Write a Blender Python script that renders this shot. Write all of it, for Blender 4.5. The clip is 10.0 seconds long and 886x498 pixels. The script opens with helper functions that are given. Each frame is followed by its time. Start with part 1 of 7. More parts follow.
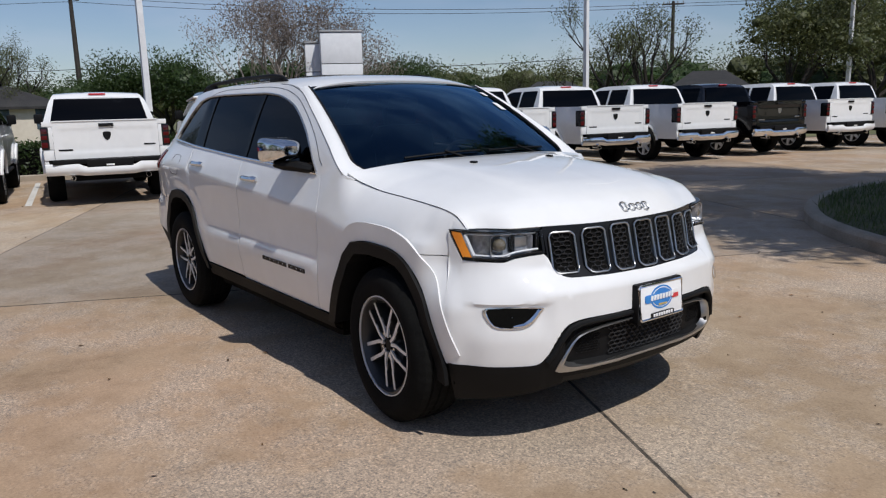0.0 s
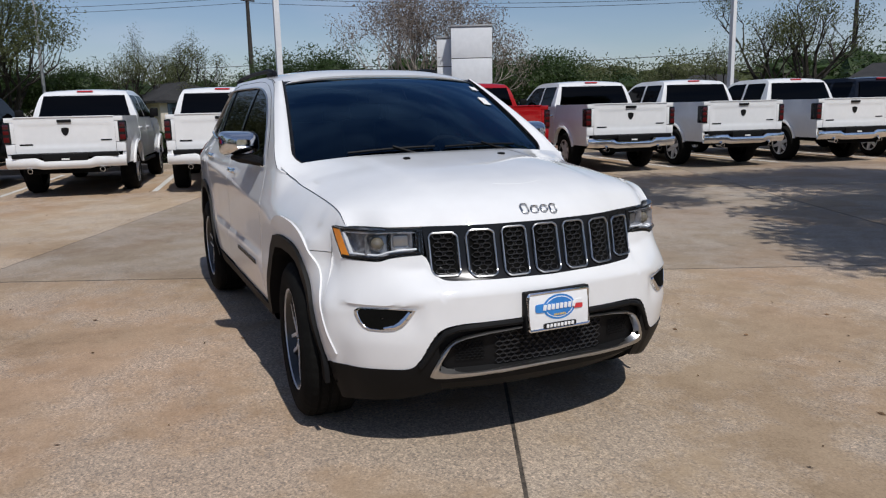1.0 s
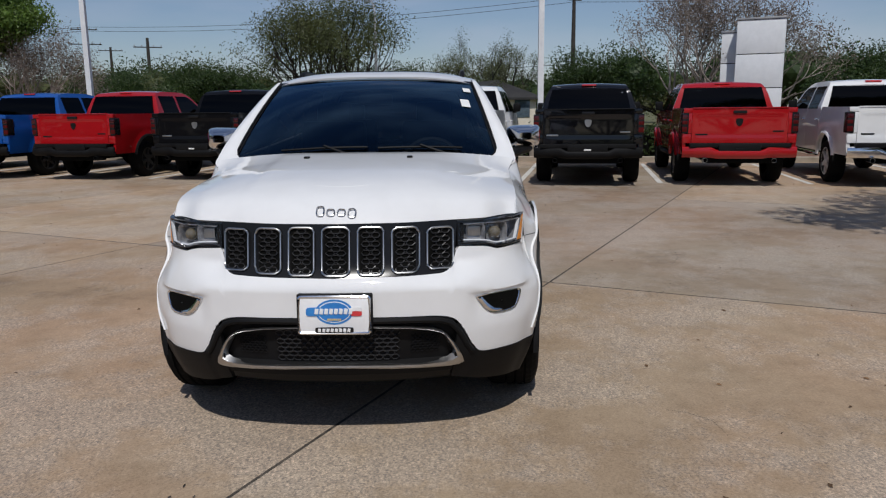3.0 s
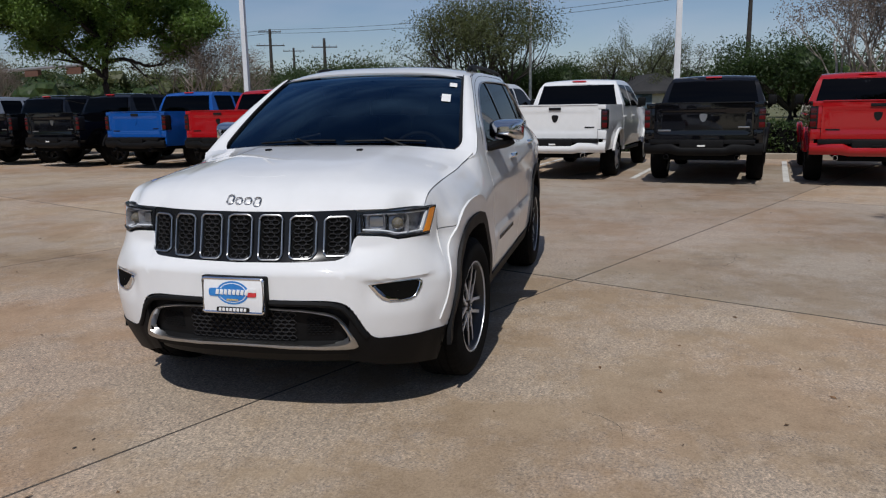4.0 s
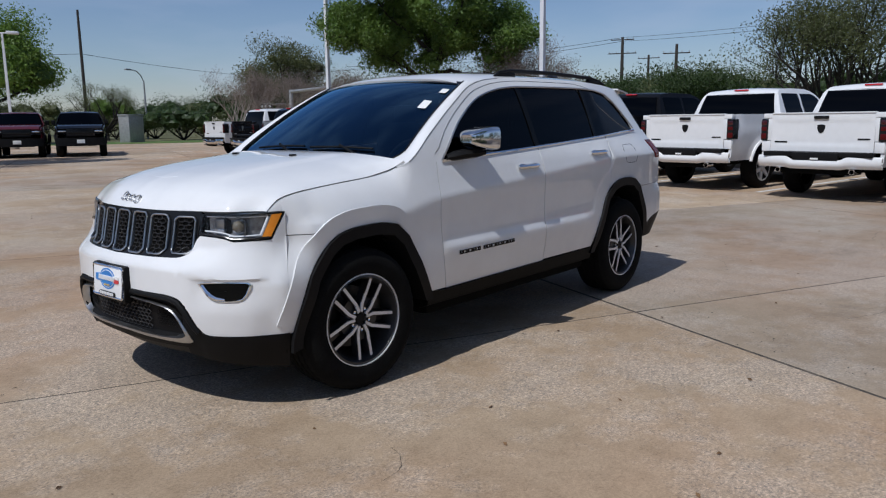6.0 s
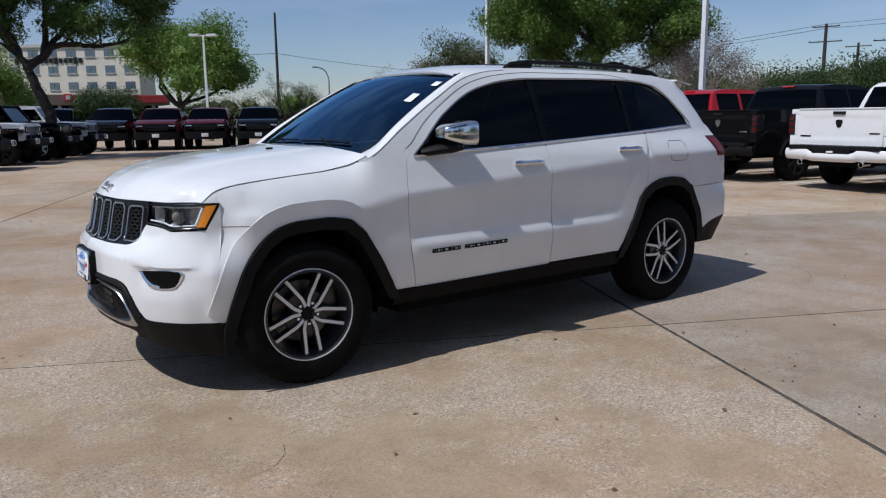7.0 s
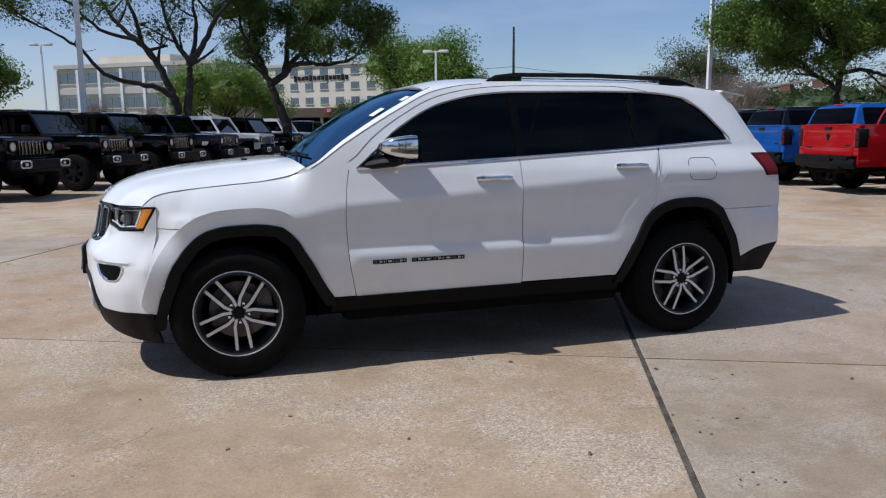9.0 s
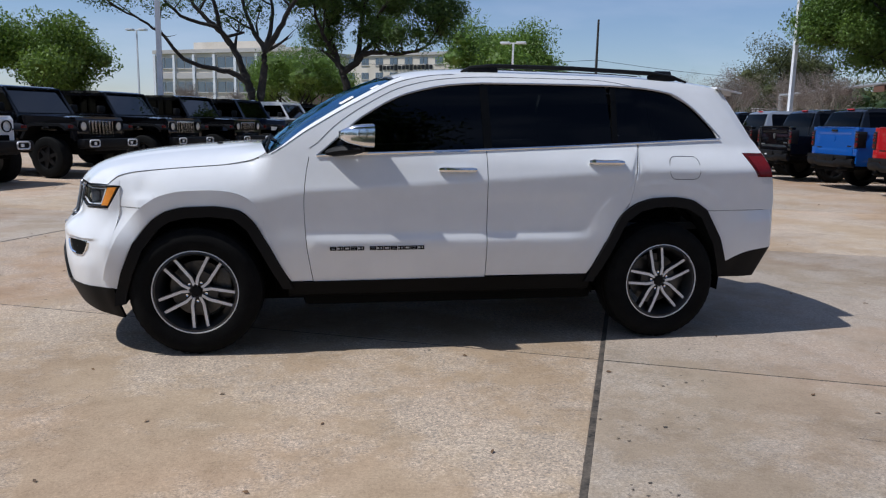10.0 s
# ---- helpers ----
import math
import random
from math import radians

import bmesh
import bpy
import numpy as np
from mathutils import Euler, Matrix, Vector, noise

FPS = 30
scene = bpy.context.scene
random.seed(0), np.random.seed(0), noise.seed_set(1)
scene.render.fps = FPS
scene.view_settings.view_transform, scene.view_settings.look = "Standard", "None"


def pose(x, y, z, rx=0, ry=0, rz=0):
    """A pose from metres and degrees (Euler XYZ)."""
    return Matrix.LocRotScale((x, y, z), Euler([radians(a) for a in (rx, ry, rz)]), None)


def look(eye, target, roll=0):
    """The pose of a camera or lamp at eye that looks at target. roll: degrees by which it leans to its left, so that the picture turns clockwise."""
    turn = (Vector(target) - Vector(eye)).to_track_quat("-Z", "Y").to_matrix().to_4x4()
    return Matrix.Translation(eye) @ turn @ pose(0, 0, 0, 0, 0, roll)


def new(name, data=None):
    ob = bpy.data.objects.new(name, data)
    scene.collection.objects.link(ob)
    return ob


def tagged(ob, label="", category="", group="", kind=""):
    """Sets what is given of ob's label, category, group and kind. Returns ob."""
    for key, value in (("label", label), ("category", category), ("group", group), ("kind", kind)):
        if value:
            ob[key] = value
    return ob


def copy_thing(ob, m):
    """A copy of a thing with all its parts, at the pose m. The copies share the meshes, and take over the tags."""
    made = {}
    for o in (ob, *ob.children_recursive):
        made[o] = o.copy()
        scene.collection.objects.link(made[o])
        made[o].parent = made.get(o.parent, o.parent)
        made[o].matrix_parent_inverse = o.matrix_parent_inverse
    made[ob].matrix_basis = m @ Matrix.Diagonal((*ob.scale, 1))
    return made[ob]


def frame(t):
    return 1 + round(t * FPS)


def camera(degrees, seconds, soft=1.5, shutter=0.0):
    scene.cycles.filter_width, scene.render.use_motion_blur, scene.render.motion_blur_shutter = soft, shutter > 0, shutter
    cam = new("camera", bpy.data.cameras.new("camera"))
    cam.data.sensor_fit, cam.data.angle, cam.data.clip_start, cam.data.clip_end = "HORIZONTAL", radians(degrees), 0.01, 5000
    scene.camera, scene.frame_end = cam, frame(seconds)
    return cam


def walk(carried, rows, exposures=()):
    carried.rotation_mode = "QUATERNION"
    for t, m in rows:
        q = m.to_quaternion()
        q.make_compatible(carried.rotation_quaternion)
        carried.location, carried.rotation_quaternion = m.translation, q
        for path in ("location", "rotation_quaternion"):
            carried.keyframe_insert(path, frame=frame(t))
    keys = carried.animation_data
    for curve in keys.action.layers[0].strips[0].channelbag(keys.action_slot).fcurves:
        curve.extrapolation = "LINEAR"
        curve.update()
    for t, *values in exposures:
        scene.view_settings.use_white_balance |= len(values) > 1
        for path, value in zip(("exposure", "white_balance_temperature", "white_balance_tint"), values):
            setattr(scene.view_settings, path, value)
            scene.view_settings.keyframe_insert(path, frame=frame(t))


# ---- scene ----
cam = camera(61.2, 10.0, 1.2)
METRES, EYE, TILT, LEAN, TURN = 10.653, 1.495, 0.0, 0.0, 53.604
ROWS = [
    (0.0, 0.0, 0.0, 0.0, -0.29, -10.65, 1.54),
    (0.5, 0.0506, 0.004, -0.0021, 5.54, -10.69, 1.27),
    (1.0, 0.1083, 0.0185, -0.0024, 11.89, -10.76, 1.32),
    (1.5, 0.1569, 0.0349, -0.0025, 17.46, -10.62, 1.21),
    (2.0, 0.2088, 0.0531, -0.0031, 24.25, -10.42, 1.01),
    (2.5, 0.2538, 0.0745, -0.0034, 30.61, -10.38, 0.67),
    (4.0, 0.3858, 0.1782, -0.0053, 49.69, -10.71, 0.88),
    (4.5, 0.4135, 0.2221, -0.0084, 56.38, -10.45, 1.01),
    (5.0, 0.4415, 0.2776, -0.0076, 64.11, -9.77, 0.98),
    (6.5, 0.4705, 0.4381, -0.0099, 82.85, -9.97, 0.61),
    (7.0, 0.4677, 0.4949, -0.0106, 90.16, -10.0, 0.66),
    (7.5, 0.4604, 0.5393, -0.0086, 95.85, -9.91, 0.97),
    (8.0, 0.4551, 0.5832, -0.0039, 100.95, -8.69, 0.96),
    (8.5, 0.4526, 0.6187, -0.0067, 104.72, -8.39, 0.63),
    (9.0, 0.4425, 0.6535, -0.0107, 108.67, -8.96, 0.47),
    (9.5, 0.4349, 0.687, -0.0106, 111.92, -9.34, -0.24),
    (10.0, 0.4166, 0.7156, -0.011, 115.03, -9.63, -1.18),
]
EXPOSE = [(0.0, -0.13, 6450, 10), (1.0, -0.19, 6450, 10), (2.0, -0.33, 6450, 10), (2.5, -0.41, 6450, 10), (4.0, -0.37, 6400, 10), (4.5, -0.33, 6350, 10),
          (5.0, -0.31, 6200, 10), (6.5, -0.18, 6050, 10), (7.5, -0.05, 6050, 10), (9.0, 0.08, 6050, 10), (10.0, 0.10, 6050, 10)]
walk(cam, [(t, pose(4.4109, -2.7319, EYE, TILT, LEAN, TURN) @ pose(METRES * x, METRES * y, METRES * z, 90 + pitch, roll, yaw)) for t, x, y, z, yaw, pitch, roll in ROWS], EXPOSE)

# ---- daylight: clear hazy sky and one high sun ahead of the parked car ----
SUN_K = 0.68                        # metres a shadow runs for each metre of height, towards -x
ELEV = math.atan2(1.0, SUN_K)
world = bpy.data.worlds.new("sky")
scene.world = world
world.use_nodes = True
wn, wl = world.node_tree.nodes, world.node_tree.links
wn.clear()
sky = wn.new("ShaderNodeTexSky")
sky.sky_type, sky.sun_disc = "NISHITA", False
sky.sun_elevation, sky.sun_rotation = ELEV, radians(90)
sky.air_density, sky.dust_density, sky.ozone_density = 1.0, 0.3, 2.2
coord = wn.new("ShaderNodeTexCoord")
stretch = wn.new("ShaderNodeMapping")
stretch.inputs["Scale"].default_value = (1.6, 1.6, 6.0)
cloud = wn.new("ShaderNodeTexNoise")
cloud.inputs["Scale"].default_value, cloud.inputs["Detail"].default_value = 2.2, 6.0
band = wn.new("ShaderNodeValToRGB")
band.color_ramp.elements[0].position, band.color_ramp.elements[1].position = 0.42, 0.78
haze = wn.new("ShaderNodeMix")
haze.data_type = "RGBA"
haze.inputs["B"].default_value = (7.5, 8.0, 8.8, 1)
thin = wn.new("ShaderNodeMath")
thin.operation = "MULTIPLY"
thin.inputs[1].default_value = 0.42
bg = wn.new("ShaderNodeBackground")
bg.inputs["Strength"].default_value = 0.081
wout = wn.new("ShaderNodeOutputWorld")
wl.new(coord.outputs["Generated"], stretch.inputs["Vector"])
wl.new(stretch.outputs["Vector"], cloud.inputs["Vector"])
wl.new(cloud.outputs["Fac"], band.inputs["Fac"])
wl.new(band.outputs["Color"], thin.inputs[0])
wl.new(thin.outputs["Value"], haze.inputs["Factor"])
wl.new(sky.outputs["Color"], haze.inputs["A"])
blue = wn.new("ShaderNodeMix")                       # clear-air blue of the sky
blue.data_type, blue.blend_type = "RGBA", "MULTIPLY"
blue.inputs["Factor"].default_value = 1.0
blue.inputs["B"].default_value = (0.98, 0.985, 1.09, 1)
wl.new(haze.outputs["Result"], blue.inputs["A"])
wl.new(blue.outputs["Result"], bg.inputs["Color"])
wl.new(bg.outputs["Background"], wout.inputs["Surface"])

sun = new("sun", bpy.data.lights.new("sun", "SUN"))
sun.data.energy, sun.data.angle, sun.data.color = 3.8, radians(0.55), (1.0, 0.975, 0.94)
sun.matrix_world = look((SUN_K * 30, 0, 30), (0, 0, 0))
scene.view_settings.exposure = 0.0


# ---- materials ----
def material(name):
    m = bpy.data.materials.new(name)
    m.use_nodes = True
    return m, m.node_tree.nodes, m.node_tree.links, m.node_tree.nodes["Principled BSDF"]


def setp(b, **kw):
    for k, v in kw.items():
        b.inputs[k.replace("_", " ")].default_value = v


def surface(name, c1, c2, rough=0.6, metal=0.0, scale=6.0, fine=60.0, bump=0.2, bump_dist=0.005, spec=0.5, random_tone=0.0,
            coat=0.0, island=0.0, low=0.35, high=0.65):
    """Two-tone noise at two scales, with roughness variation and fine relief; sizes in metres."""
    m, n, l, b = material(name)
    tc = n.new("ShaderNodeTexCoord")
    big, small = n.new("ShaderNodeTexNoise"), n.new("ShaderNodeTexNoise")
    for t, s, d in ((big, scale, 5.0), (small, fine, 4.0)):
        t.inputs["Scale"].default_value, t.inputs["Detail"].default_value = s, d
        l.new(tc.outputs["Object"], t.inputs["Vector"])
    add = n.new("ShaderNodeMath")
    add.operation = "MULTIPLY_ADD"
    add.inputs[1].default_value = 0.45
    l.new(small.outputs["Fac"], add.inputs[0])
    half = n.new("ShaderNodeMath")
    half.operation = "MULTIPLY"
    half.inputs[1].default_value = 0.55
    l.new(big.outputs["Fac"], half.inputs[0])
    l.new(half.outputs["Value"], add.inputs[2])
    ramp = n.new("ShaderNodeValToRGB")
    ramp.color_ramp.elements[0].position, ramp.color_ramp.elements[1].position = low, high
    ramp.color_ramp.elements[0].color, ramp.color_ramp.elements[1].color = (*c1, 1), (*c2, 1)
    l.new(add.outputs["Value"], ramp.inputs["Fac"])
    colour = ramp.outputs["Color"]
    for amount, node, out in ((random_tone, "ShaderNodeObjectInfo", "Random"), (island, "ShaderNodeNewGeometry", "Random Per Island")):
        if amount:
            info, rng, hsv = n.new(node), n.new("ShaderNodeMapRange"), n.new("ShaderNodeHueSaturation")
            rng.inputs["To Min"].default_value, rng.inputs["To Max"].default_value = 1 - amount, 1 + amount
            l.new(info.outputs[out], rng.inputs["Value"])
            l.new(rng.outputs["Result"], hsv.inputs["Value"])
            l.new(colour, hsv.inputs["Color"])
            colour = hsv.outputs["Color"]
    l.new(colour, b.inputs["Base Color"])
    rr = n.new("ShaderNodeMapRange")
    rr.inputs["To Min"].default_value, rr.inputs["To Max"].default_value = max(0.02, rough - 0.08), min(1, rough + 0.08)
    l.new(big.outputs["Fac"], rr.inputs["Value"])
    l.new(rr.outputs["Result"], b.inputs["Roughness"])
    setp(b, Metallic=metal, Specular_IOR_Level=spec, Coat_Weight=coat)
    if coat:
        setp(b, Coat_Roughness=0.03)
    if bump:
        bp = n.new("ShaderNodeBump")
        bp.inputs["Strength"].default_value, bp.inputs["Distance"].default_value = bump, bump_dist
        l.new(small.outputs["Fac"], bp.inputs["Height"])
        l.new(bp.outputs["Normal"], b.inputs["Normal"])
    return m


def paint(name, colour, metal=0.0, rough=0.5, coat=1.0, spec=0.12):
    d = tuple(v * 0.93 for v in colour)
    return surface(name, d, colour, rough=rough, metal=metal, scale=1.3, fine=8.0, bump=0.0, coat=coat, spec=spec)


def tinted_glass(name, tint, gloss=0.02, straight=0.04, share=1.0, power=5.0, sheen=(0.8, 0.8, 0.8)):
    """Tinted pane: light passes darkened; it mirrors a little straight on and more at a slant, coloured by sheen."""
    m, n, l, b = material(name)
    n.remove(b)
    clear, shine, mix, slant = n.new("ShaderNodeBsdfTransparent"), n.new("ShaderNodeBsdfGlossy"), n.new("ShaderNodeMixShader"), n.new("ShaderNodeLayerWeight")
    clear.inputs["Color"].default_value = (*tint, 1)
    shine.inputs["Roughness"].default_value = gloss
    shine.inputs["Color"].default_value = (*sheen, 1)
    slant.inputs["Blend"].default_value = 0.5
    steep, cut = n.new("ShaderNodeMath"), n.new("ShaderNodeMath")
    steep.operation, cut.operation = "POWER", "MULTIPLY_ADD"
    steep.inputs[1].default_value = power
    cut.inputs[1].default_value, cut.inputs[2].default_value = (1 - straight) * share, straight * share
    l.new(slant.outputs["Facing"], steep.inputs[0])
    l.new(steep.outputs["Value"], cut.inputs[0])
    l.new(cut.outputs["Value"], mix.inputs["Fac"])
    l.new(clear.outputs["BSDF"], mix.inputs[1])
    l.new(shine.outputs["BSDF"], mix.inputs[2])
    l.new(mix.outputs["Shader"], n["Material Output"].inputs["Surface"])
    return m


WHITE = paint("white_paint", (0.80, 0.80, 0.795))
PAINTS = {
    "white": WHITE, "red": paint("red_paint", (0.36, 0.004, 0.007)), "black": paint("black_paint", (0.003, 0.003, 0.004), coat=1.0, spec=0.02),
    "grey": paint("granite_grey_paint", (0.006, 0.006, 0.007), coat=0.3, spec=0.02), "blue": paint("blue_paint", (0.006, 0.075, 0.32)),
    "silver": paint("silver_paint", (0.35, 0.37, 0.40), metal=0.6), "maroon": paint("maroon_paint", (0.085, 0.007, 0.011)),
    "navy": paint("dark_blue_paint", (0.012, 0.02, 0.04)),
}
CHROME = surface("chrome", (0.75, 0.76, 0.78), (0.86, 0.87, 0.88), rough=0.12, metal=1.0, bump=0.0)
SATIN = surface("satin_silver", (0.45, 0.45, 0.45), (0.55, 0.55, 0.55), rough=0.32, metal=1.0, bump=0.0)
MACHINED = surface("machined_aluminium", (0.66, 0.67, 0.69), (0.78, 0.79, 0.81), rough=0.38, metal=0.35, bump=0.0)
PLASTIC = surface("black_textured_plastic", (0.005, 0.005, 0.0055), (0.009, 0.009, 0.0095), rough=0.55, fine=400, bump=0.25, bump_dist=0.001, spec=0.15)
SILLBLACK = surface("black_sill_plastic", (0.004, 0.004, 0.004), (0.007, 0.007, 0.007), rough=0.6, fine=300, bump=0.2, bump_dist=0.001, spec=0.10)
PILLARBLACK = surface("black_pillar_film", (0.003, 0.003, 0.003), (0.005, 0.005, 0.005), rough=0.25, bump=0.0, spec=0.1)
LAMPGREY = surface("lamp_bowl_silver", (0.20, 0.20, 0.21), (0.52, 0.52, 0.54), rough=0.22, metal=0.45, scale=18, bump=0.0)
GLOSSBLACK = surface("gloss_black", (0.010, 0.010, 0.011), (0.014, 0.014, 0.015), rough=0.2, bump=0.0, spec=0.25)
DARK = surface("dark_underbody", (0.003, 0.003, 0.003), (0.006, 0.006, 0.005), rough=0.9, bump=0.2, spec=0.08)
RUBBER = surface("tyre_rubber", (0.005, 0.005, 0.005), (0.010, 0.010, 0.0095), rough=0.85, scale=12, fine=120, bump=0.4, bump_dist=0.002, spec=0.08)
GUNMETAL = surface("gunmetal_wheel_paint", (0.02, 0.02, 0.021), (0.03, 0.03, 0.031), rough=0.32, bump=0.0)
STEEL = surface("brake_steel", (0.07, 0.068, 0.065), (0.13, 0.125, 0.12), rough=0.4, metal=1.0, bump=0.1)
SIDEGLASS = tinted_glass("privacy_glass", (0.016, 0.017, 0.019), share=0.6)
CABGLASS = tinted_glass("dark_cab_glass", (0.015, 0.016, 0.018), share=0.5)
WAGGLASS = tinted_glass("wagon_glass", (0.03, 0.032, 0.034), straight=0.10, power=3.2)
# blue sheen paints the mirrored sky bluer than the sky itself gives
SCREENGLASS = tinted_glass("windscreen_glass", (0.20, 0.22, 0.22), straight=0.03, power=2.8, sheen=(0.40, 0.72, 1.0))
LENS = tinted_glass("clear_lens", (0.93, 0.94, 0.95), share=0.5)
AMBER = surface("amber_lens", (0.92, 0.27, 0.012), (1.0, 0.36, 0.03), rough=0.4, fine=90, bump=0.2, coat=0.5)
REDLENS = surface("red_lens", (0.13, 0.004, 0.005), (0.20, 0.006, 0.007), rough=0.25, bump=0.0, spec=0.25)
BRAKELENS = surface("bright_red_lens", (0.55, 0.02, 0.03), (0.70, 0.04, 0.05), rough=0.25, bump=0.0, coat=1.0)
SMOKE = surface("smoked_red_lens", (0.060, 0.004, 0.004), (0.095, 0.006, 0.006), rough=0.25, bump=0.0, spec=0.2)
DEEPRED = surface("deep_red_lens", (0.035, 0.003, 0.005), (0.065, 0.004, 0.007), rough=0.18, bump=0.0, coat=0.4)
BULB = surface("lamp_glass", (0.55, 0.50, 0.40), (0.8, 0.76, 0.66), rough=0.1, bump=0.0, coat=1.0)
PROJECTOR = surface("projector_glass", (0.10, 0.085, 0.06), (0.22, 0.19, 0.14), rough=0.08, bump=0.0, coat=1.0)
DRL = surface("milky_light_strip", (0.74, 0.75, 0.77), (0.84, 0.85, 0.86), rough=0.2, bump=0.0, coat=0.5)
MESHGREY = surface("dark_grey_mesh", (0.022, 0.022, 0.024), (0.034, 0.034, 0.036), rough=0.35, bump=0.0, spec=0.3)
TRIM = surface("interior_black", (0.012, 0.012, 0.013), (0.022, 0.022, 0.022), rough=0.75, fine=200, bump=0.2)
PAPER = surface("paper_label", (0.70, 0.70, 0.68), (0.80, 0.80, 0.78), rough=0.7, bump=0.0)
PLATEWHITE = surface("plate_white", (0.76, 0.76, 0.76), (0.82, 0.82, 0.82), rough=0.35, bump=0.0)
PLATEBLUE = surface("plate_blue", (0.02, 0.16, 0.48), (0.04, 0.24, 0.60), rough=0.35, bump=0.0)
PLATERED = surface("plate_red", (0.55, 0.03, 0.04), (0.62, 0.05, 0.05), rough=0.35, bump=0.0)
GOLD = surface("plate_gold", (0.62, 0.42, 0.10), (0.72, 0.52, 0.18), rough=0.35, bump=0.0)


# ---- building helpers ----
def mesh_of(name, bm, mat, smooth=True):
    me = bpy.data.meshes.new(name)
    bm.normal_update()
    if smooth:
        for f in bm.faces:
            f.smooth = True
        for e in bm.edges:
            if len(e.link_faces) == 2 and e.calc_face_angle(0) > 0.6:
                e.smooth = False
    bm.to_mesh(me)
    bm.free()
    for m in mat if isinstance(mat, (list, tuple)) else [mat]:
        me.materials.append(m)
    return me


def part(name, bm, mat, parent, label="", smooth=True):
    ob = new(name, mesh_of(name, bm, mat, smooth))
    ob.parent = parent
    if label:
        ob["label"] = label
    return ob


def thing(name, label, category, group="", kind=""):
    return tagged(new(name), label, category, group, kind)


def single(name, bm, mat, label, category, group="", kind="", smooth=True):
    return tagged(new(name, mesh_of(name, bm, mat, smooth)), label, category, group, kind)


def curve(*pts):
    """A smooth line through a few points, with no overshoot."""
    xs, ys = [p[0] for p in pts], [p[1] for p in pts]
    n = len(xs)
    d = [(ys[i + 1] - ys[i]) / (xs[i + 1] - xs[i]) for i in range(n - 1)]
    s = [d[0]] + [0 if d[i - 1] * d[i] <= 0 else 2 * d[i - 1] * d[i] / (d[i - 1] + d[i]) for i in range(1, n - 1)] + [d[-1]]

    def f(x):
        if x <= xs[0]:
            return ys[0]
        if x >= xs[-1]:
            return ys[-1]
        i = 0
        while x > xs[i + 1]:
            i += 1
        h = xs[i + 1] - xs[i]
        t = (x - xs[i]) / h
        return ((2 * t - 3) * t * t + 1) * ys[i] + ((t - 2) * t + 1) * t * h * s[i] + (3 - 2 * t) * t * t * ys[i + 1] + (t - 1) * t * t * h * s[i + 1]
    return f


def span(a, b, n):
    return [a + (b - a) * i / (n - 1) for i in range(n)]


def smooth01(t):
    t = min(1, max(0, t))
    return t * t * (3 - 2 * t)


MID = Vector((0, 0, 0.8))            # middle of the body being built, to which panel borders turn


def patch(bm, fn, us, vs, rim=0.015):
    """A skin over the grid of us and vs, its border turned inwards by rim."""
    g = [[Vector(fn(u, v)) for v in vs] for u in us]
    nu, nv = len(us), len(vs)
    q = [[bm.verts.new(p) for p in row] for row in g]
    for i in range(nu - 1):
        for j in range(nv - 1):
            try:
                bm.faces.new((q[i][j], q[i + 1][j], q[i + 1][j + 1], q[i][j + 1]))
            except ValueError:
                pass
    if rim:
        nrm = lambda i, j: (g[min(i + 1, nu - 1)][j] - g[max(i - 1, 0)][j]).cross(g[i][min(j + 1, nv - 1)] - g[i][max(j - 1, 0)]).normalized()
        loop = [(i, 0) for i in range(nu)] + [(nu - 1, j) for j in range(1, nv)] + [(i, nv - 1) for i in range(nu - 2, -1, -1)] + [(0, j) for j in range(nv - 2, 0, -1)]
        top = [bm.verts.new(g[i][j]) for i, j in loop]
        low = []
        for i, j in loop:
            p, d = g[i][j], nrm(i, j)
            away = Vector(((p.x - MID.x) * 0.4, p.y - MID.y, p.z - MID.z))
            low.append(bm.verts.new(p - d * rim * (1 if d.dot(away) >= 0 else -1)))
        for k in range(len(loop)):
            m = (k + 1) % len(loop)
            bm.faces.new((top[k], top[m], low[m], low[k]))
    return bm


def box(bm, size, at, bevel=0.0, turn=None):
    m = Matrix.Translation(at) @ (turn or Matrix()) @ Matrix.Diagonal((*size, 1))
    made = bmesh.ops.create_cube(bm, size=1, matrix=m)["verts"]
    if bevel:
        edges = {e for v in made for e in v.link_edges}
        bmesh.ops.bevel(bm, geom=list(edges), offset=bevel, segments=2, affect="EDGES", profile=0.6)
    return bm


def tube(bm, pts, r, n=8, closed=False, flat=1.0, up=(0, 0, 1)):
    """A round bar along points; r is one radius or one for each point; flat squashes it along up."""
    pts = [Vector(p) for p in pts]
    k = len(pts)
    rs = r if isinstance(r, (list, tuple)) else [r] * k
    rings = []
    for i, p in enumerate(pts):
        a, b = (pts[(i - 1) % k], pts[(i + 1) % k]) if closed else (pts[max(0, i - 1)], pts[min(k - 1, i + 1)])
        w = (b - a).normalized()
        s = w.cross(Vector(up))
        s = s.normalized() if s.length > 1e-4 else w.orthogonal().normalized()
        t = s.cross(w).normalized()
        rings.append([bm.verts.new(p + s * math.cos(6.28319 * j / n) * rs[i] + t * math.sin(6.28319 * j / n) * rs[i] * flat) for j in range(n)])
    for i in range(k if closed else k - 1):
        a, b = rings[i], rings[(i + 1) % k]
        for j in range(n):
            bm.faces.new((a[j], a[(j + 1) % n], b[(j + 1) % n], b[j]))
    if not closed:
        bm.faces.new(rings[0][::-1])
        bm.faces.new(rings[-1])
    return bm


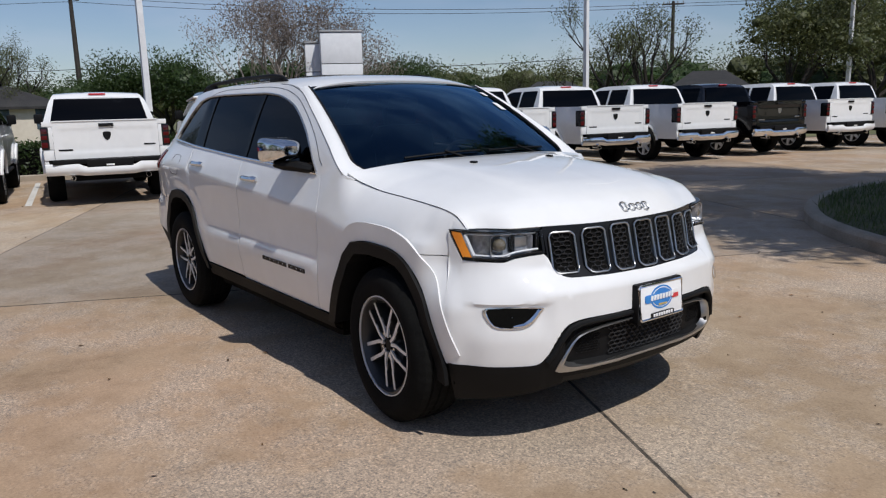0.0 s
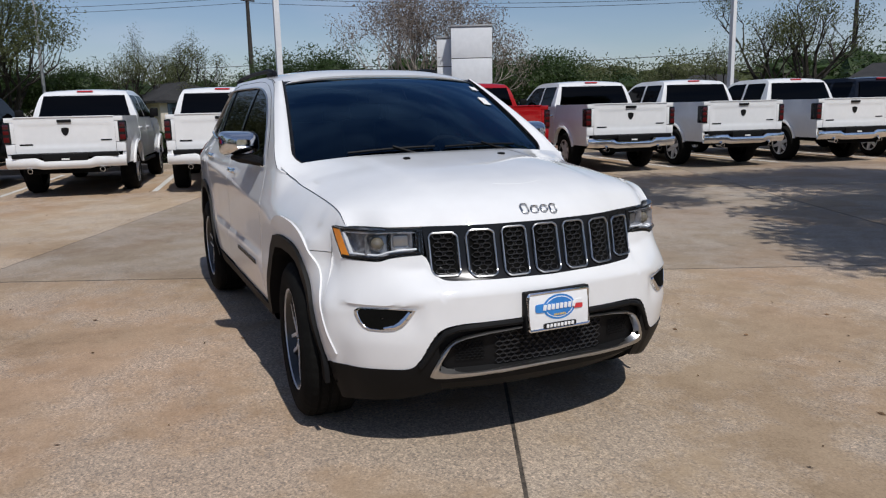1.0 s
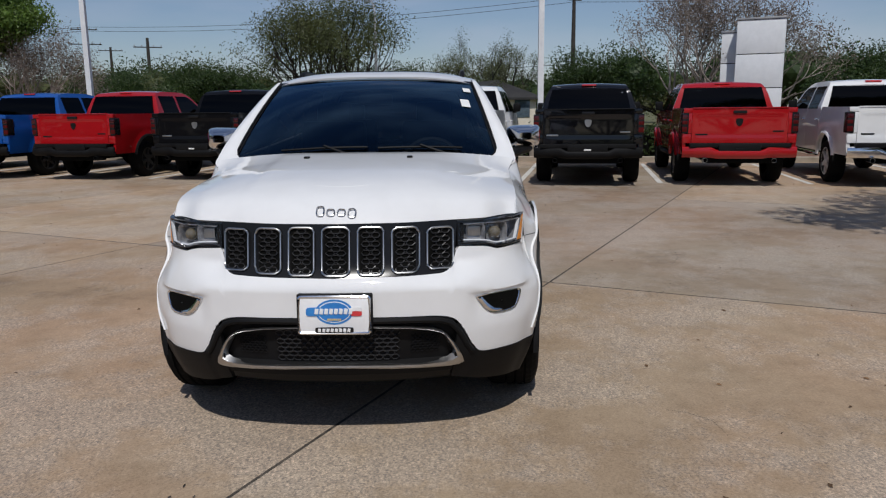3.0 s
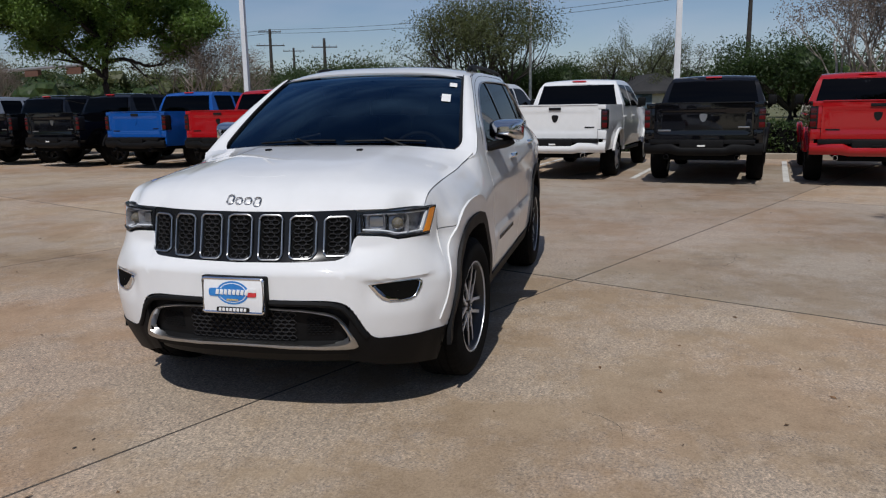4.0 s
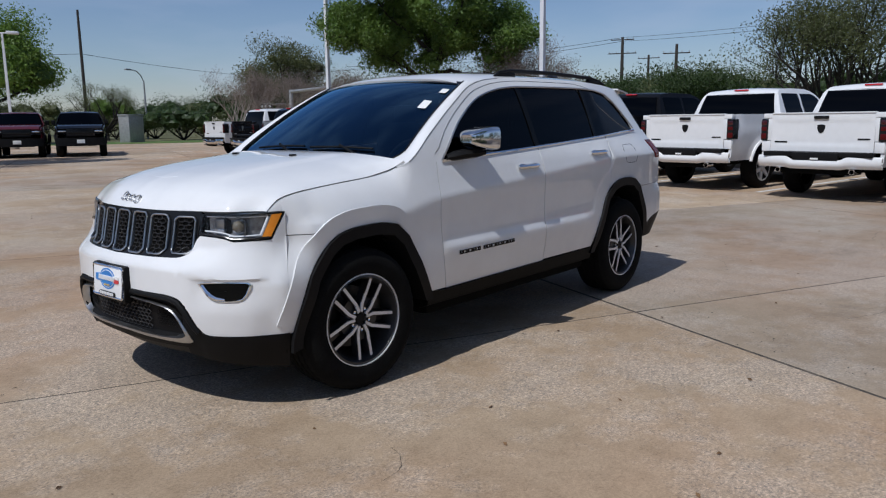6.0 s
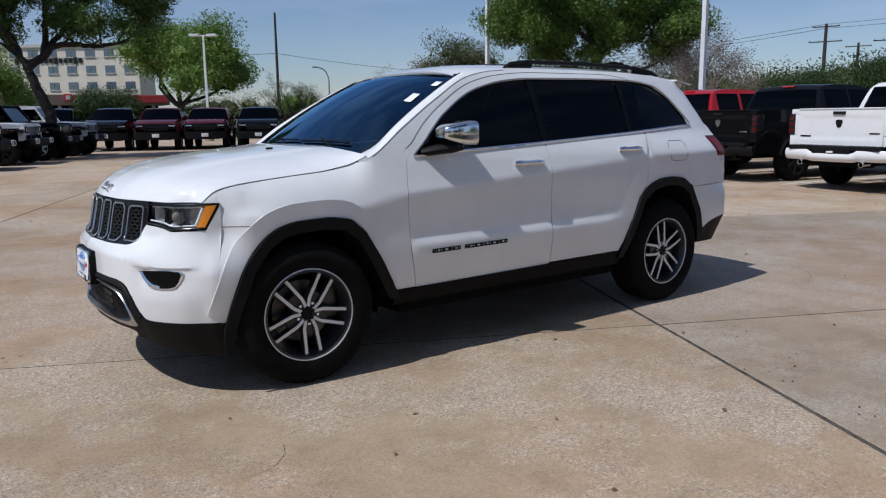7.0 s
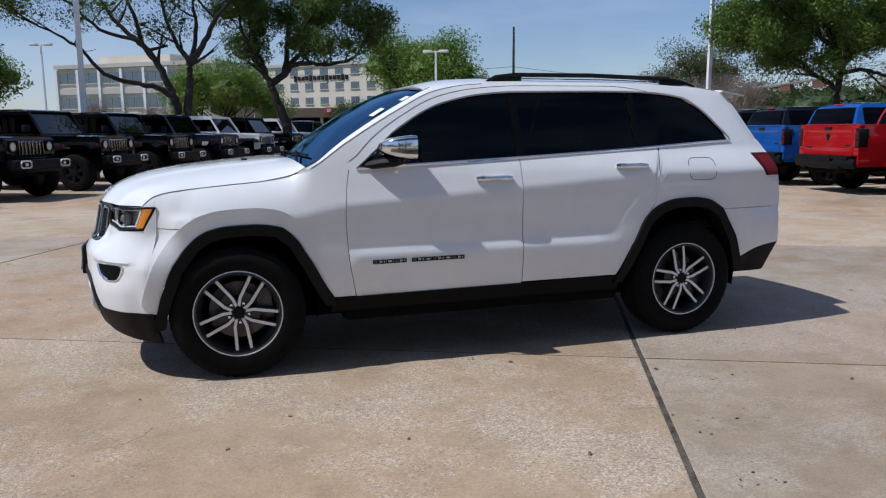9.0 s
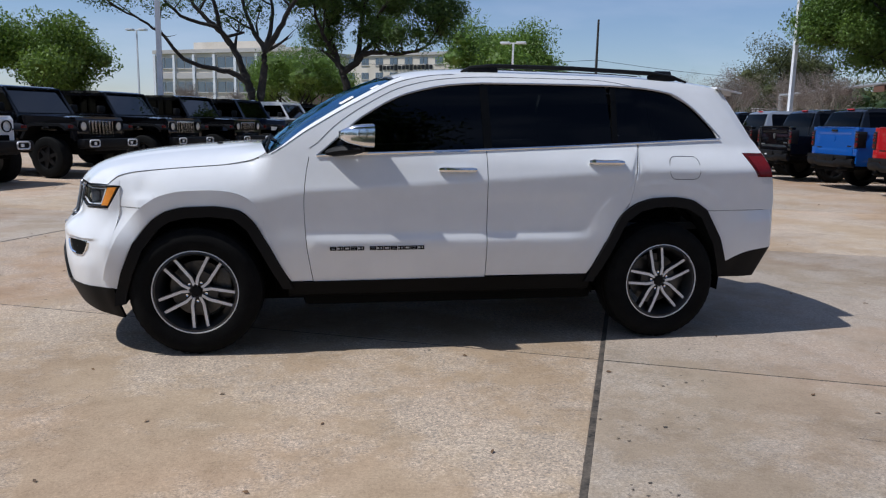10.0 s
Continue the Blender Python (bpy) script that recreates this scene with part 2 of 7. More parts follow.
def lathe(bm, profile, n=40, m=None, closed=False):
    """A turned body about the y axis from points of (radius, y)."""
    m = m or Matrix()
    rings = [[bm.verts.new(m @ Vector((r * math.cos(6.28319 * j / n), y, r * math.sin(6.28319 * j / n)))) for j in range(n)] for r, y in profile]
    pairs = list(zip(rings, rings[1:])) + ([(rings[-1], rings[0])] if closed else [])
    for a, b in pairs:
        for j in range(n):
            bm.faces.new((a[j], a[(j + 1) % n], b[(j + 1) % n], b[j]))
    return bm


def prism(bm, outline, y0, y1, m=None):
    """A plate with an outline in x and z, from y0 to y1."""
    m = m or Matrix()
    a = [bm.verts.new(m @ Vector((x, y0, z))) for x, z in outline]
    b = [bm.verts.new(m @ Vector((x, y1, z))) for x, z in outline]
    bm.faces.new(a)
    bm.faces.new(b[::-1])
    for i in range(len(a)):
        j = (i + 1) % len(a)
        bm.faces.new((a[i], b[i], b[j], a[j]))
    return bm


def rounded(cx, cz, w, h, r, n=4):
    """Points of a rounded rectangle."""
    out = []
    for sx, sz, a0 in ((1, 1, 0), (-1, 1, 90), (-1, -1, 180), (1, -1, 270)):
        for k in range(n + 1):
            a = radians(a0 + 90 * k / n)
            out.append((cx + sx * (w / 2 - r) + r * math.cos(a), cz + sz * (h / 2 - r) + r * math.sin(a)))
    return out


def mirrored(fn, sg):
    def g(u, v):
        x, y, z = fn(u, v)
        return x, sg * y, z
    return g


# ---- ground: concrete slabs, the earth round them, painted bay lines ----
P = Vector((-0.904, 0.427, 0)).normalized()           # along the slab joints
Q = Vector((0.427, 0.904, 0)).normalized()
ROW_O, ROW_A, ROW_B = Vector((-10.45, -0.80, 0)), Vector((0.180, 0.984, 0)).normalized(), Vector((-0.984, 0.180, 0)).normalized()
BAY = 2.77


def concrete_material(name, tint, grain=1.0):
    m, n, l, b = material(name)
    geo = n.new("ShaderNodeNewGeometry")
    def noise_tex(scale, detail=5.0, rough=0.6):
        t = n.new("ShaderNodeTexNoise")
        t.inputs["Scale"].default_value, t.inputs["Detail"].default_value, t.inputs["Roughness"].default_value = scale, detail, rough
        l.new(geo.outputs["Position"], t.inputs["Vector"])
        return t
    def ramp(src, stops):
        r = n.new("ShaderNodeValToRGB")
        while len(r.color_ramp.elements) < len(stops):
            r.color_ramp.elements.new(0.5)
        for e, (p, c) in zip(r.color_ramp.elements, stops):
            e.position, e.color = p, (*c, 1)
        l.new(src, r.inputs["Fac"])
        return r
    def mix(kind, fac, a, bb):
        x = n.new("ShaderNodeMix")
        x.data_type, x.blend_type = "RGBA", kind
        if isinstance(fac, float):
            x.inputs["Factor"].default_value = fac
        else:
            l.new(fac, x.inputs["Factor"])
        l.new(a, x.inputs["A"])
        l.new(bb, x.inputs["B"])
        return x.outputs["Result"]
    wide, mid, fine, grit = noise_tex(0.30, 4.0, 0.55), noise_tex(3.4, 8.0, 0.72), noise_tex(34.0, 4.0, 0.7), noise_tex(85.0, 3.0, 0.75)
    base = ramp(wide.outputs["Fac"], [(0.28, (0.275, 0.205, 0.143)), (0.50, (0.370, 0.296, 0.220)), (0.70, (0.45, 0.380, 0.305))])
    ruddy = ramp(noise_tex(0.22, 5.0, 0.6).outputs["Fac"], [(0.44, (1, 1, 1)), (0.62, (1.05, 0.93, 0.87))])
    shade = n.new("ShaderNodeRGB")
    shade.outputs[0].default_value = (*tint, 1)
    blot = ramp(mid.outputs["Fac"], [(0.30, (0.80, 0.78, 0.75)), (0.5, (1, 1, 1)), (0.70, (1.10, 1.11, 1.12))])
    col = mix("MULTIPLY", 1.0, base.outputs["Color"], blot.outputs["Color"])
    col = mix("MULTIPLY", 1.0, col, ruddy.outputs["Color"])
    col = mix("MULTIPLY", 1.0, col, shade.outputs[0])
    speck = ramp(grit.outputs["Fac"], [(0.36, (0.26, 0.235, 0.21)), (0.48, (1, 1, 1)), (0.64, (1.75, 1.76, 1.78))])
    speck2 = ramp(fine.outputs["Fac"], [(0.34, (0.60, 0.57, 0.54)), (0.50, (1, 1, 1)), (0.66, (1.32, 1.33, 1.34))])
    # pale worn patches where the stones show
    worn = ramp(noise_tex(0.7, 9.0, 0.74).outputs["Fac"], [(0.45, (0, 0, 0)), (0.55, (1, 1, 1))])
    strength = n.new("ShaderNodeMath")
    strength.operation = "MULTIPLY_ADD"
    strength.inputs[1].default_value, strength.inputs[2].default_value = 0.80 * grain, 0.20 * grain
    l.new(worn.outputs["Color"], strength.inputs[0])
    col = mix("MULTIPLY", strength.outputs["Value"], col, speck.outputs["Color"])
    col = mix("MULTIPLY", strength.outputs["Value"], col, speck2.outputs["Color"])
    stones = n.new("ShaderNodeTexVoronoi")             # single stones of the aggregate
    stones.inputs["Scale"].default_value = 95.0
    l.new(geo.outputs["Position"], stones.inputs["Vector"])
    grey = n.new("ShaderNodeSeparateColor")
    l.new(stones.outputs["Color"], grey.inputs["Color"])
    pebble = ramp(grey.outputs["Red"], [(0.0, (0.34, 0.31, 0.28)), (0.20, (0.84, 0.82, 0.80)), (0.62, (1.02, 1.02, 1.02)), (1.0, (1.42, 1.40, 1.38))])
    col = mix("MULTIPLY", strength.outputs["Value"], col, pebble.outputs["Color"])
    pale = n.new("ShaderNodeRGB")
    pale.outputs[0].default_value = (0.47, 0.43, 0.385, 1)
    f2 = n.new("ShaderNodeMath")
    f2.operation = "MULTIPLY"
    f2.inputs[1].default_value = 0.30
    l.new(worn.outputs["Color"], f2.inputs[0])
    col = mix("MIX", f2.outputs["Value"], col, pale.outputs[0])
    # dark oily and damp stains
    stain = ramp(noise_tex(0.55, 6.0, 0.7).outputs["Fac"], [(0.30, (0.62, 0.60, 0.58)), (0.42, (1, 1, 1))])
    col = mix("MULTIPLY", 0.8, col, stain.outputs["Color"])
    info, rng, hsv = n.new("ShaderNodeObjectInfo"), n.new("ShaderNodeMapRange"), n.new("ShaderNodeHueSaturation")
    rng.inputs["To Min"].default_value, rng.inputs["To Max"].default_value = 0.88, 1.08
    l.new(info.outputs["Random"], rng.inputs["Value"])
    l.new(rng.outputs["Result"], hsv.inputs["Value"])
    l.new(col, hsv.inputs["Color"])
    l.new(hsv.outputs["Color"], b.inputs["Base Color"])
    setp(b, Roughness=0.82, Specular_IOR_Level=0.35)
    both = n.new("ShaderNodeMath")
    both.operation = "MULTIPLY_ADD"
    both.inputs[1].default_value = 0.5
    l.new(fine.outputs["Fac"], both.inputs[0])
    l.new(grit.outputs["Fac"], both.inputs[2])
    bp = n.new("ShaderNodeBump")
    bp.inputs["Strength"].default_value, bp.inputs["Distance"].default_value = 0.5, 0.004
    l.new(both.outputs["Value"], bp.inputs["Height"])
    l.new(bp.outputs["Normal"], b.inputs["Normal"])
    return m


CONCRETE = concrete_material("worn_concrete", (1.0, 0.935, 0.828), 0.8)
GREYCONCRETE = concrete_material("greyer_concrete", (0.84, 0.83, 0.80), 0.55)
EARTH = surface("dry_grass_and_earth", (0.075, 0.085, 0.03), (0.16, 0.15, 0.07), rough=0.95, scale=0.25, fine=6.0, bump=0.6, bump_dist=0.05)
JOINT = surface("joint_filler", (0.015, 0.013, 0.011), (0.13, 0.105, 0.08), rough=0.95, scale=9, fine=60, bump=0.4)
LINEPAINT = surface("worn_line_paint", (0.46, 0.44, 0.40), (0.74, 0.73, 0.70), rough=0.8, scale=3.0, fine=30.0, bump=0.2)
KERBSTONE = surface("kerb_concrete", (0.24, 0.20, 0.15), (0.40, 0.34, 0.27), rough=0.9, scale=3.0, fine=70.0, bump=0.5)
GRASS = surface("grass_blades", (0.030, 0.055, 0.010), (0.11, 0.14, 0.03), rough=0.7, scale=2.0, fine=30.0, bump=0.0, island=0.35)
SOIL = surface("grass_soil", (0.05, 0.055, 0.02), (0.13, 0.12, 0.06), rough=0.95, scale=1.5, fine=14.0, bump=0.7, bump_dist=0.03)
MULCH = surface("mulch", (0.10, 0.05, 0.03), (0.26, 0.15, 0.09), rough=0.95, scale=4, fine=40, bump=0.8, bump_dist=0.03)

bm = bmesh.new()
bmesh.ops.create_grid(bm, x_segments=40, y_segments=40, size=1800, matrix=Matrix.Translation((0, 0, -0.06)))
single("ground", bm, EARTH, "wide ground of dry grass and earth", "ground", kind="structure")

yard = thing("pavement", "tan worn concrete yard of large slabs with dark joints", "pavement", kind="structure")
bm = bmesh.new()
lim = [P * a + Q * b for a, b in ((-23.6, -58), (21.4, -58), (21.4, 38.7), (-23.6, 38.7))]
bm.faces.new([bm.verts.new((v.x, v.y, -0.0035)) for v in lim])
part("joint_bed", bm, JOINT, yard)


def slab_mesh(w, h, mat):
    bm = bmesh.new()
    g, e, t = 0.0055, 0.010, 0.05
    rows = []
    for inset, z in ((g, -t), (g, -0.007), (g + e * 0.5, -0.0015), (g + e * 1.6, 0.0)):
        wide = inset + 0.0065                       # the construction joints are wider
        rows.append([bm.verts.new(P * a + Q * b + Vector((0, 0, z))) for a, b in ((wide, inset), (w - wide, inset), (w - wide, h - inset), (wide, h - inset))])
    for a, b in zip(rows, rows[1:]):
        for k in range(4):
            bm.faces.new((a[k], a[(k + 1) % 4], b[(k + 1) % 4], b[k]))
    bm.faces.new(rows[-1])
    return mesh_of("slab", bm, mat, smooth=False)


SLAB, GREYSLAB = slab_mesh(6.46, 4.74, CONCRETE), slab_mesh(6.46, 4.74, GREYCONCRETE)
for i in range(-4, 3):
    for j in range(-13, 8):
        ob = new("slab", GREYSLAB if (i, j) in ((0, 0), (0, -1), (0, 2), (-2, -1), (1, -1), (-1, -4), (1, 1)) else SLAB)
        ob.parent = yard
        ob.location = P * (1.38 + 6.46 * i) + Q * (0.833 + 4.74 * j)
        ob.location.z = random.uniform(-0.0012, 0.0012)

# bay lines
for k in range(-11, 11):
    bm = bmesh.new()
    c0 = ROW_O + ROW_A * (BAY * k)
    a, b = c0 + ROW_B * (-0.05), c0 + ROW_B * 5.3
    w = ROW_A * 0.055
    lo = [v + Vector((0, 0, 0.0045)) for v in (a - w, a + w, b + w, b - w)]
    bm.faces.new([bm.verts.new(v) for v in lo])
    single("bay_line", bm, LINEPAINT, "worn white painted bay line on concrete", "road marking", "painted bay lines", "structure")

# hairline cracks across the slabs
CRACK = surface("crack_dirt", (0.03, 0.026, 0.02), (0.09, 0.075, 0.06), rough=0.95, bump=0.2)
crng = random.Random(12)
for x, y, ang, n, w in ((-1.6, 2.6, 150, 10, 0.003), (1.9, 1.55, 70, 6, 0.002), (-3.6, 0.6, 60, 18, 0.003), (-2.2, -4.6, 10, 18, 0.003), (-6.2, 2.0, 330, 20, 0.004)):
    bm = bmesh.new()
    p, a, prev = Vector((x, y, 0.0032)), radians(ang), None
    for k in range(n):
        d = Vector((math.cos(a), math.sin(a), 0))
        s = Vector((-d.y, d.x, 0)) * w * (0.4 + 0.6 * crng.random()) * (1 - k / n)
        now = [bm.verts.new(p - s), bm.verts.new(p + s)]
        if prev:
            bm.faces.new((prev[0], prev[1], now[1], now[0]))
        prev = now
        p = p + d * crng.uniform(0.05, 0.14)
        a += crng.uniform(-0.55, 0.55)
    part("crack", bm, CRACK, yard, smooth=False)
# broken-out spots beside the joints
for x, y, n, r in ((-1.15, 1.75, 9, 0.10), (-0.75, 2.35, 12, 0.16), (-1.62, 1.28, 7, 0.07), (0.15, 1.05, 6, 0.05), (2.7, -0.55, 6, 0.06), (-0.42, 2.9, 8, 0.08)):
    bm = bmesh.new()
    for k in range(n):
        c = Vector((x + crng.uniform(-r, r) * 1.6, y + crng.uniform(-r, r), 0.0036))
        m = crng.randint(5, 8)
        s0 = crng.uniform(0.003, 0.009)
        bm.faces.new([bm.verts.new(c + Vector((math.cos(6.283 * q / m) * s0 * crng.uniform(0.6, 2.0), math.sin(6.283 * q / m) * s0 * crng.uniform(0.4, 0.9), 0))) for q in range(m)])
    part("broken_spot", bm, CRACK, yard, smooth=False)
# blown leaves, twigs and grit
LITTER = surface("dry_leaf", (0.06, 0.035, 0.018), (0.20, 0.11, 0.05), rough=0.8, island=0.4, bump=0.0)
nr = np.random.RandomState(4)
vs, fs = [], []
for k in range(420):
    r = 1.0 + 13 * nr.uniform() ** 0.8
    a = nr.uniform(0, 6.28)
    c = np.array([1.0 + r * math.cos(a), 0.6 + r * math.sin(a), 0.004])
    if abs(c[0]) < 2.2 and abs(c[1]) < 0.9:
        continue
    s, t = nr.uniform(0.006, 0.024), nr.uniform(0, 6.28)
    u, w = np.array([math.cos(t), math.sin(t), 0]), np.array([-math.sin(t), math.cos(t), 0])
    lift = nr.uniform(0.002, 0.012)
    i = len(vs)
    vs += [c - u * s, c - w * s * 0.45 + [0, 0, lift], c + u * s * 1.1 + [0, 0, lift * 0.4], c + w * s * 0.4]
    fs.append((i, i + 1, i + 2, i + 3))
me = bpy.data.meshes.new("leaf_litter")
me.from_pydata([tuple(v) for v in vs], [], fs)
me.materials.append(LITTER)
tagged(new("leaf_litter", me), "scattered dry brown leaves on the concrete", "leaves", kind="stuff")


# ---- the white estate car: x ahead, y to its left ----
CAR_Y = 0.012
WB = 1.4575                                   # half the wheelbase
prof = curve((0.25, 0.86), (0.40, 0.918), (0.52, 0.938), (0.64, 0.945), (0.80, 0.940), (0.966, 0.941), (0.976, 0.9395), (1.0, 0.932), (1.20, 0.872), (1.40, 0.795), (1.62, 0.69), (1.72, 0.62))
taper = curve((-2.5, 0.16), (-2.2, 0.075), (-1.8, 0.02), (-1.2, 0.0), (1.2, 0.0), (1.6, 0.016), (1.78, 0.036), (1.875, 0.056), (2.0, 0.090))
bulge = curve((0.40, -0.001), (0.50, 0.001), (0.60, 0.008), (0.64, 0.0110), (0.668, 0.0105), (0.716, -0.0035), (0.80, -0.0045), (0.90, -0.003), (0.96, 0.0), (1.2, 0.0))
arch_f = curve((0.90, 0.38), (0.93, 0.44), (1.03, 0.635), (1.12, 0.785), (1.21, 0.858), (1.35, 0.878), (1.50, 0.872), (1.60, 0.850), (1.68, 0.80), (1.79, 0.665), (1.86, 0.50), (1.905, 0.32))
arch_r = curve((-1.93, 0.43), (-1.86, 0.66), (-1.745, 0.85), (-1.63, 0.915), (-1.50, 0.932), (-1.375, 0.928), (-1.26, 0.900), (-1.15, 0.825), (-1.03, 0.605), (-0.94, 0.43))
belt = curve((-2.3, 1.305), (-1.85, 1.295), (-1.0, 1.248), (-0.29, 1.212), (0.71, 1.168), (1.1, 1.145))
wtop = curve((-1.90, 1.30), (-1.83, 1.382), (-1.70, 1.515), (-1.56, 1.594), (-1.28, 1.625), (-1.05, 1.630), (-0.30, 1.622), (-0.08, 1.606), (0.20, 1.546), (0.48, 1.402), (0.72, 1.20), (0.76, 1.168))
roof_e = curve((-2.25, 1.60), (-2.0, 1.635), (-1.6, 1.672), (-1.0, 1.688), (-0.4, 1.688), (0.0, 1.668), (0.22, 1.628), (0.50, 1.497), (0.80, 1.325), (1.04, 1.168), (1.08, 1.154), (1.13, 1.137))
hood_e = curve((0.80, 1.168), (1.08, 1.150), (1.14, 1.132), (1.28, 1.110), (1.50, 1.092), (1.74, 1.069), (1.82, 1.056), (1.873, 1.040), (1.91, 1.014), (1.94, 0.986))
hood_y = curve((0.80, 0.876), (1.0, 0.874), (1.09, 0.838), (1.18, 0.816), (1.4, 0.812), (1.7, 0.806), (1.80, 0.802), (1.87, 0.797), (1.94, 0.791))
rear_x = curve((0.40, -2.24), (0.60, -2.295), (0.85, -2.290), (1.0, -2.270), (1.15, -2.235), (1.30, -2.165), (1.50, -2.065), (1.66, -1.985))


def side(x, z, sg=1):
    near = lambda c, rx, rz: smooth01((1.20 - ((abs(x - c) / rx) ** 2.7 + (max(0, z - 0.36) / rz) ** 2.7) ** 0.37) / 0.04) if z < 1.2 else 0
    doors = smooth01((x + 1.02) / 0.26) * smooth01((0.80 + 0.03 * smooth01((z - 0.5) / 0.3) - x) / 0.035)
    rise = max(-0.03, min(0.125, 0.064 * (0.76 - x))) * smooth01((z - 0.80) / 0.14) * smooth01((1.27 - z) / 0.16)      # the door crease climbs to the rear
    y = prof(z + 0.035 * smooth01((x - 0.85) / 0.3) - rise) - taper(x) + bulge(z) * doors + 0.002 * near(-WB + 0.01, 0.475, 0.565)
    y -= max(0, z - 1.1) * max(0, -x - 1.3) * 0.20
    y -= 0.040 * smooth01((x - 1.55) / 0.32) * smooth01((z - 0.86) / 0.11)
    return y


LOW = ((0, 2.318, 0.0), (0.16, 2.303, 0.25), (0.32, 2.252, 0.505), (0.42, 2.195, 0.635), (0.50, 2.130, 0.735), (0.56, 2.062, 0.812), (0.62, 1.985, 0.866), (0.655, 1.940, 0.898), (0.68, 1.915, 0.906), (0.76, 1.825, 0.921), (0.88, 1.730, 0.938), (1.0, 1.66, 0.950))
HIGH = ((0, 2.236, 0.0), (0.16, 2.214, 0.25), (0.32, 2.130, 0.510), (0.42, 2.085, 0.640), (0.50, 2.042, 0.722), (0.56, 1.985, 0.783), (0.62, 1.928, 0.8175), (0.68, 1.860, 0.835), (0.76, 1.795, 0.866), (0.88, 1.725, 0.900), (1.0, 1.66, 0.925))
plan_x, plan_y = curve(*[(s, x) for s, x, y in LOW]), curve(*[(s, y) for s, x, y in LOW])        # bumper
lamp_px, lamp_py = curve(*[(s, x) for s, x, y in HIGH]), curve(*[(s, y) for s, x, y in HIGH])    # grille and headlamps
lean = curve((0.20, -0.10), (0.30, -0.045), (0.42, -0.006), (0.55, 0.0), (0.70, 0.0), (1.1, 0.0))
tuck = curve((0.20, -0.10), (0.40, -0.027), (0.60, 0.0), (1.0, 0.0))


def nose(s, z, out=0.0):
    """The front skin: s runs from the middle (0) round the corner to the wheel (1)."""
    corner = smooth01((s - 0.36) / 0.14)
    up = smooth01((z - 0.70 + 0.07 * corner) / (0.12 + 0.10 * corner))
    w = 1 - smooth01((s - 0.30) / 0.6)
    x = plan_x(s) * (1 - up) + lamp_px(s) * up + lean(z) * (0.25 + 0.75 * w) - 0.18 * (z - 0.92) * up * (1 - smooth01((s - 0.45) / 0.2))
    y = (plan_y(s) * (1 - up) + lamp_py(s) * up) * (1 + tuck(z))
    k = smooth01((s - 0.70) / 0.18)
    y = y * (1 - k) + side(x, max(0.42, z)) * k if k else y
    out -= 0.013 * smooth01((0.680 - z) / 0.016) * smooth01((z - 0.50) / 0.14) * smooth01((s - 0.35) / 0.06) * smooth01((0.63 - s) / 0.06)
    ds = 0.01
    tx, ty = plan_x(min(1, s + ds)) - plan_x(max(0, s - ds)), plan_y(min(1, s + ds)) - plan_y(max(0, s - ds))
    if up > 0.5:
        tx, ty = lamp_px(min(1, s + ds)) - lamp_px(max(0, s - ds)), lamp_py(min(1, s + ds)) - lamp_py(max(0, s - ds))
    k = math.hypot(tx, ty)
    return x + out * ty / k, y - out * tx / k, z


def body_y(x, z):
    """Half the width at x and z: the side, and ahead of the arch the front skin that it runs into."""
    if x < 1.68:
        return side(x, z)
    a, b = 0.45, 1.0
    for _ in range(18):
        m = (a + b) / 2
        a, b = (m, b) if nose(m, z)[0] > x else (a, m)
    return nose((a + b) / 2, z)[1]


s_of_y = lambda y: next((i / 400 for i in range(401) if plan_y(i / 400) >= y), 1.0)


def on_nose(y, z, out=0.0):
    x, yy, zz = nose(s_of_y(abs(y)), z, out)
    return Vector((x, math.copysign(yy, y) if y else 0.0, zz))


hood_c = curve((1.10, 1.226), (1.354, 1.207), (1.55, 1.190), (1.75, 1.168), (1.92, 1.140), (2.05, 1.107), (2.12, 1.076), (2.17, 1.038), (2.20, 1.006), (2.215, 0.984))
hood_rear = curve((1.05, 1.184), (1.09, 1.158), (1.14, 1.137), (1.28, 1.110))
hood_soft = curve((1.05, 1.184), (1.14, 1.156), (1.28, 1.116))
hood_fall = curve((0, 0.0), (0.35, 0.035), (0.52, 0.11), (0.60, 0.19), (0.75, 0.42), (0.90, 0.74), (1.0, 1.0))


def hood_skin(v, w):
    """v from the cowl (0) to the nose (1), w across from -1 to 1."""
    a = min(1, abs(w))
    f = nose(s_of_y(0.791 * a), 0.984)
    xr, xf = 1.10 - 0.05 * a * a, f[0] - 0.004 + (1.940 - f[0]) * smooth01((a - 0.8) / 0.2)
    x = xr + (xf - xr) * v
    xe = 1.05 + 0.89 * v
    y = hood_y(xe) * a * (1 - 0.02 * (1 - a) * v)
    zc = hood_c(1.10 + 1.115 * v)
    near = smooth01((a - 0.90) / 0.10)
    ze = hood_rear(xe) * near + hood_soft(xe) * (1 - near) if xe < 1.28 else hood_e(xe) + 0.006 * (1 - near) * smooth01((1.6 - xe) / 0.32)
    z = zc + (ze - zc) * hood_fall(a)
    z += 0.007 * smooth01((0.58 - a) / 0.07) * smooth01((0.93 - v) / 0.2) * smooth01(v / 0.1)
    return x, math.copysign(y, w), z


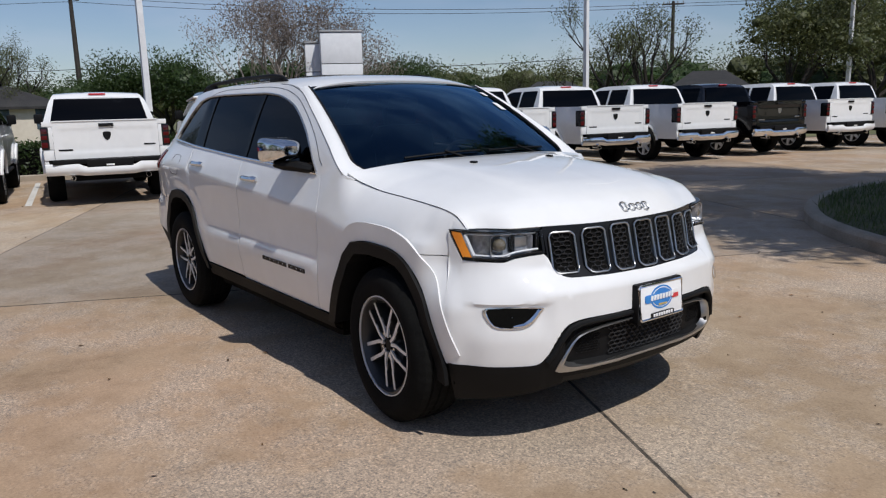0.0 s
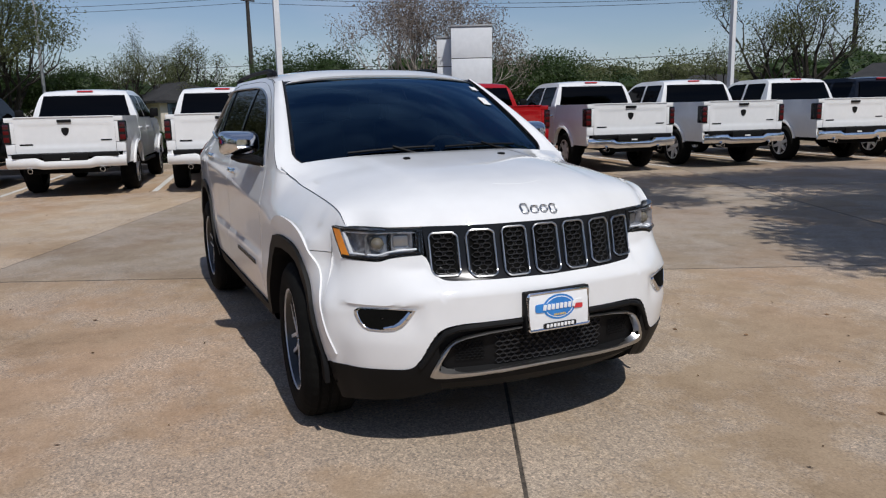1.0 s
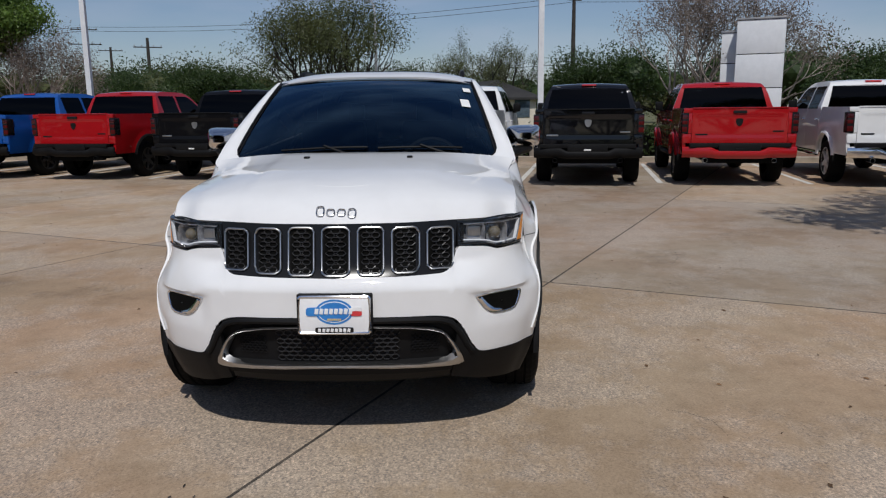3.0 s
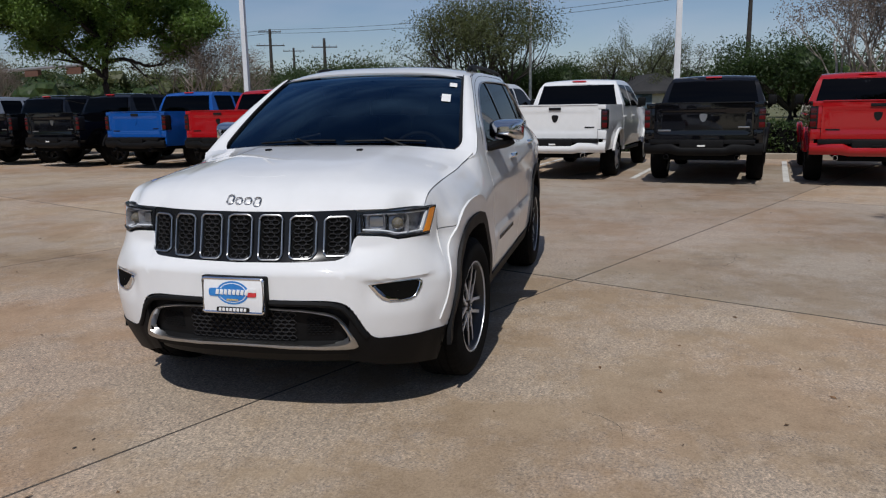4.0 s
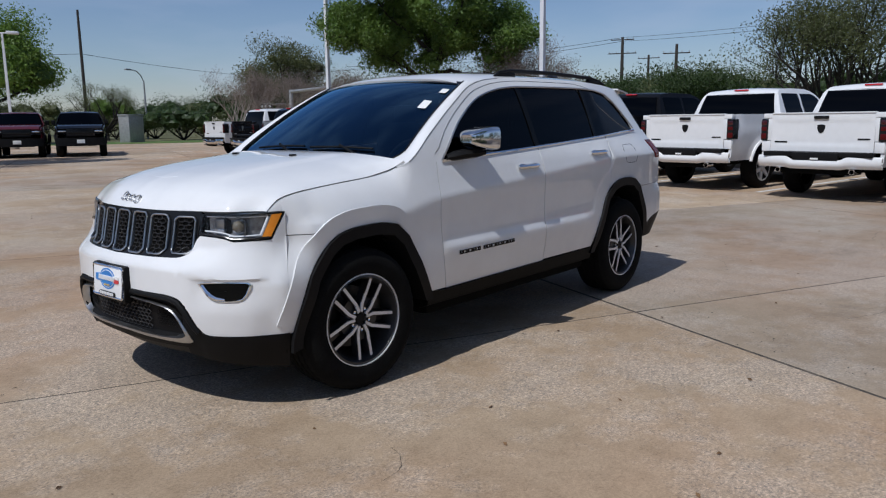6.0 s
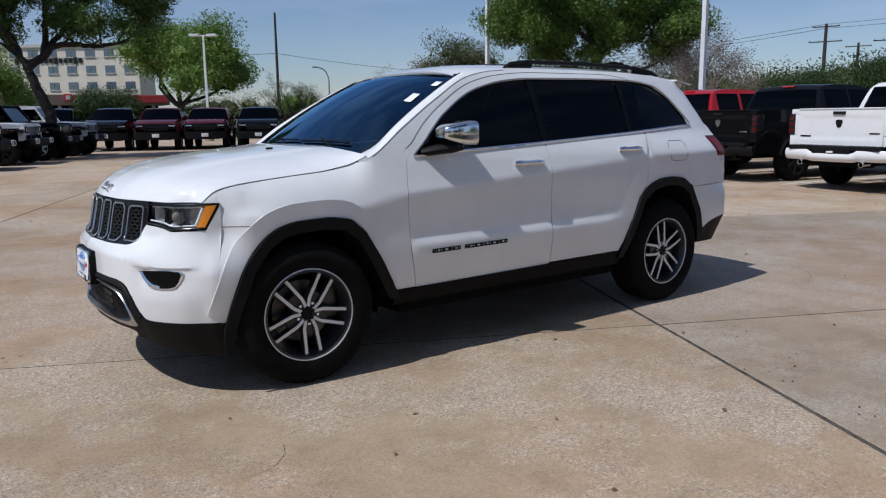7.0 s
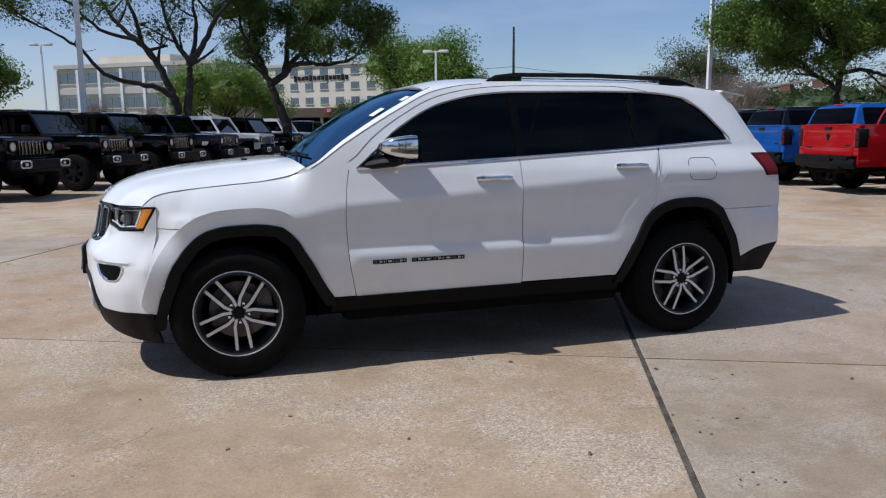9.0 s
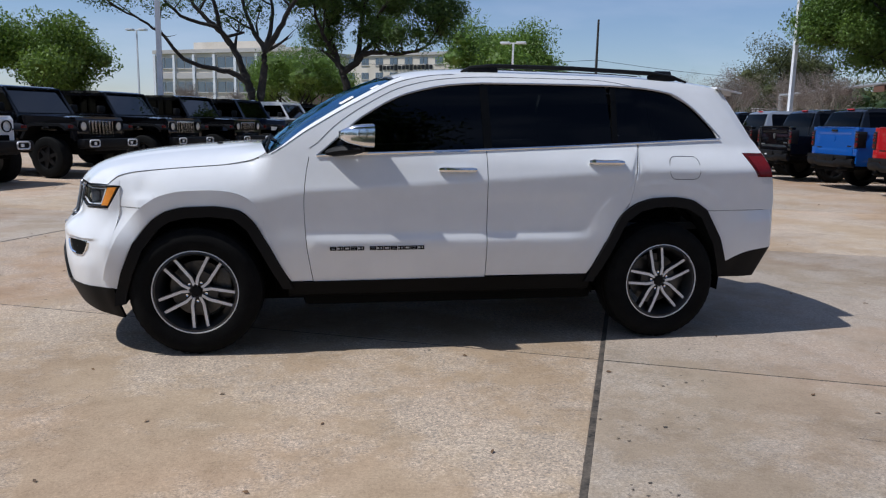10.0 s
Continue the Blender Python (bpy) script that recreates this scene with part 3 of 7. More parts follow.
def screen_skin(w, v):
    """The windscreen: w across, v from the cowl to the roof."""
    a = w * w
    lo = Vector((1.115 - 0.095 * a, 0.795 * w, 1.150 - 0.0 * a))
    hi = Vector((0.285 - 0.055 * a, 0.645 * w, 1.664 - 0.026 * a))
    p = lo.lerp(hi, v)
    bow = 0.028 * 4 * v * (1 - v)
    bow += 0.042 * (1 - a) * math.sqrt(max(0, 4 * v * (1 - v)))
    return p + Vector((bow * 0.5, 0, bow * 0.85))


def roof_skin(x, w):
    y = side(x, roof_e(x)) * w * 0.985
    crown = curve((-2.25, 0.045), (-0.6, 0.047), (-0.2, 0.052), (0.0, 0.057), (0.22, 0.064), (0.3, 0.067))(x)
    return x, y, roof_e(x) + crown * (1 - abs(w) ** 3.4)


def hex_mesh(bm, fn, x0, x1, z0, z1, cell, aspect=0.62, bar=0.0022):
    """A honeycomb of thin six-sided cells over part of a skin."""
    rows = int((z1 - z0) / (cell * aspect * 0.86))
    for j in range(rows):
        z = z0 + (j + 0.5) * (z1 - z0) / rows
        cols = int((x1 - x0) / cell)
        for i in range(cols + (j % 2)):
            x = x0 + (i + (0.0 if j % 2 else 0.5)) * (x1 - x0) / cols
            if not x0 + cell * 0.3 < x < x1 - cell * 0.3:
                continue
            pts = [fn(x + math.cos(radians(60 * k)) * cell * 0.56, z + math.sin(radians(60 * k)) * cell * 0.56 * aspect * 1.1) for k in range(6)]
            tube(bm, pts, bar, 3, closed=True)
    return bm


def build_wheel(name, radius, width, rim_r, at, out, parent, spoke="double", hub=GUNMETAL, face=MACHINED, tyre_label="black road tyre"):
    """A wheel about the y axis; out is +1 where its face looks to +y."""
    w = new(name)
    w.parent = parent
    w.matrix_basis = pose(*at) @ (Matrix() if out > 0 else pose(0, 0, 0, 0, 0, 180))
    h = width / 2
    bm = bmesh.new()
    n = 144
    rows = [(rim_r, h - 0.015, 0), (rim_r + 0.012, h, 0), (rim_r + (radius - rim_r) * 0.45, h + 0.012, 0), (radius - 0.038, h + 0.001, 0), (radius - 0.030, h - 0.004, 0.003),
            (radius - 0.006, h - 0.026, 0.004), (radius, h - 0.055, 0.004)]
    for g in (0.058, 0.105, 0.150):
        y = h - g
        rows += [(radius, y + 0.004, 0.004), (radius - 0.009, y, 0), (radius - 0.009, y - 0.008, 0), (radius, y - 0.012, 0.004)]
    rows += [(radius, -h + 0.055, 0.004), (radius - 0.006, -h + 0.026, 0.004), (radius - 0.035, -h, 0), (rim_r + 0.012, -h, 0), (rim_r, -h + 0.015, 0)]
    rings = [[bm.verts.new(((r - (cut if j % 3 == 0 else 0)) * math.cos(2 * math.pi * j / n), y, (r - (cut if j % 3 == 0 else 0)) * math.sin(2 * math.pi * j / n))) for j in range(n)] for r, y, cut in rows]
    for a, b in zip(rings, rings[1:]):
        for j in range(n):
            bm.faces.new((a[j], a[(j + 1) % n], b[(j + 1) % n], b[j]))
    part("tyre", bm, RUBBER, w, tyre_label)
    bm = bmesh.new()
    lathe(bm, [(rim_r + 0.004, h - 0.012), (rim_r - 0.012, h - 0.008), (rim_r - 0.03, h - 0.05), (rim_r - 0.045, -h + 0.03), (rim_r, -h + 0.02)], 56)
    part("rim_barrel", bm, hub, w)
    bm = bmesh.new()
    lathe(bm, [(rim_r + 0.006, h - 0.012), (rim_r + 0.006, h - 0.004), (rim_r + 0.0005, h - 0.003), (rim_r - 0.002, h - 0.02)], 56)
    part("rim_lip", bm, face, w)
    bm = bmesh.new()
    lathe(bm, [(0.0, -0.02), (0.165, -0.02), (0.165, 0.0), (0.05, 0.0), (0.0, 0.0)], 36)
    box(bm, (0.09, 0.07, 0.19), (-0.15, 0.0, 0.02), 0.015)
    part("brake_disc", bm, STEEL, w)
    yf = h - 0.045
    for k in range(5):
        turn = Matrix.Rotation(radians(72 * k + 18), 4, "Y")
        bm, fm = bmesh.new(), bmesh.new()
        for sgn in (1, -1):
            arms = [(0.036, sgn * 0.0175), (0.080, sgn * 0.0325), (0.130, sgn * 0.0350), (rim_r - 0.001, sgn * 0.0415)]
            for m, wd, y0, y1 in ((bm, 0.0104, yf - 0.05, yf + 0.002), (fm, 0.0084, yf + 0.002, yf + 0.007)):
                for q, ((r0, c0), (r1, c1)) in enumerate(zip(arms, arms[1:])):
                    prism(m, [(r0, c0 - wd), (r1, c1 - wd), (r1, c1 + wd), (r0, c0 + wd)], y0 + 0.012, y1 + (-0.002, 0.002, 0.008)[q], turn)
        prism(bm, [(0.03, -0.024), (0.12, -0.033), (0.12, 0.033), (0.03, 0.024)], yf - 0.05, yf - 0.010, turn)
        part("spoke", bm, hub, w, "dark painted twin spoke")
        part("spoke_face", fm, face, w, "bright machined spoke face")
    bm = bmesh.new()
    lathe(bm, [(0.0, yf - 0.006), (0.055, yf - 0.006), (0.075, yf - 0.02), (0.085, yf - 0.06)], 30)
    part("hub", bm, hub, w)
    bm = bmesh.new()
    lathe(bm, [(0.0, yf + 0.008), (0.026, yf + 0.007), (0.031, yf + 0.001), (0.031, yf - 0.01)], 24)
    part("centre_cap", bm, PLASTIC, w, "dark grey centre cap")
    for k in range(5):
        a = -radians(72 * k + 18)
        bm = bmesh.new()
        lathe(bm, [(0.0, yf + 0.006), (0.008, yf + 0.009), (0.010, yf), (0.010, yf - 0.02)], 10, Matrix.Translation((0.0575 * math.cos(a), 0, 0.0575 * math.sin(a))))
        part("wheel_nut", bm, CHROME, w)
    return w


def build_estate():
    car = thing("suv", "white five-door suv with chrome trim and black cladding on concrete", "car")
    W = lambda name, bm, mat, label="", p=None: part(name, bm, mat, p or car, label)
    # dark inner body that stops light behind the gaps
    bm = bmesh.new()
    box(bm, (3.7, 1.20, 0.66), (-0.12, 0, 0.57), 0.05)
    box(bm, (1.86, 1.64, 0.60), (-0.09, 0, 0.55), 0.04)
    box(bm, (0.22, 1.2, 0.34), (2.0, 0, 0.62), 0.04)
    W("underbody", bm, DARK, "dark underbody")
    bm = bmesh.new()
    patch(bm, hood_skin, span(0, 0.72, 22) + span(0.74, 1, 22), span(-1, 1, 57), 0.03)
    hood = W("bonnet", bm, WHITE, "white bonnet with a low raised centre")
    for w in (1, -1):
        bm = bmesh.new()
        tube(bm, [Vector(hood_skin(v, w * 1.004)) - Vector((0, 0, 0.003)) for v in span(0.05, 0.985, 40)], 0.0010, 5)
        W("bonnet_gap", bm, DARK, "dark shut line", hood)
    for y in (-0.275, 0.275):
        bm = bmesh.new()
        at = hood_skin(0.235, y / 0.81)
        box(bm, (0.035, 0.03, 0.014), (at[0], y, at[2] + 0.003), 0.005)
        W("washer_nozzle", bm, PLASTIC, "", hood)
    # maker's word as plain bars
    for k, (w, h, dv) in enumerate(((0.032, 0.052, 0.0), (0.034, 0.034, 0.008), (0.034, 0.034, 0.008), (0.032, 0.046, 0.012))):
        y = -0.072 + k * 0.047
        pts = []
        for a, b in rounded(0, 0, w, h, 0.0125, 3):
            q = Vector(hood_skin(0.966 - (b - dv) * 0.60, (y + a) / 0.80))
            pts.append(q + Vector((0.005, 0, 0.005)))
        bm = bmesh.new()
        tube(bm, pts, 0.0032, 5, closed=True)
        W("emblem_bar", bm, SATIN, "chrome emblem", hood)
    # low smile crease in the middle of the bonnet
    bm = bmesh.new()
    tube(bm, [Vector(hood_skin(0.80 + 0.018 * (1 - (w / 0.15) ** 2), w)) + Vector((0, 0, -0.0005)) for w in span(-0.15, 0.15, 13)], 0.0016, 4)
    W("bonnet_crease", bm, WHITE, "", hood)
    # cowl, windscreen, wipers
    bm = bmesh.new()
    patch(bm, lambda w, v: (1.10 - 0.105 * w * w + 0.05 * (v - 0.5), 0.79 * w, 1.143 - 0.01 * v), span(-1, 1, 25), span(-1, 1.2, 4), 0.02)
    W("cowl", bm, PLASTIC)
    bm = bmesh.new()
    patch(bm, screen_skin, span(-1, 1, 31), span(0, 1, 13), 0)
    W("windscreen", bm, SCREENGLASS, "tinted windscreen, sky blue put into its reflections")
    off = Vector((0.010, 0, 0.016))
    bm = bmesh.new()
    patch(bm, lambda w, v: Vector(screen_skin(w, v)) + off * 0.25, span(-1, 1, 21), [0.955, 1.0], 0)
    patch(bm, lambda w, v: Vector(screen_skin(w, v)) + off * 0.25, span(-1, 1, 21), [0.0, 0.045], 0)
    for a, b in ((-0.99, -0.965), (0.965, 0.99)):
        patch(bm, lambda w, v: Vector(screen_skin(w, v)) + off * 0.25, [a, b], span(0.04, 0.96, 9), 0)
    W("screen_border", bm, GLOSSBLACK, "black painted glass border")
    for w0, w1, v0, v1 in ((0.86, 0.93, 0.80, 0.86), (0.80, 0.88, 0.58, 0.68)):
        bm = bmesh.new()
        patch(bm, lambda w, v: Vector(screen_skin(w, v)) + off * 0.3, [w0, w1], [v0, v1], 0)
        W("sticker", bm, PAPER, "small white paper sticker")
    for a, b, c in ((-0.62, 0.02, 0.100), (0.10, 0.72, 0.105)):
        bm = bmesh.new()
        tube(bm, [Vector(screen_skin(w, c + 0.012 * math.sin(3 * (w - a)))) + off * 0.8 for w in span(a, b, 8)], 0.007, 6)
        tube(bm, [Vector(screen_skin(b + 0.05, 0.0)) + off * 0.7, Vector(screen_skin((a + b) / 2, c + 0.014)) + off * 1.5], [0.012, 0.007], 6)
        W("wiper", bm, PLASTIC, "black wiper arm and blade")
    for sg in (1, -1):
        bm = bmesh.new()

        def pillar_face(t, u):
            x = 1.12 + (0.215 - 1.12) * t
            bend = max(0, (0.16 - t) / 0.16)
            a = Vector(screen_skin(sg * (0.985 - 0.13 * bend ** 2.2), min(1, 0.01 + t * 0.99))) + Vector((0.005, 0, 0.006))
            b = Vector((x, sg * (side(x, roof_e(x)) - (side(x, roof_e(x)) - hood_y(max(0.8, x)) + 0.004) * smooth01((x - 0.97) / 0.16)), roof_e(x)))
            return a.lerp(b, u) + Vector((0.010, 0, 0.010)) * math.sin(math.pi * u) * smooth01(t / 0.3)
        patch(bm, pillar_face, span(0, 1, 24), span(0, 1, 7), 0)
        patch(bm, lambda x, u: (x, sg * (hood_y(x) - 0.004 + (min(0.775, hood_y(x) - 0.03) - hood_y(x)) * u), hood_e(x) - 0.003 - 0.002 * u * u), span(0.93, 1.13, 10), span(0, 1, 5), 0)
        W("screen_pillar", bm, WHITE, "white windscreen pillar")
        bm = bmesh.new()
        tube(bm, [Vector(pillar_face(t, 0.02)) + Vector((0.003, 0, 0.002)) for t in span(0.0, 1, 24)], 0.004, 5)
        W("screen_seal", bm, PLASTIC, "black screen seal")
    # roof
    bm = bmesh.new()
    patch(bm, roof_skin, span(-2.10, 0.27, 40), span(-1, 1, 25), 0.03)
    W("roof", bm, WHITE, "white roof")
    bm = bmesh.new()
    patch(bm, lambda x, w: Vector(roof_skin(x, w)) + Vector((0, 0, 0.005)), span(-0.72, -0.20, 12), span(-0.66, 0.66, 15), 0.006)
    patch(bm, lambda x, w: Vector(roof_skin(x, w)) + Vector((0, 0, 0.005)), span(-1.45, -0.79, 12), span(-0.66, 0.66, 15), 0.006)
    W("sunroof", bm, GLOSSBLACK, "dark glass sunroof")
    bm = bmesh.new()
    tube(bm, [(-1.75, 0, 1.737), (-1.80, 0, 1.765), (-1.90, 0, 1.770), (-1.93, 0, 1.722)], [0.03, 0.025, 0.02, 0.01], 8)
    W("roof_antenna", bm, GLOSSBLACK, "black fin antenna")
    bm = bmesh.new()
    patch(bm, lambda u, w: (-2.00 - 0.19 * u + 0.05 * w * w, 0.60 * w, roof_e(-2.0) + 0.036 * (1 - 0.6 * w * w) - 0.030 * u), span(0, 1, 8), span(-1, 1, 17), 0.012)
    W("roof_spoiler", bm, WHITE, "white rear spoiler")
    # tailgate and rear screen
    bm = bmesh.new()
    patch(bm, lambda w, z: (rear_x(z) - 0.06 * (1 - w * w) , (side(rear_x(z), z) - 0.01) * w, z), span(-1, 1, 21), span(0.62, 1.18, 10), 0.02)
    W("tailgate", bm, WHITE)
    bm = bmesh.new()
    patch(bm, lambda w, z: (rear_x(z) - 0.05 * (1 - w * w), (side(rear_x(z), z) - 0.01) * w, z), span(-1, 1, 21), span(1.18, 1.64, 8), 0.02)
    W("rear_screen", bm, SIDEGLASS)
    # front: black carrier, grille rings, lower intake
    bm = bmesh.new()
    patch(bm, lambda y, v: on_nose(y * (0.965 + 0.035 * v), 0.757 + v * 0.226, -0.006), span(-0.515, 0.515, 41), span(0, 1, 6), 0.03)
    grille = W("grille", bm, GLOSSBLACK, "gloss black seven-slot grille")
    for k in range(7):
        cy = (k - 3) * 0.1460
        on = lambda a, b: on_nose(a, b, 0.004)
        hgt = 0.200 - 0.0030 * (k - 3) ** 2
        bm = bmesh.new()
        loop = rounded(cy, 0.871, 0.112, hgt, 0.026, 5)
        tube(bm, [on(a, b) for a, b in loop], 0.0044, 6, closed=True)
        ring = W("grille_ring", bm, SATIN, "satin silver slot surround", grille)
        bm = bmesh.new()
        patch(bm, lambda y, z: on_nose(y, z, -0.012 + 0.008), span(cy - 0.047, cy + 0.047, 5), span(0.871 - hgt / 2 + 0.008, 0.871 + hgt / 2 - 0.008, 5), 0)
        W("slot_backing", bm, DARK, "", grille)
        bm = bmesh.new()
        hex_mesh(bm, lambda a, b: on_nose(a, b, 0.0015), cy - 0.043, cy + 0.043, 0.871 - hgt / 2 + 0.006, 0.871 + hgt / 2 - 0.006, 0.033, bar=0.0032)
        W("slot_mesh", bm, MESHGREY, "black honeycomb", grille)
    S0, S1, S_SLANT = s_of_y(0.515), 0.678, 0.060
    lamp_y = curve((0.50, 0.873), (0.60, 0.868), (0.655, 0.862), (0.71, 0.850), (0.80, 0.854), (0.95, 0.862))
    lamp_low = lambda q: lamp_y(plan_y(q))
    white_lo = curve((0, 0.597), (0.40, 0.594), (0.46, 0.588), (0.505, 0.573), (0.549, 0.52), (0.59, 0.452), (0.625, 0.408), (0.66, 0.399), (0.75, 0.397), (0.96, 0.398))
    white_hi = curve((0, 0.760), (0.44, 0.766), (0.485, 0.782), (0.510, 0.855), (0.525, 0.869), (0.60, 0.864), (0.97, 0.86))
    for sg in (1, -1):
        def skin(s, v):
            x, y, _ = nose(s, 0.6)
            lo, hi = white_lo(plan_y(s)), white_hi(plan_y(s))
            if s > S1:
                hi = 0.862
            elif s > S1 - S_SLANT:
                hi = lamp_low(s) - 0.004 + 0.118 * (s - S1 + S_SLANT) / S_SLANT
            elif s > S0 + 0.01:
                hi = lamp_low(s) - 0.004
            if plan_x(s) < 1.915:
                lo = max(lo, arch_f(plan_x(s)))
            lo = min(lo, hi - 0.002)
            return mirrored(lambda a, b: nose(a, b), sg)(s, lo + (hi - lo) * v)
        bm = bmesh.new()
        patch(bm, skin, sorted(span(0, 1, 91) + [S1 - S_SLANT, S1 - 0.0005, S1 + 0.0005]), span(0, 1, 41), 0.025)
        W("bumper_skin", bm, WHITE, "white front bumper")
        # headlamp: dark bowl, bright reflectors, clear lens, amber end
        def lamp_skin(out):
            def f(u, v):
                s = S0 + (S1 - S_SLANT * (1 - v) - S0) * u
                lo, hi = lamp_low(s), 0.972 + 0.010 * u
                return mirrored(lambda a, b: nose(a, b, out), sg)(s, lo + (hi - lo) * v)
            return f
        lamp = new("headlamp")
        lamp.parent = car
        lamp["label"] = "clear headlamp with a round projector and an amber end"
        bm = bmesh.new()
        patch(bm, lamp_skin(-0.050), span(0.0, 0.90, 14), span(0, 1, 5), 0)
        patch(bm, lambda d, v: lamp_skin(-0.050 * d)(0.838, v), span(0, 1, 3), span(0, 1, 5), 0)
        W("lamp_bowl", bm, LAMPGREY, "", lamp)
        bm = bmesh.new()
        patch(bm, lamp_skin(0.002), span(0, 0.845, 24), span(0, 1, 7), 0)
        W("lens", bm, LENS, "clear lens", lamp)
        bm = bmesh.new()
        for f0, f1 in ((0.0, 0.06), (0.95, 1.0)):
            patch(bm, lamp_skin(-0.002), span(0, 1, 26), [f0, f1], 0.05)
        patch(bm, lamp_skin(-0.002), [0.975, 1.0], span(0, 1, 3), 0.05)
        patch(bm, lamp_skin(-0.002), [0.0, 0.025], span(0, 1, 3), 0.05)
        W("lamp_rim", bm, GLOSSBLACK, "", lamp)
        bm = bmesh.new()
        patch(bm, lambda u, v: lamp_skin(0.001)(u, v), span(0.842, 0.968, 8), span(0.09, 0.93, 5), 0.03)
        W("amber_reflector", bm, AMBER, "amber side marker", lamp)
        bm = bmesh.new()
        tube(bm, [mirrored(lambda a, b: nose(a, b, 0.004), sg)(q, lamp_low(q) + 0.010) for q in span(S0 + 0.012, S1 - S_SLANT - 0.012, 20)], 0.0036, 5)
        W("lamp_trim", bm, GLOSSBLACK, "", lamp)
        bm = bmesh.new()
        tube(bm, [mirrored(lambda a, b: nose(a, b, -0.010), sg)(q, lamp_low(q) + 0.021) for q in span(S0 + 0.02, S1 - S_SLANT - 0.02, 20)], 0.0050, 6)
        tube(bm, [lamp_skin(-0.012)(0.815, v) for v in span(0.16, 0.86, 7)], 0.008, 6)
        tube(bm, [lamp_skin(-0.012)(u, 0.88) for u in span(0.06, 0.80, 16)], 0.0030, 6)
        W("running_light", bm, DRL, "white running-light strip", lamp)
        # outer projector in a squared bright bucket, inner ribbed reflector, dark bar between them
        for yy, r, dz in ((0.708, 0.040, 0.914), (0.600, 0.033, 0.922)):
            p = on_nose(yy, dz, -0.026)
            m = Matrix.Translation((p.x, sg * p.y, p.z)) @ Matrix.Rotation(radians(-90 + sg * 14), 4, "Z")
            bm = bmesh.new()
            prev = None
            for q, dy in ((1.25, 0.012), (1.10, 0.006), (0.92, -0.018), (0.70, -0.030)):
                now = [bm.verts.new(m @ Vector((a, dy, b))) for a, b in rounded(0, 0, 2 * r * q * 1.06, 2 * r * q, r * q * 0.45, 4)]
                if prev:
                    for k in range(len(now)):
                        bm.faces.new((prev[k], prev[(k + 1) % len(now)], now[(k + 1) % len(now)], now[k]))
                prev = now
            bm.faces.new(prev)
            W("reflector", bm, LAMPGREY, "", lamp)
            bm = bmesh.new()
            if yy > 0.65:
                lathe(bm, [(r * 0.72, -0.016), (r * 0.70, 0.0), (r * 0.58, 0.010), (r * 0.3, 0.018), (0.0, 0.021)], 28, m)
                W("projector", bm, PROJECTOR, "", lamp)
            else:
                for k in range(5):
                    box(bm, (0.004, 0.016, r * 1.3), m @ Vector(((k - 2) * 0.011, -0.018, 0)), 0.001, Matrix.Rotation(radians(sg * 14), 4, "Z"))
                W("reflector_rib", bm, SATIN, "", lamp)
        for a, wd in ((0.542, 0.016), (0.652, 0.010)):
            p = on_nose(a, 0.92, -0.03)
            bm = bmesh.new()
            box(bm, (0.03, wd, 0.085), (p.x, sg * p.y, 0.920), 0.003)
            W("lamp_divider", bm, GLOSSBLACK, "", lamp)
        # fog lamp pocket
        bm = bmesh.new()
        shape = [(0.603, 0.657), (0.622, 0.628), (0.642, 0.602), (0.662, 0.583), (0.685, 0.575), (0.725, 0.573), (0.762, 0.576), (0.782, 0.585), (0.797, 0.606), (0.807, 0.634), (0.810, 0.652), (0.800, 0.662), (0.75, 0.664), (0.69, 0.663), (0.64, 0.661)]
        fog_on = lambda a, b, o: (lambda p: Vector((p.x, sg * p.y, p.z)))(on_nose(a, b, o))
        fog_c = (0.718, 0.622)
        ringed = lambda f, o: [fog_on(fog_c[0] + (a - fog_c[0]) * f, fog_c[1] + (b - fog_c[1]) * f, o) for a, b in shape]

        def rings(loops):
            bm = bmesh.new()
            q = [[bm.verts.new(v) for v in lp] for lp in loops]
            for r0, r1 in zip(q, q[1:]):
                for k in range(len(r0)):
                    bm.faces.new((r0[k], r0[(k + 1) % len(r0)], r1[(k + 1) % len(r0)], r1[k]))
            return bm
        fog = W("fog_lamp_bezel", rings([ringed(1.06, -0.003), ringed(1.03, 0.0055), ringed(0.95, 0.0055), ringed(0.90, 0.002)]), CHROME, "chrome fog lamp surround")
        W("fog_pocket", rings([ringed(0.93, 0.0035), ringed(0.7, 0.003), ringed(0.35, 0.003), ringed(0.02, 0.003)]), DARK, "dark recess", fog)
        bm = bmesh.new()
        lip = [(0.617, 0.650), (0.636, 0.622), (0.655, 0.602), (0.678, 0.589), (0.715, 0.583)]
        tube(bm, [fog_on(a, b, 0.004) for a, b in lip], [0.010, 0.013, 0.013, 0.010, 0.005], 6)
        W("fog_lip", bm, CHROME, "", fog)
        # body sides
        door_edge = curve((0.40, -0.022), (0.52, 0.0), (0.66, 0.022), (0.90, 0.034), (1.05, 0.022), (1.168, 0.0))
        M = lambda f: mirrored(f, sg)

        def fender(x, v):
            hi = hood_e(x)
            lo = 0.43 if x < 0.93 else arch_f(x)
            if x > 1.655:
                lo = 0.867
            if x > 1.863:
                lo = 0.984
            lo = min(lo, hi - 0.001)
            z = lo + (hi - lo) * v
            x += door_edge(z) * smooth01((1.15 - x) / 0.33)
            d = min(1, max(0, (hi - z) / 0.20))
            tip = smooth01((x - 0.97) / 0.16)
            roll = (body_y(x, hi) - hood_y(x)) * tip
            return x, body_y(x, z) - roll * (1 - d) ** 2.2 - 0.006 * tip * (1 - d) ** 8, z - 0.0005 * tip
        bm = bmesh.new()
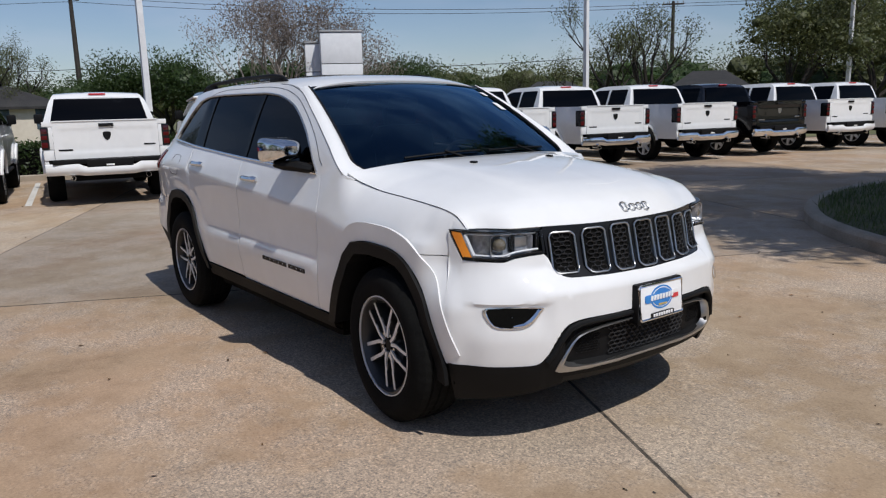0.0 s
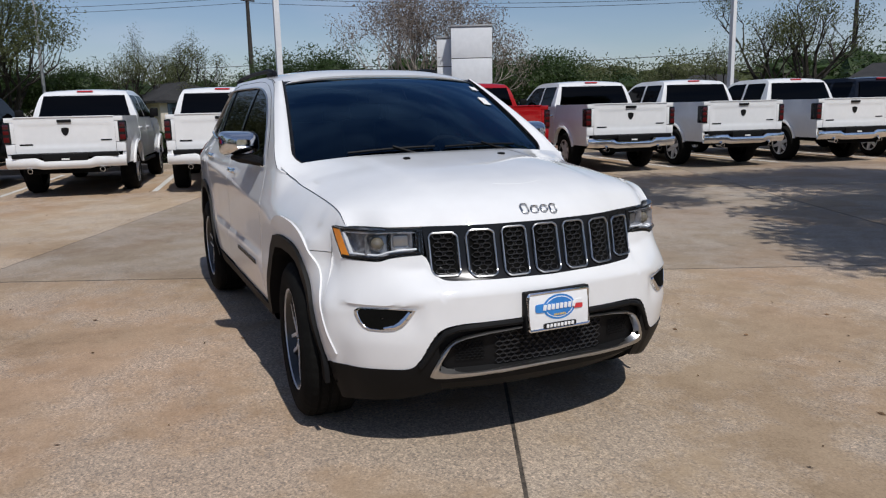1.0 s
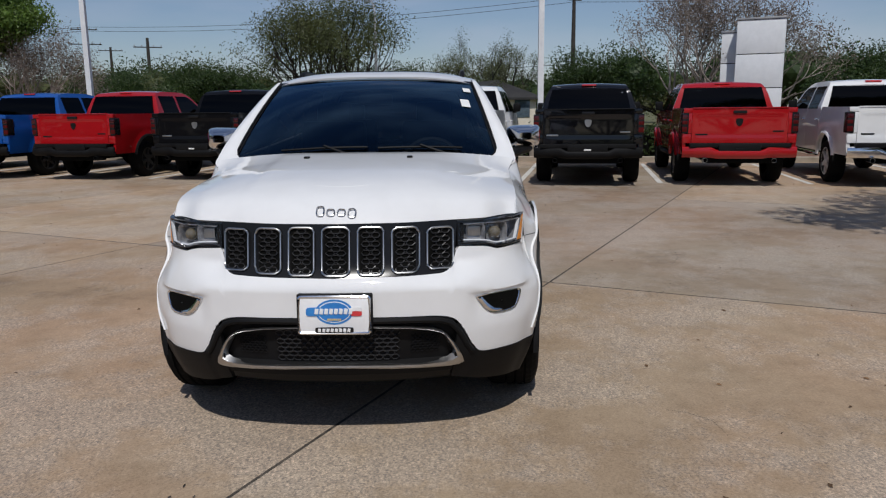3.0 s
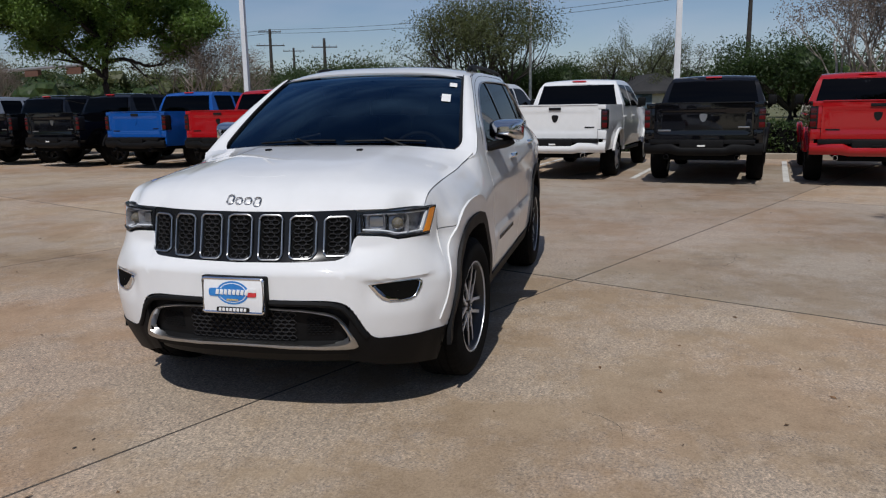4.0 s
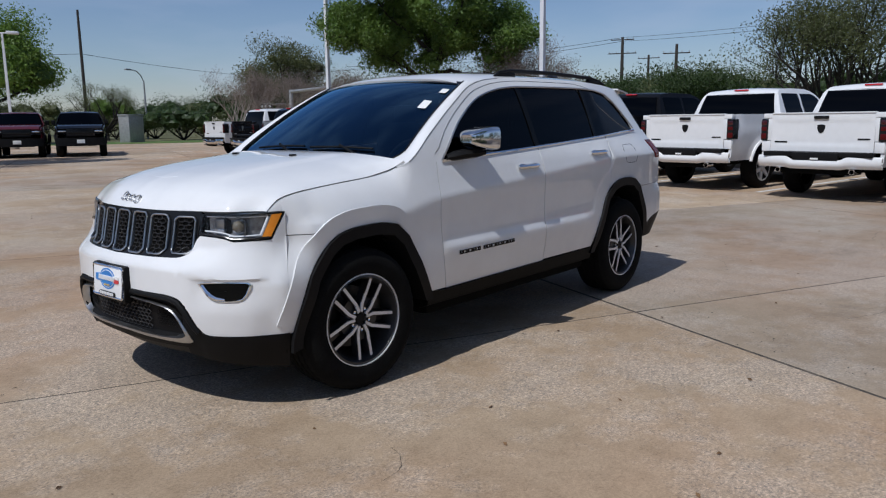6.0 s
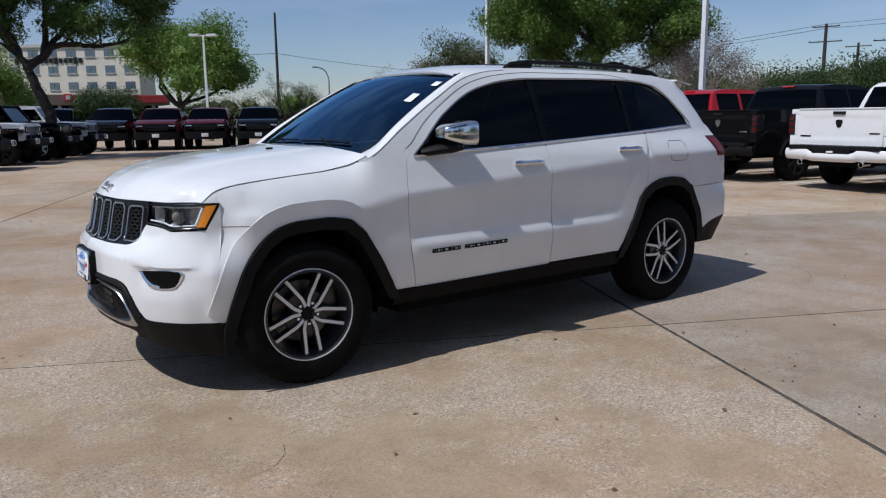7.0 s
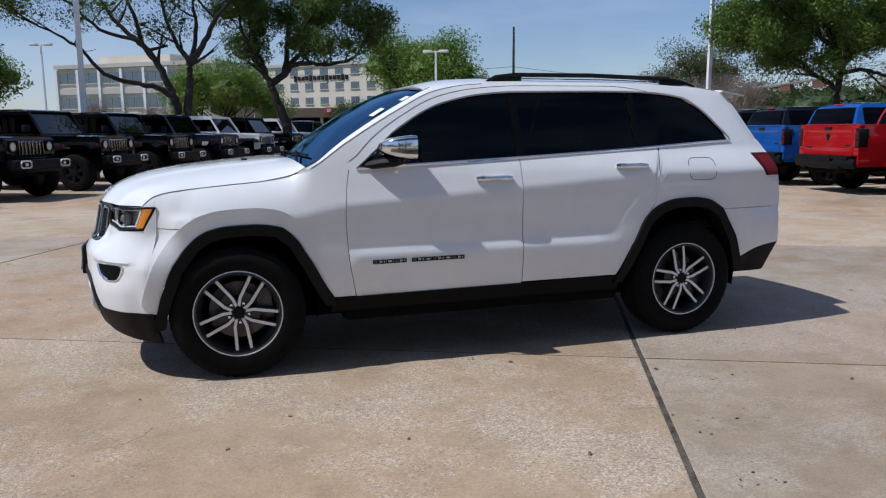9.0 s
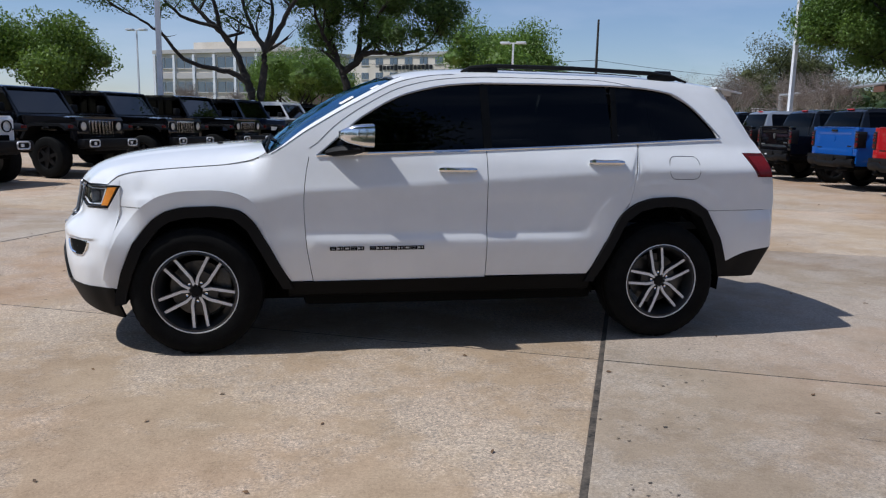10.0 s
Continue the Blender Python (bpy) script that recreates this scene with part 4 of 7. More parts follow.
        patch(bm, M(fender), span(0.8045, 1.862, 62) + span(1.864, 1.938, 8), span(0, 1, 30), 0.03)
        W("front_wing", bm, WHITE, "white front wing")
        # flat moulding round the front arch, upright where the wing above it slopes
        run = [Vector((x, arch_f(x))) for x in span(1.03, 1.884, 240)]
        far = [0.0]
        for a, b in zip(run, run[1:]):
            far.append(far[-1] + (b - a).length)

        def arch_band(u, v):
            i = min(len(run) - 2, max(1, next(k for k, f in enumerate(far) if f >= u * far[-1] - 1e-9)))
            way = (run[i + 1] - run[i - 1]).normalized()
            n = Vector((-way.y, way.x))
            wide = 0.012 + 0.076 * smooth01(u / 0.28)
            q = [run[i] + n * (0.003 + wide * k) for k in (0, 0.5, 1)]
            p = run[i] + n * (0.003 + wide * v)
            skin, top = body_y(p.x, p.y), max(body_y(k.x, k.y) for k in q)
            return p.x, skin + 0.0025 + min(0.018, top - skin) * (1 - 0.6 * smooth01((u - 0.5) / 0.25)), p.y
        bm = bmesh.new()
        patch(bm, M(arch_band), span(0, 1, 56), span(0, 1, 3), 0.012)
        W("arch_moulding", bm, WHITE, "white moulding round the wheel arch")

        def lower(x0, x1, lo, hi):
            def f(x, v):
                z = lo(x) + (hi(x) - lo(x)) * v
                xx = x + door_edge(z) * smooth01((x - 0.35) / 0.45)
                return xx, side(xx, z), z
            return f
        sill_z = curve((-1.0, 0.432), (0.8, 0.418))
        rear_edge = lambda x: max(sill_z(x), arch_r(x) + 0.012) if x > -1.20 else arch_r(-1.20) + 0.012 + (-1.20 - x) * 5.2
        door_hi = lambda x: belt(x)
        bm = bmesh.new()
        patch(bm, M(lower(0, 0, sill_z, door_hi)), span(-0.2645, 0.8005, 34), span(0, 1, 44), 0.03)
        dfr = W("front_door", bm, WHITE, "white front door")
        bm = bmesh.new()
        patch(bm, M(lower(0, 0, rear_edge, door_hi)), span(-1.265, -0.270, 34), span(0, 1, 44), 0.03)
        drr = W("rear_door", bm, WHITE, "white rear door")

        def quarter(x, v):
            lo = max(arch_r(x), 0.839) if x > -1.925 else 0.839
            hi = belt(x) if x < -1.272 else max(lo + 0.001, rear_edge(x) - 0.008)
            hi = min(hi, 1.30)
            if x > -1.272:
                lo = arch_r(x)
            lo = min(lo, hi - 0.001)
            if x < -2.14:
                hi = min(hi, curve((-2.290, 0.88), (-2.270, 1.0), (-2.235, 1.15), (-2.165, 1.30))(x))
            return x, side(x, lo + (hi - lo) * v), lo + (hi - lo) * v
        bm = bmesh.new()
        patch(bm, M(quarter), span(-2.283, -1.05, 70), span(0, 1, 26), 0.02)
        W("quarter_panel", bm, WHITE, "white rear quarter panel")

        def frame_top(x, v):
            lo = wtop(x) if -1.88 < x < 0.755 else belt(x)
            hi = roof_e(x)
            z = lo + (hi - lo) * v
            return x, side(x, z) - (side(x, z) - hood_y(x) + 0.004) * (smooth01((x - 0.97) / 0.16) if x > 0.97 else 0), z
        bm = bmesh.new()
        patch(bm, M(frame_top), span(-1.88, 1.125, 84), span(0, 1, 8), 0.008)
        W("roof_side", bm, WHITE, "white window surround and screen pillar")
        xw = curve((1.20, -1.90), (1.30, -1.885), (1.382, -1.835), (1.515, -1.705), (1.594, -1.565), (1.66, -1.50))

        def pillar(u, z):
            x = xw(z) + (rear_x(z) - xw(z)) * u
            return x, side(x, z) - 0.012 * smooth01((u - 0.75) / 0.25), z
        bm = bmesh.new()
        patch(bm, M(pillar), span(0, 1, 18), span(1.285, 1.645, 16), 0.02)
        W("rear_pillar", bm, WHITE, "white rear pillar")
        # bumper, rear
        bm = bmesh.new()

        def rbump(s, v):
            z_in = 0.50 + 0.34 * v
            x = curve((0, curve((0.40, -1.945), (0.52, -1.91), (0.66, -1.86), (0.84, -1.752))(z_in)), (0.4, -2.08), (0.7, -2.235), (0.85, -2.305), (1.0, -2.37))(s)
            y = curve((0, 0.93), (0.4, 0.905), (0.7, 0.84), (0.85, 0.72), (1.0, 0.0))(s)
            lo = curve((0, 0.50), (0.5, 0.575), (1.0, 0.60))(s)
            z = lo + (0.838 - lo) * v
            k = smooth01((s - 0.72) / 0.28)
            return x, (side(x, max(z, 0.5)) + 0.001 + 0.024 * (1 - smooth01((v - 0.74) / 0.26)) * smooth01((s - 0.12) / 0.45)) * (1 - k) + y * k, z
        patch(bm, M(rbump), span(0, 1, 30), span(0, 1, 10), 0.02)
        W("rear_bumper", bm, WHITE, "white rear bumper")
        bm = bmesh.new()
        patch(bm, M(lambda s, v: (lambda q: (q[0] + 0.10 * (1 - v) * s, q[1] - 0.05 * (1 - v), 0.385 + (q[2] - 0.385) * v))(rbump(s, 0))), span(0, 1, 24), span(0, 1, 5), 0.02)
        W("rear_lower_bumper", bm, PLASTIC, "black lower rear bumper")
        bm = bmesh.new()

        def tail(u, v):
            z = 1.010 + 0.205 * v
            x0 = -2.04 - 0.125 * (1 - v)
            x = x0 + (rear_x(z) + 0.006 - x0) * u
            return x, side(x, z) + 0.006, z
        patch(bm, M(tail), span(0, 1, 10), span(0.24, 1, 6), 0.02)
        tl = W("tail_lamp", bm, SMOKE, "dark red tail lamp")
        bm = bmesh.new()
        patch(bm, lambda u, v: Vector(M(tail)(u, v)) + Vector((0, sg * 0.003, 0)), span(0.14, 0.96, 8), span(0.27, 0.90, 5), 0.004)
        W("tail_lamp_lens", bm, REDLENS, "bright red lens", tl)
        bm = bmesh.new()
        patch(bm, M(tail), span(0.20, 1, 8), span(0.03, 0.23, 4), 0.02)
        W("reversing_lens", bm, LENS, "clear lower lens", tl)
        # fuel flap: a thin groove
        bm = bmesh.new()
        tube(bm, [(a, sg * (side(a, b) + 0.0005), b) for a, b in rounded(-1.578, 1.118, 0.215, 0.145, 0.045, 4)], 0.0016, 4, closed=True)
        W("fuel_flap_gap", bm, DARK)
        bm = bmesh.new()
        tube(bm, [(x, sg * (side(x, 0.842) + 0.0005), 0.842) for x in span(-2.20, -1.76, 14)], 0.0010, 4)
        W("bumper_gap", bm, DARK)
        # shut lines over the doors and beside the roof
        mid_z = curve((-1.30, 0.05), (-1.16, 0.42), (-1.0, 0.62), (-0.3, 0.62), (0.3, 0.55), (0.62, 0.55), (0.80, 0.30))
        for lo_x, hi_x, fz in ((-1.28, 0.80, mid_z), (-0.1, 1.02, lambda x: 0.97)):
            bm = bmesh.new()
            pts = []
            for x in span(lo_x, hi_x, 44):
                b0 = wtop(x) if x < 0.755 else belt(x)
                z = b0 + (roof_e(x) - b0) * fz(x)
                pts.append((x, sg * (side(x, z) + 0.0008), z))
            tube(bm, pts, 0.0013, 4)
            W("frame_gap", bm, DARK, "thin shut line")
        # side glass, dividers and bright surround
        for x0, x1, name in ((-0.255, 0.735, "front_window"), (-1.10, -0.305, "rear_window"), (-1.865, -1.135, "quarter_window")):
            bm = bmesh.new()
            patch(bm, M(lambda x, v: (x, side(x, belt(x) + (wtop(x) - belt(x)) * v) - 0.010, belt(x) + (wtop(x) - belt(x)) * v)), span(x0, x1, 24), span(0, 1, 9), 0)
            W(name, bm, SIDEGLASS, "dark tinted side window")
        for x0, x1 in ((-0.306, -0.254), (-1.136, -1.099)):
            bm = bmesh.new()
            patch(bm, M(lambda x, v: (x - 0.03 * v if x0 < -1 else x, side(x, belt(x) + (wtop(x) - belt(x)) * v) - 0.004, belt(x) + (wtop(x) - belt(x)) * v)), span(x0, x1, 3), span(0, 1, 9), 0.01)
            W("window_pillar", bm, PILLARBLACK, "black window pillar")
        bm = bmesh.new()
        tube(bm, [(x, sg * (side(x, belt(x) + 0.004) + 0.002), belt(x) + 0.004) for x in span(-1.88, 0.76, 40)], 0.0085, 6)
        W("belt_trim", bm, CHROME, "bright waist trim")
        bm = bmesh.new()
        tube(bm, [(x, sg * (side(x, wtop(x)) + 0.001), wtop(x)) for x in span(-1.885, 0.758, 70)], 0.0062, 6)
        W("window_trim", bm, SATIN, "bright window trim")
        # wheel-arch cladding, sill, liner
        for name, pts in (("front", [(0.90, 0.385), (0.965, 0.51), (1.03, 0.635), (1.12, 0.785), (1.21, 0.858), (1.35, 0.878), (1.50, 0.872), (1.60, 0.850), (1.68, 0.80), (1.79, 0.665), (1.86, 0.50), (1.90, 0.36), (1.905, 0.30)]),
                          ("rear", [(-1.945, 0.40), (-1.91, 0.52), (-1.86, 0.66), (-1.745, 0.85), (-1.63, 0.915), (-1.50, 0.932), (-1.375, 0.928), (-1.26, 0.900), (-1.15, 0.825), (-1.03, 0.605), (-0.935, 0.42), (-0.92, 0.39)])):
            c = Vector((WB if name == "front" else -WB, 0.38))
            bm = bmesh.new()
            rows = []
            for i in range(len(pts) * 4 - 3):
                a, b = Vector(pts[i // 4]), Vector(pts[min(len(pts) - 1, i // 4 + 1)])
                p = a.lerp(b, (i % 4) / 4)
                q = p + (c - p).normalized() * 0.062
                y = body_y(p.x, max(0.42, p.y)) + (0.004 if p.x > 1.66 else 0.0)
                rows.append([(p.x, sg * (y - 0.006), p.y), (p.x, sg * (y + 0.015), p.y), (q.x, sg * (y + 0.012), q.y), (q.x, sg * (y - 0.13), q.y)])
            q = [[bm.verts.new(v) for v in r] for r in rows]
            for r0, r1 in zip(q, q[1:]):
                for j in range(3):
                    bm.faces.new((r0[j], r0[j + 1], r1[j + 1], r1[j]))
            W("wheel_arch_trim", bm, PLASTIC, "black wheel-arch cladding")
            bm = bmesh.new()
            ring = [(c.x + 0.475 * math.cos(radians(a)) * 0.96, 0.38 + 0.475 * math.sin(radians(a))) for a in range(-10, 191, 10)]
            prev = None
            for px, pz in ring:
                now = [bm.verts.new((px, sg * y, pz)) for y in (0.86, 0.58)]
                if prev:
                    bm.faces.new((prev[0], now[0], now[1], prev[1]))
                prev = now
            W("arch_liner", bm, DARK)
        bm = bmesh.new()
        patch(bm, M(lambda x, v: (x, (0.83, 0.905, 0.934, 0.85)[v], (0.315, 0.345, 0.430 - 0.007 * x, 0.440)[v])), span(-0.96, 0.93, 12), [0, 1, 2, 3], 0.0)
        W("sill", bm, SILLBLACK, "black sill cladding")
        # black lower corner of the front bumper
        bm = bmesh.new()

        def chin(s, v):
            lo = curve((0, 0.320), (0.30, 0.300), (0.45, 0.255), (0.60, 0.225), (0.70, 0.212), (0.80, 0.215))(s)
            hi = white_lo(plan_y(s)) + 0.004
            z = lo + (hi - lo) * v
            return mirrored(lambda a, b: nose(a, b, 0.004 if s > 0.4 else 0.0), sg)(s, z)
        patch(bm, chin, span(0.33, 0.685, 30), span(0, 1, 10), 0.02)
        W("lower_bumper", bm, PLASTIC, "black lower bumper corner")
        # door handle and mirror
        for hx, hz, d in ((-0.08, 1.095, dfr), (-1.035, 1.148, drr)):
            bm = bmesh.new()
            tube(bm, [(hx + t, sg * (side(hx + t, hz) + 0.009 + 0.009 * math.sin(math.pi * (t + 0.115) / 0.23)), hz - 0.003 * t) for t in span(-0.115, 0.115, 9)],
                 [0.012, 0.019, 0.018, 0.016, 0.016, 0.016, 0.018, 0.019, 0.012], 8)
            box(bm, (0.05, 0.022, 0.030), (hx - 0.085, sg * (side(hx, hz) + 0.008), hz), 0.008)
            W("door_handle", bm, CHROME, "chrome door handle", d)
            bm = bmesh.new()
            lathe(bm, [(0.040, 0.0025), (0.034, 0.001), (0.0, 0.0005)], 20, Matrix.Translation((hx, sg * side(hx, hz - 0.018), hz - 0.018)) @ Matrix.Diagonal((1.3, 1 if sg > 0 else -1, 0.8, 1)))
            W("handle_cup", bm, WHITE, "", d)
        mir = new("door_mirror")
        mir.parent = car
        mir["label"] = "chrome-capped door mirror on a black foot"
        bm = bmesh.new()

        def cap(u, v):
            a, b = u * 2 * math.pi, v
            prof_r = math.sin(min(1, 0.06 + b) * math.pi / 2) ** 0.45
            yy = 0.964 + 0.110 * math.copysign(abs(math.cos(a)) ** 0.38, math.cos(a)) * prof_r
            zz = 1.292 + (0.066 + 0.008 * math.cos(a)) * math.copysign(abs(math.sin(a)) ** 0.42, math.sin(a)) * prof_r
            return 0.640 - 0.10 * (yy - 0.87) - 0.18 * b, sg * yy, zz
        patch(bm, cap, span(0, 1, 33), [0, 0.02, 0.06, 0.12, 0.25, 0.45, 0.7, 1.0], 0)
        W("mirror_cap", bm, CHROME, "chrome mirror cap", mir)
        bm = bmesh.new()
        vs = [bm.verts.new(cap(u, 0.9)) for u in span(0, 1, 33)[:-1]]
        bm.faces.new(vs)
        W("mirror_glass", bm, CHROME, "", mir)
        bm = bmesh.new()
        tube(bm, [(0.70, sg * 0.872, 1.185), (0.66, sg * 0.892, 1.192), (0.60, sg * 0.925, 1.203), (0.545, sg * 0.97, 1.207), (0.50, sg * 1.005, 1.212)], [0.024, 0.040, 0.044, 0.040, 0.024], 8, flat=0.7)
        W("mirror_foot", bm, PLASTIC, "", mir)
        bm = bmesh.new()
        box(bm, (0.08, 0.02, 0.014), (0.52, sg * 1.043, 1.222), 0.005)
        W("mirror_indicator", bm, LENS, "", mir)
        # roof rail
        bm = bmesh.new()
        rail = [(-0.16, 0.0), (-0.22, 0.024), (-0.36, 0.036), (-0.9, 0.040), (-1.46, 0.036), (-1.62, 0.022), (-1.72, 0.0)]
        tube(bm, [(x, sg * 0.585, roof_skin(x, 0.92)[2] + dz) for x, dz in rail], [0.010, 0.017, 0.018, 0.018, 0.018, 0.017, 0.010], 8, flat=0.8)
        for x in (-0.30, -1.54):
            box(bm, (0.20, 0.034, 0.034), (x, sg * 0.585, roof_skin(x, 0.92)[2] + 0.010), 0.012)
        W("roof_rail", bm, PLASTIC, "black roof rail")
        # badge on the front door as plain bars
        for x0, n, w in ((0.690, 5, 0.038), (0.455, 8, 0.0385)):
            for k in range(n):
                bm = bmesh.new()
                cx = x0 - (k + 0.5) * (w + 0.003)
                z = 0.628 + 0.004 * (0.42 - cx)
                for dz in (-0.0088, 0.0, 0.0088) if k % 3 == 0 else (-0.0088, 0.0088):
                    box(bm, (w * 0.92, 0.006, 0.0065), (cx, sg * (side(cx, z + dz) + 0.002), z + dz), 0.0015)
                for dx in (-0.41, 0.41) if k % 3 != 1 else (-0.41, 0.0):
                    box(bm, (0.0075, 0.006, 0.024), (cx + dx * w, sg * (side(cx, z) + 0.002), z), 0.0015)
                W("badge_bar", bm, GLOSSBLACK, "black badge letter bar", dfr)
        build_wheel("front_wheel", 0.379, 0.255, 0.2395, (WB - 0.008, sg * 0.812, 0.377), sg, car).matrix_basis @= pose(0, 0, 0, 0, 6, -4)
        build_wheel("rear_wheel", 0.380, 0.255, 0.2395, (-WB, sg * 0.812, 0.379), sg, car).matrix_basis @= pose(0, 0, 0, 0, -26, 0)
    # lower centre: intake, mesh, bright loop, lip
    bm = bmesh.new()
    patch(bm, lambda y, v: on_nose(y, 0.33 + 0.262 * v, -0.035 if 0.2 < v < 0.85 else -0.004), span(-0.60, 0.60, 41), [0, 0.10, 0.18, 0.24, 0.5, 0.8, 0.84, 0.9, 1.0], 0.02)
    low = W("lower_intake", bm, PLASTIC, "black lower air intake")
    bm = bmesh.new()
    hex_mesh(bm, lambda a, b: on_nose(a, b, -0.028), -0.27, 0.27, 0.400, 0.530, 0.034, bar=0.003)
    W("intake_mesh", bm, MESHGREY, "black honeycomb", low)
    for a0, a1 in ((-0.45, -0.32), (0.32, 0.45)):
        bm = bmesh.new()
        hex_mesh(bm, lambda a, b: on_nose(a, b, -0.030), a0, a1, 0.430, 0.510, 0.020, bar=0.002)
        W("intake_mesh", bm, PLASTIC, "fine black honeycomb", low)
    half = ((0.0, 0.368, 0.0, 0.388), (0.24, 0.358, 0.24, 0.385), (0.40, 0.354, 0.36, 0.382), (0.50, 0.353, 0.445, 0.386), (0.545, 0.356, 0.49, 0.395), (0.564, 0.366, 0.511, 0.410),
            (0.553, 0.393, 0.509, 0.425), (0.529, 0.435, 0.496, 0.447), (0.505, 0.472, 0.477, 0.476), (0.479, 0.502, 0.458, 0.503), (0.45, 0.522, 0.44, 0.513), (0.41, 0.537, 0.405, 0.525),
            (0.314, 0.551, 0.314, 0.539), (0.10, 0.560, 0.10, 0.549), (0.0, 0.561, 0.0, 0.550))
    full = list(half) + [(-a, b, -c, d) for a, b, c, d in half[-2:0:-1]]
    bm = bmesh.new()
    lines = [[bm.verts.new(on_nose(a + (c - a) * f, b + (d - b) * f, out)) for a, b, c, d in full] for f, out in ((0, -0.02), (0.05, 0.004), (0.35, 0.010), (0.70, 0.006), (1.0, -0.025))]
    for r0, r1 in zip(lines, lines[1:]):
        for k in range(len(full)):
            bm.faces.new((r0[k], r0[(k + 1) % len(full)], r1[(k + 1) % len(full)], r1[k]))
    W("intake_surround", bm, SATIN, "satin chrome loop round the intake")
    bm = bmesh.new()
    tube(bm, [on_nose(a, b + 0.020, 0.000) for a, b in [(-0.595, 0.395), (-0.565, 0.435), (-0.530, 0.49), (-0.49, 0.537), (-0.44, 0.553), (-0.38, 0.557)] + [(k / 10, 0.560) for k in range(-3, 4)] + [(0.38, 0.557), (0.44, 0.553), (0.49, 0.537), (0.530, 0.49), (0.565, 0.435), (0.595, 0.395)]], 0.0135, 8, up=(1, 0, 0))
    W("intake_brow", bm, PLASTIC)
    bm = bmesh.new()
    patch(bm, lambda y, v: on_nose(y, 0.265 + 0.095 * v, -0.02 - 0.05 * (1 - v)), span(-0.62, 0.62, 31), span(0, 1, 4), 0.02)
    W("chin_lip", bm, PLASTIC)
    # number plate holder with a dealer's plate: plain shapes only
    hold = new("plate_holder")
    hold.parent = car
    hold["label"] = "chrome-edged plate holder with a white, blue and red dealer plate"
    hold.matrix_basis = pose(2.345, 0, 0.618, 0, -4, 0) @ Matrix.Diagonal((1.0, 0.95, 0.92, 1.0))
    bm = bmesh.new()
    box(bm, (0.05, 0.336, 0.196), (-0.028, 0, -0.002), 0.010)
    W("backing", bm, PLASTIC, "", hold)
    bm = bmesh.new()
    tube(bm, [(0.0, a, b) for a, b in rounded(0, 0, 0.312, 0.168, 0.010, 3)], 0.0075, 6, closed=True)
    W("bright_edge", bm, CHROME, "", hold)
    bm = bmesh.new()
    box(bm, (0.004, 0.306, 0.162), (0.0005, 0, 0), 0.001)
    W("plate", bm, PLATEWHITE, "", hold)

    def blot(name, mat, cy, cz, ry, rz, lift, n=28, power=1.0):
        bm = bmesh.new()
        prism(bm, [(cy + ry * math.copysign(abs(math.cos(6.28319 * k / n)) ** power, math.cos(6.28319 * k / n)), cz + rz * math.copysign(abs(math.sin(6.28319 * k / n)) ** power, math.sin(6.28319 * k / n))) for k in range(n)],
              -lift, -0.001, Matrix.Rotation(radians(90), 4, "Z"))
        W(name, bm, mat, "", hold)
    blot("oval", PLATEBLUE, 0, 0.014, 0.083, 0.058, 0.004)
    blot("oval_edge", PLATEWHITE, 0, 0.014, 0.073, 0.049, 0.005)
    blot("oval_field", PLATEBLUE, 0, 0.014, 0.069, 0.045, 0.006)
    blot("ribbon", PLATEBLUE, -0.080, 0.016, 0.044, 0.020, 0.0065, 20, 0.4)
    blot("flag_white", PLATEWHITE, 0.098, 0.027, 0.024, 0.010, 0.0067, 20, 0.4)
    blot("flag_red", PLATERED, 0.098, 0.008, 0.024, 0.012, 0.0067, 20, 0.4)
    blot("foot_bar", GLOSSBLACK, 0, -0.069, 0.085, 0.013, 0.007, 20, 0.3)
    for k in range(8):
        y = -0.083 + k * 0.0215
        bm = bmesh.new()
        box(bm, (0.003, 0.016, 0.026), (0.008, y + 0.006, 0.018), 0.001, Matrix.Rotation(radians(-10), 4, "X"))
        W("letter_bar", bm, PLATEWHITE, "", hold)
        bm = bmesh.new()
        box(bm, (0.003, 0.013, 0.016), (0.0085, -0.07 + k * 0.0185 + 0.005, -0.069), 0.001, Matrix.Rotation(radians(-10), 4, "X"))
        W("letter_bar", bm, PLATEWHITE, "", hold)
    for k in range(7):
        bm = bmesh.new()
        box(bm, (0.002, 0.006, 0.009), (0.0075, -0.027 + k * 0.009, -0.020), 0.0)
        W("small_bar", bm, GOLD, "", hold)
    # cabin: dash, steering wheel, seats
    bm = bmesh.new()
    box(bm, (0.5, 1.45, 0.28), (0.82, 0, 0.98), 0.08)
    box(bm, (2.7, 1.5, 0.05), (-0.6, 0, 0.72), 0.01)
    box(bm, (0.06, 1.40, 0.42), (-1.72, 0, 0.95), 0.02)
    W("dashboard", bm, TRIM)
    bm = bmesh.new()
    c = Vector((0.50, 0.37, 1.10))
    tilt = Matrix.Rotation(radians(-25), 4, "Y")
    tube(bm, [c + tilt @ Vector((0, 0.19 * math.cos(6.28319 * k / 28), 0.19 * math.sin(6.28319 * k / 28))) for k in range(28)], 0.015, 8, closed=True)
    for a in (0, 180, 270):
        tube(bm, [c, c + tilt @ Vector((0, 0.19 * math.cos(radians(a)), 0.19 * math.sin(radians(a))))], 0.018, 6)
    box(bm, (0.05, 0.15, 0.11), c, 0.02, tilt)
    W("steering_wheel", bm, surface("wheel_leather", (0.05, 0.05, 0.05), (0.08, 0.08, 0.08), rough=0.5), "dark steering wheel")
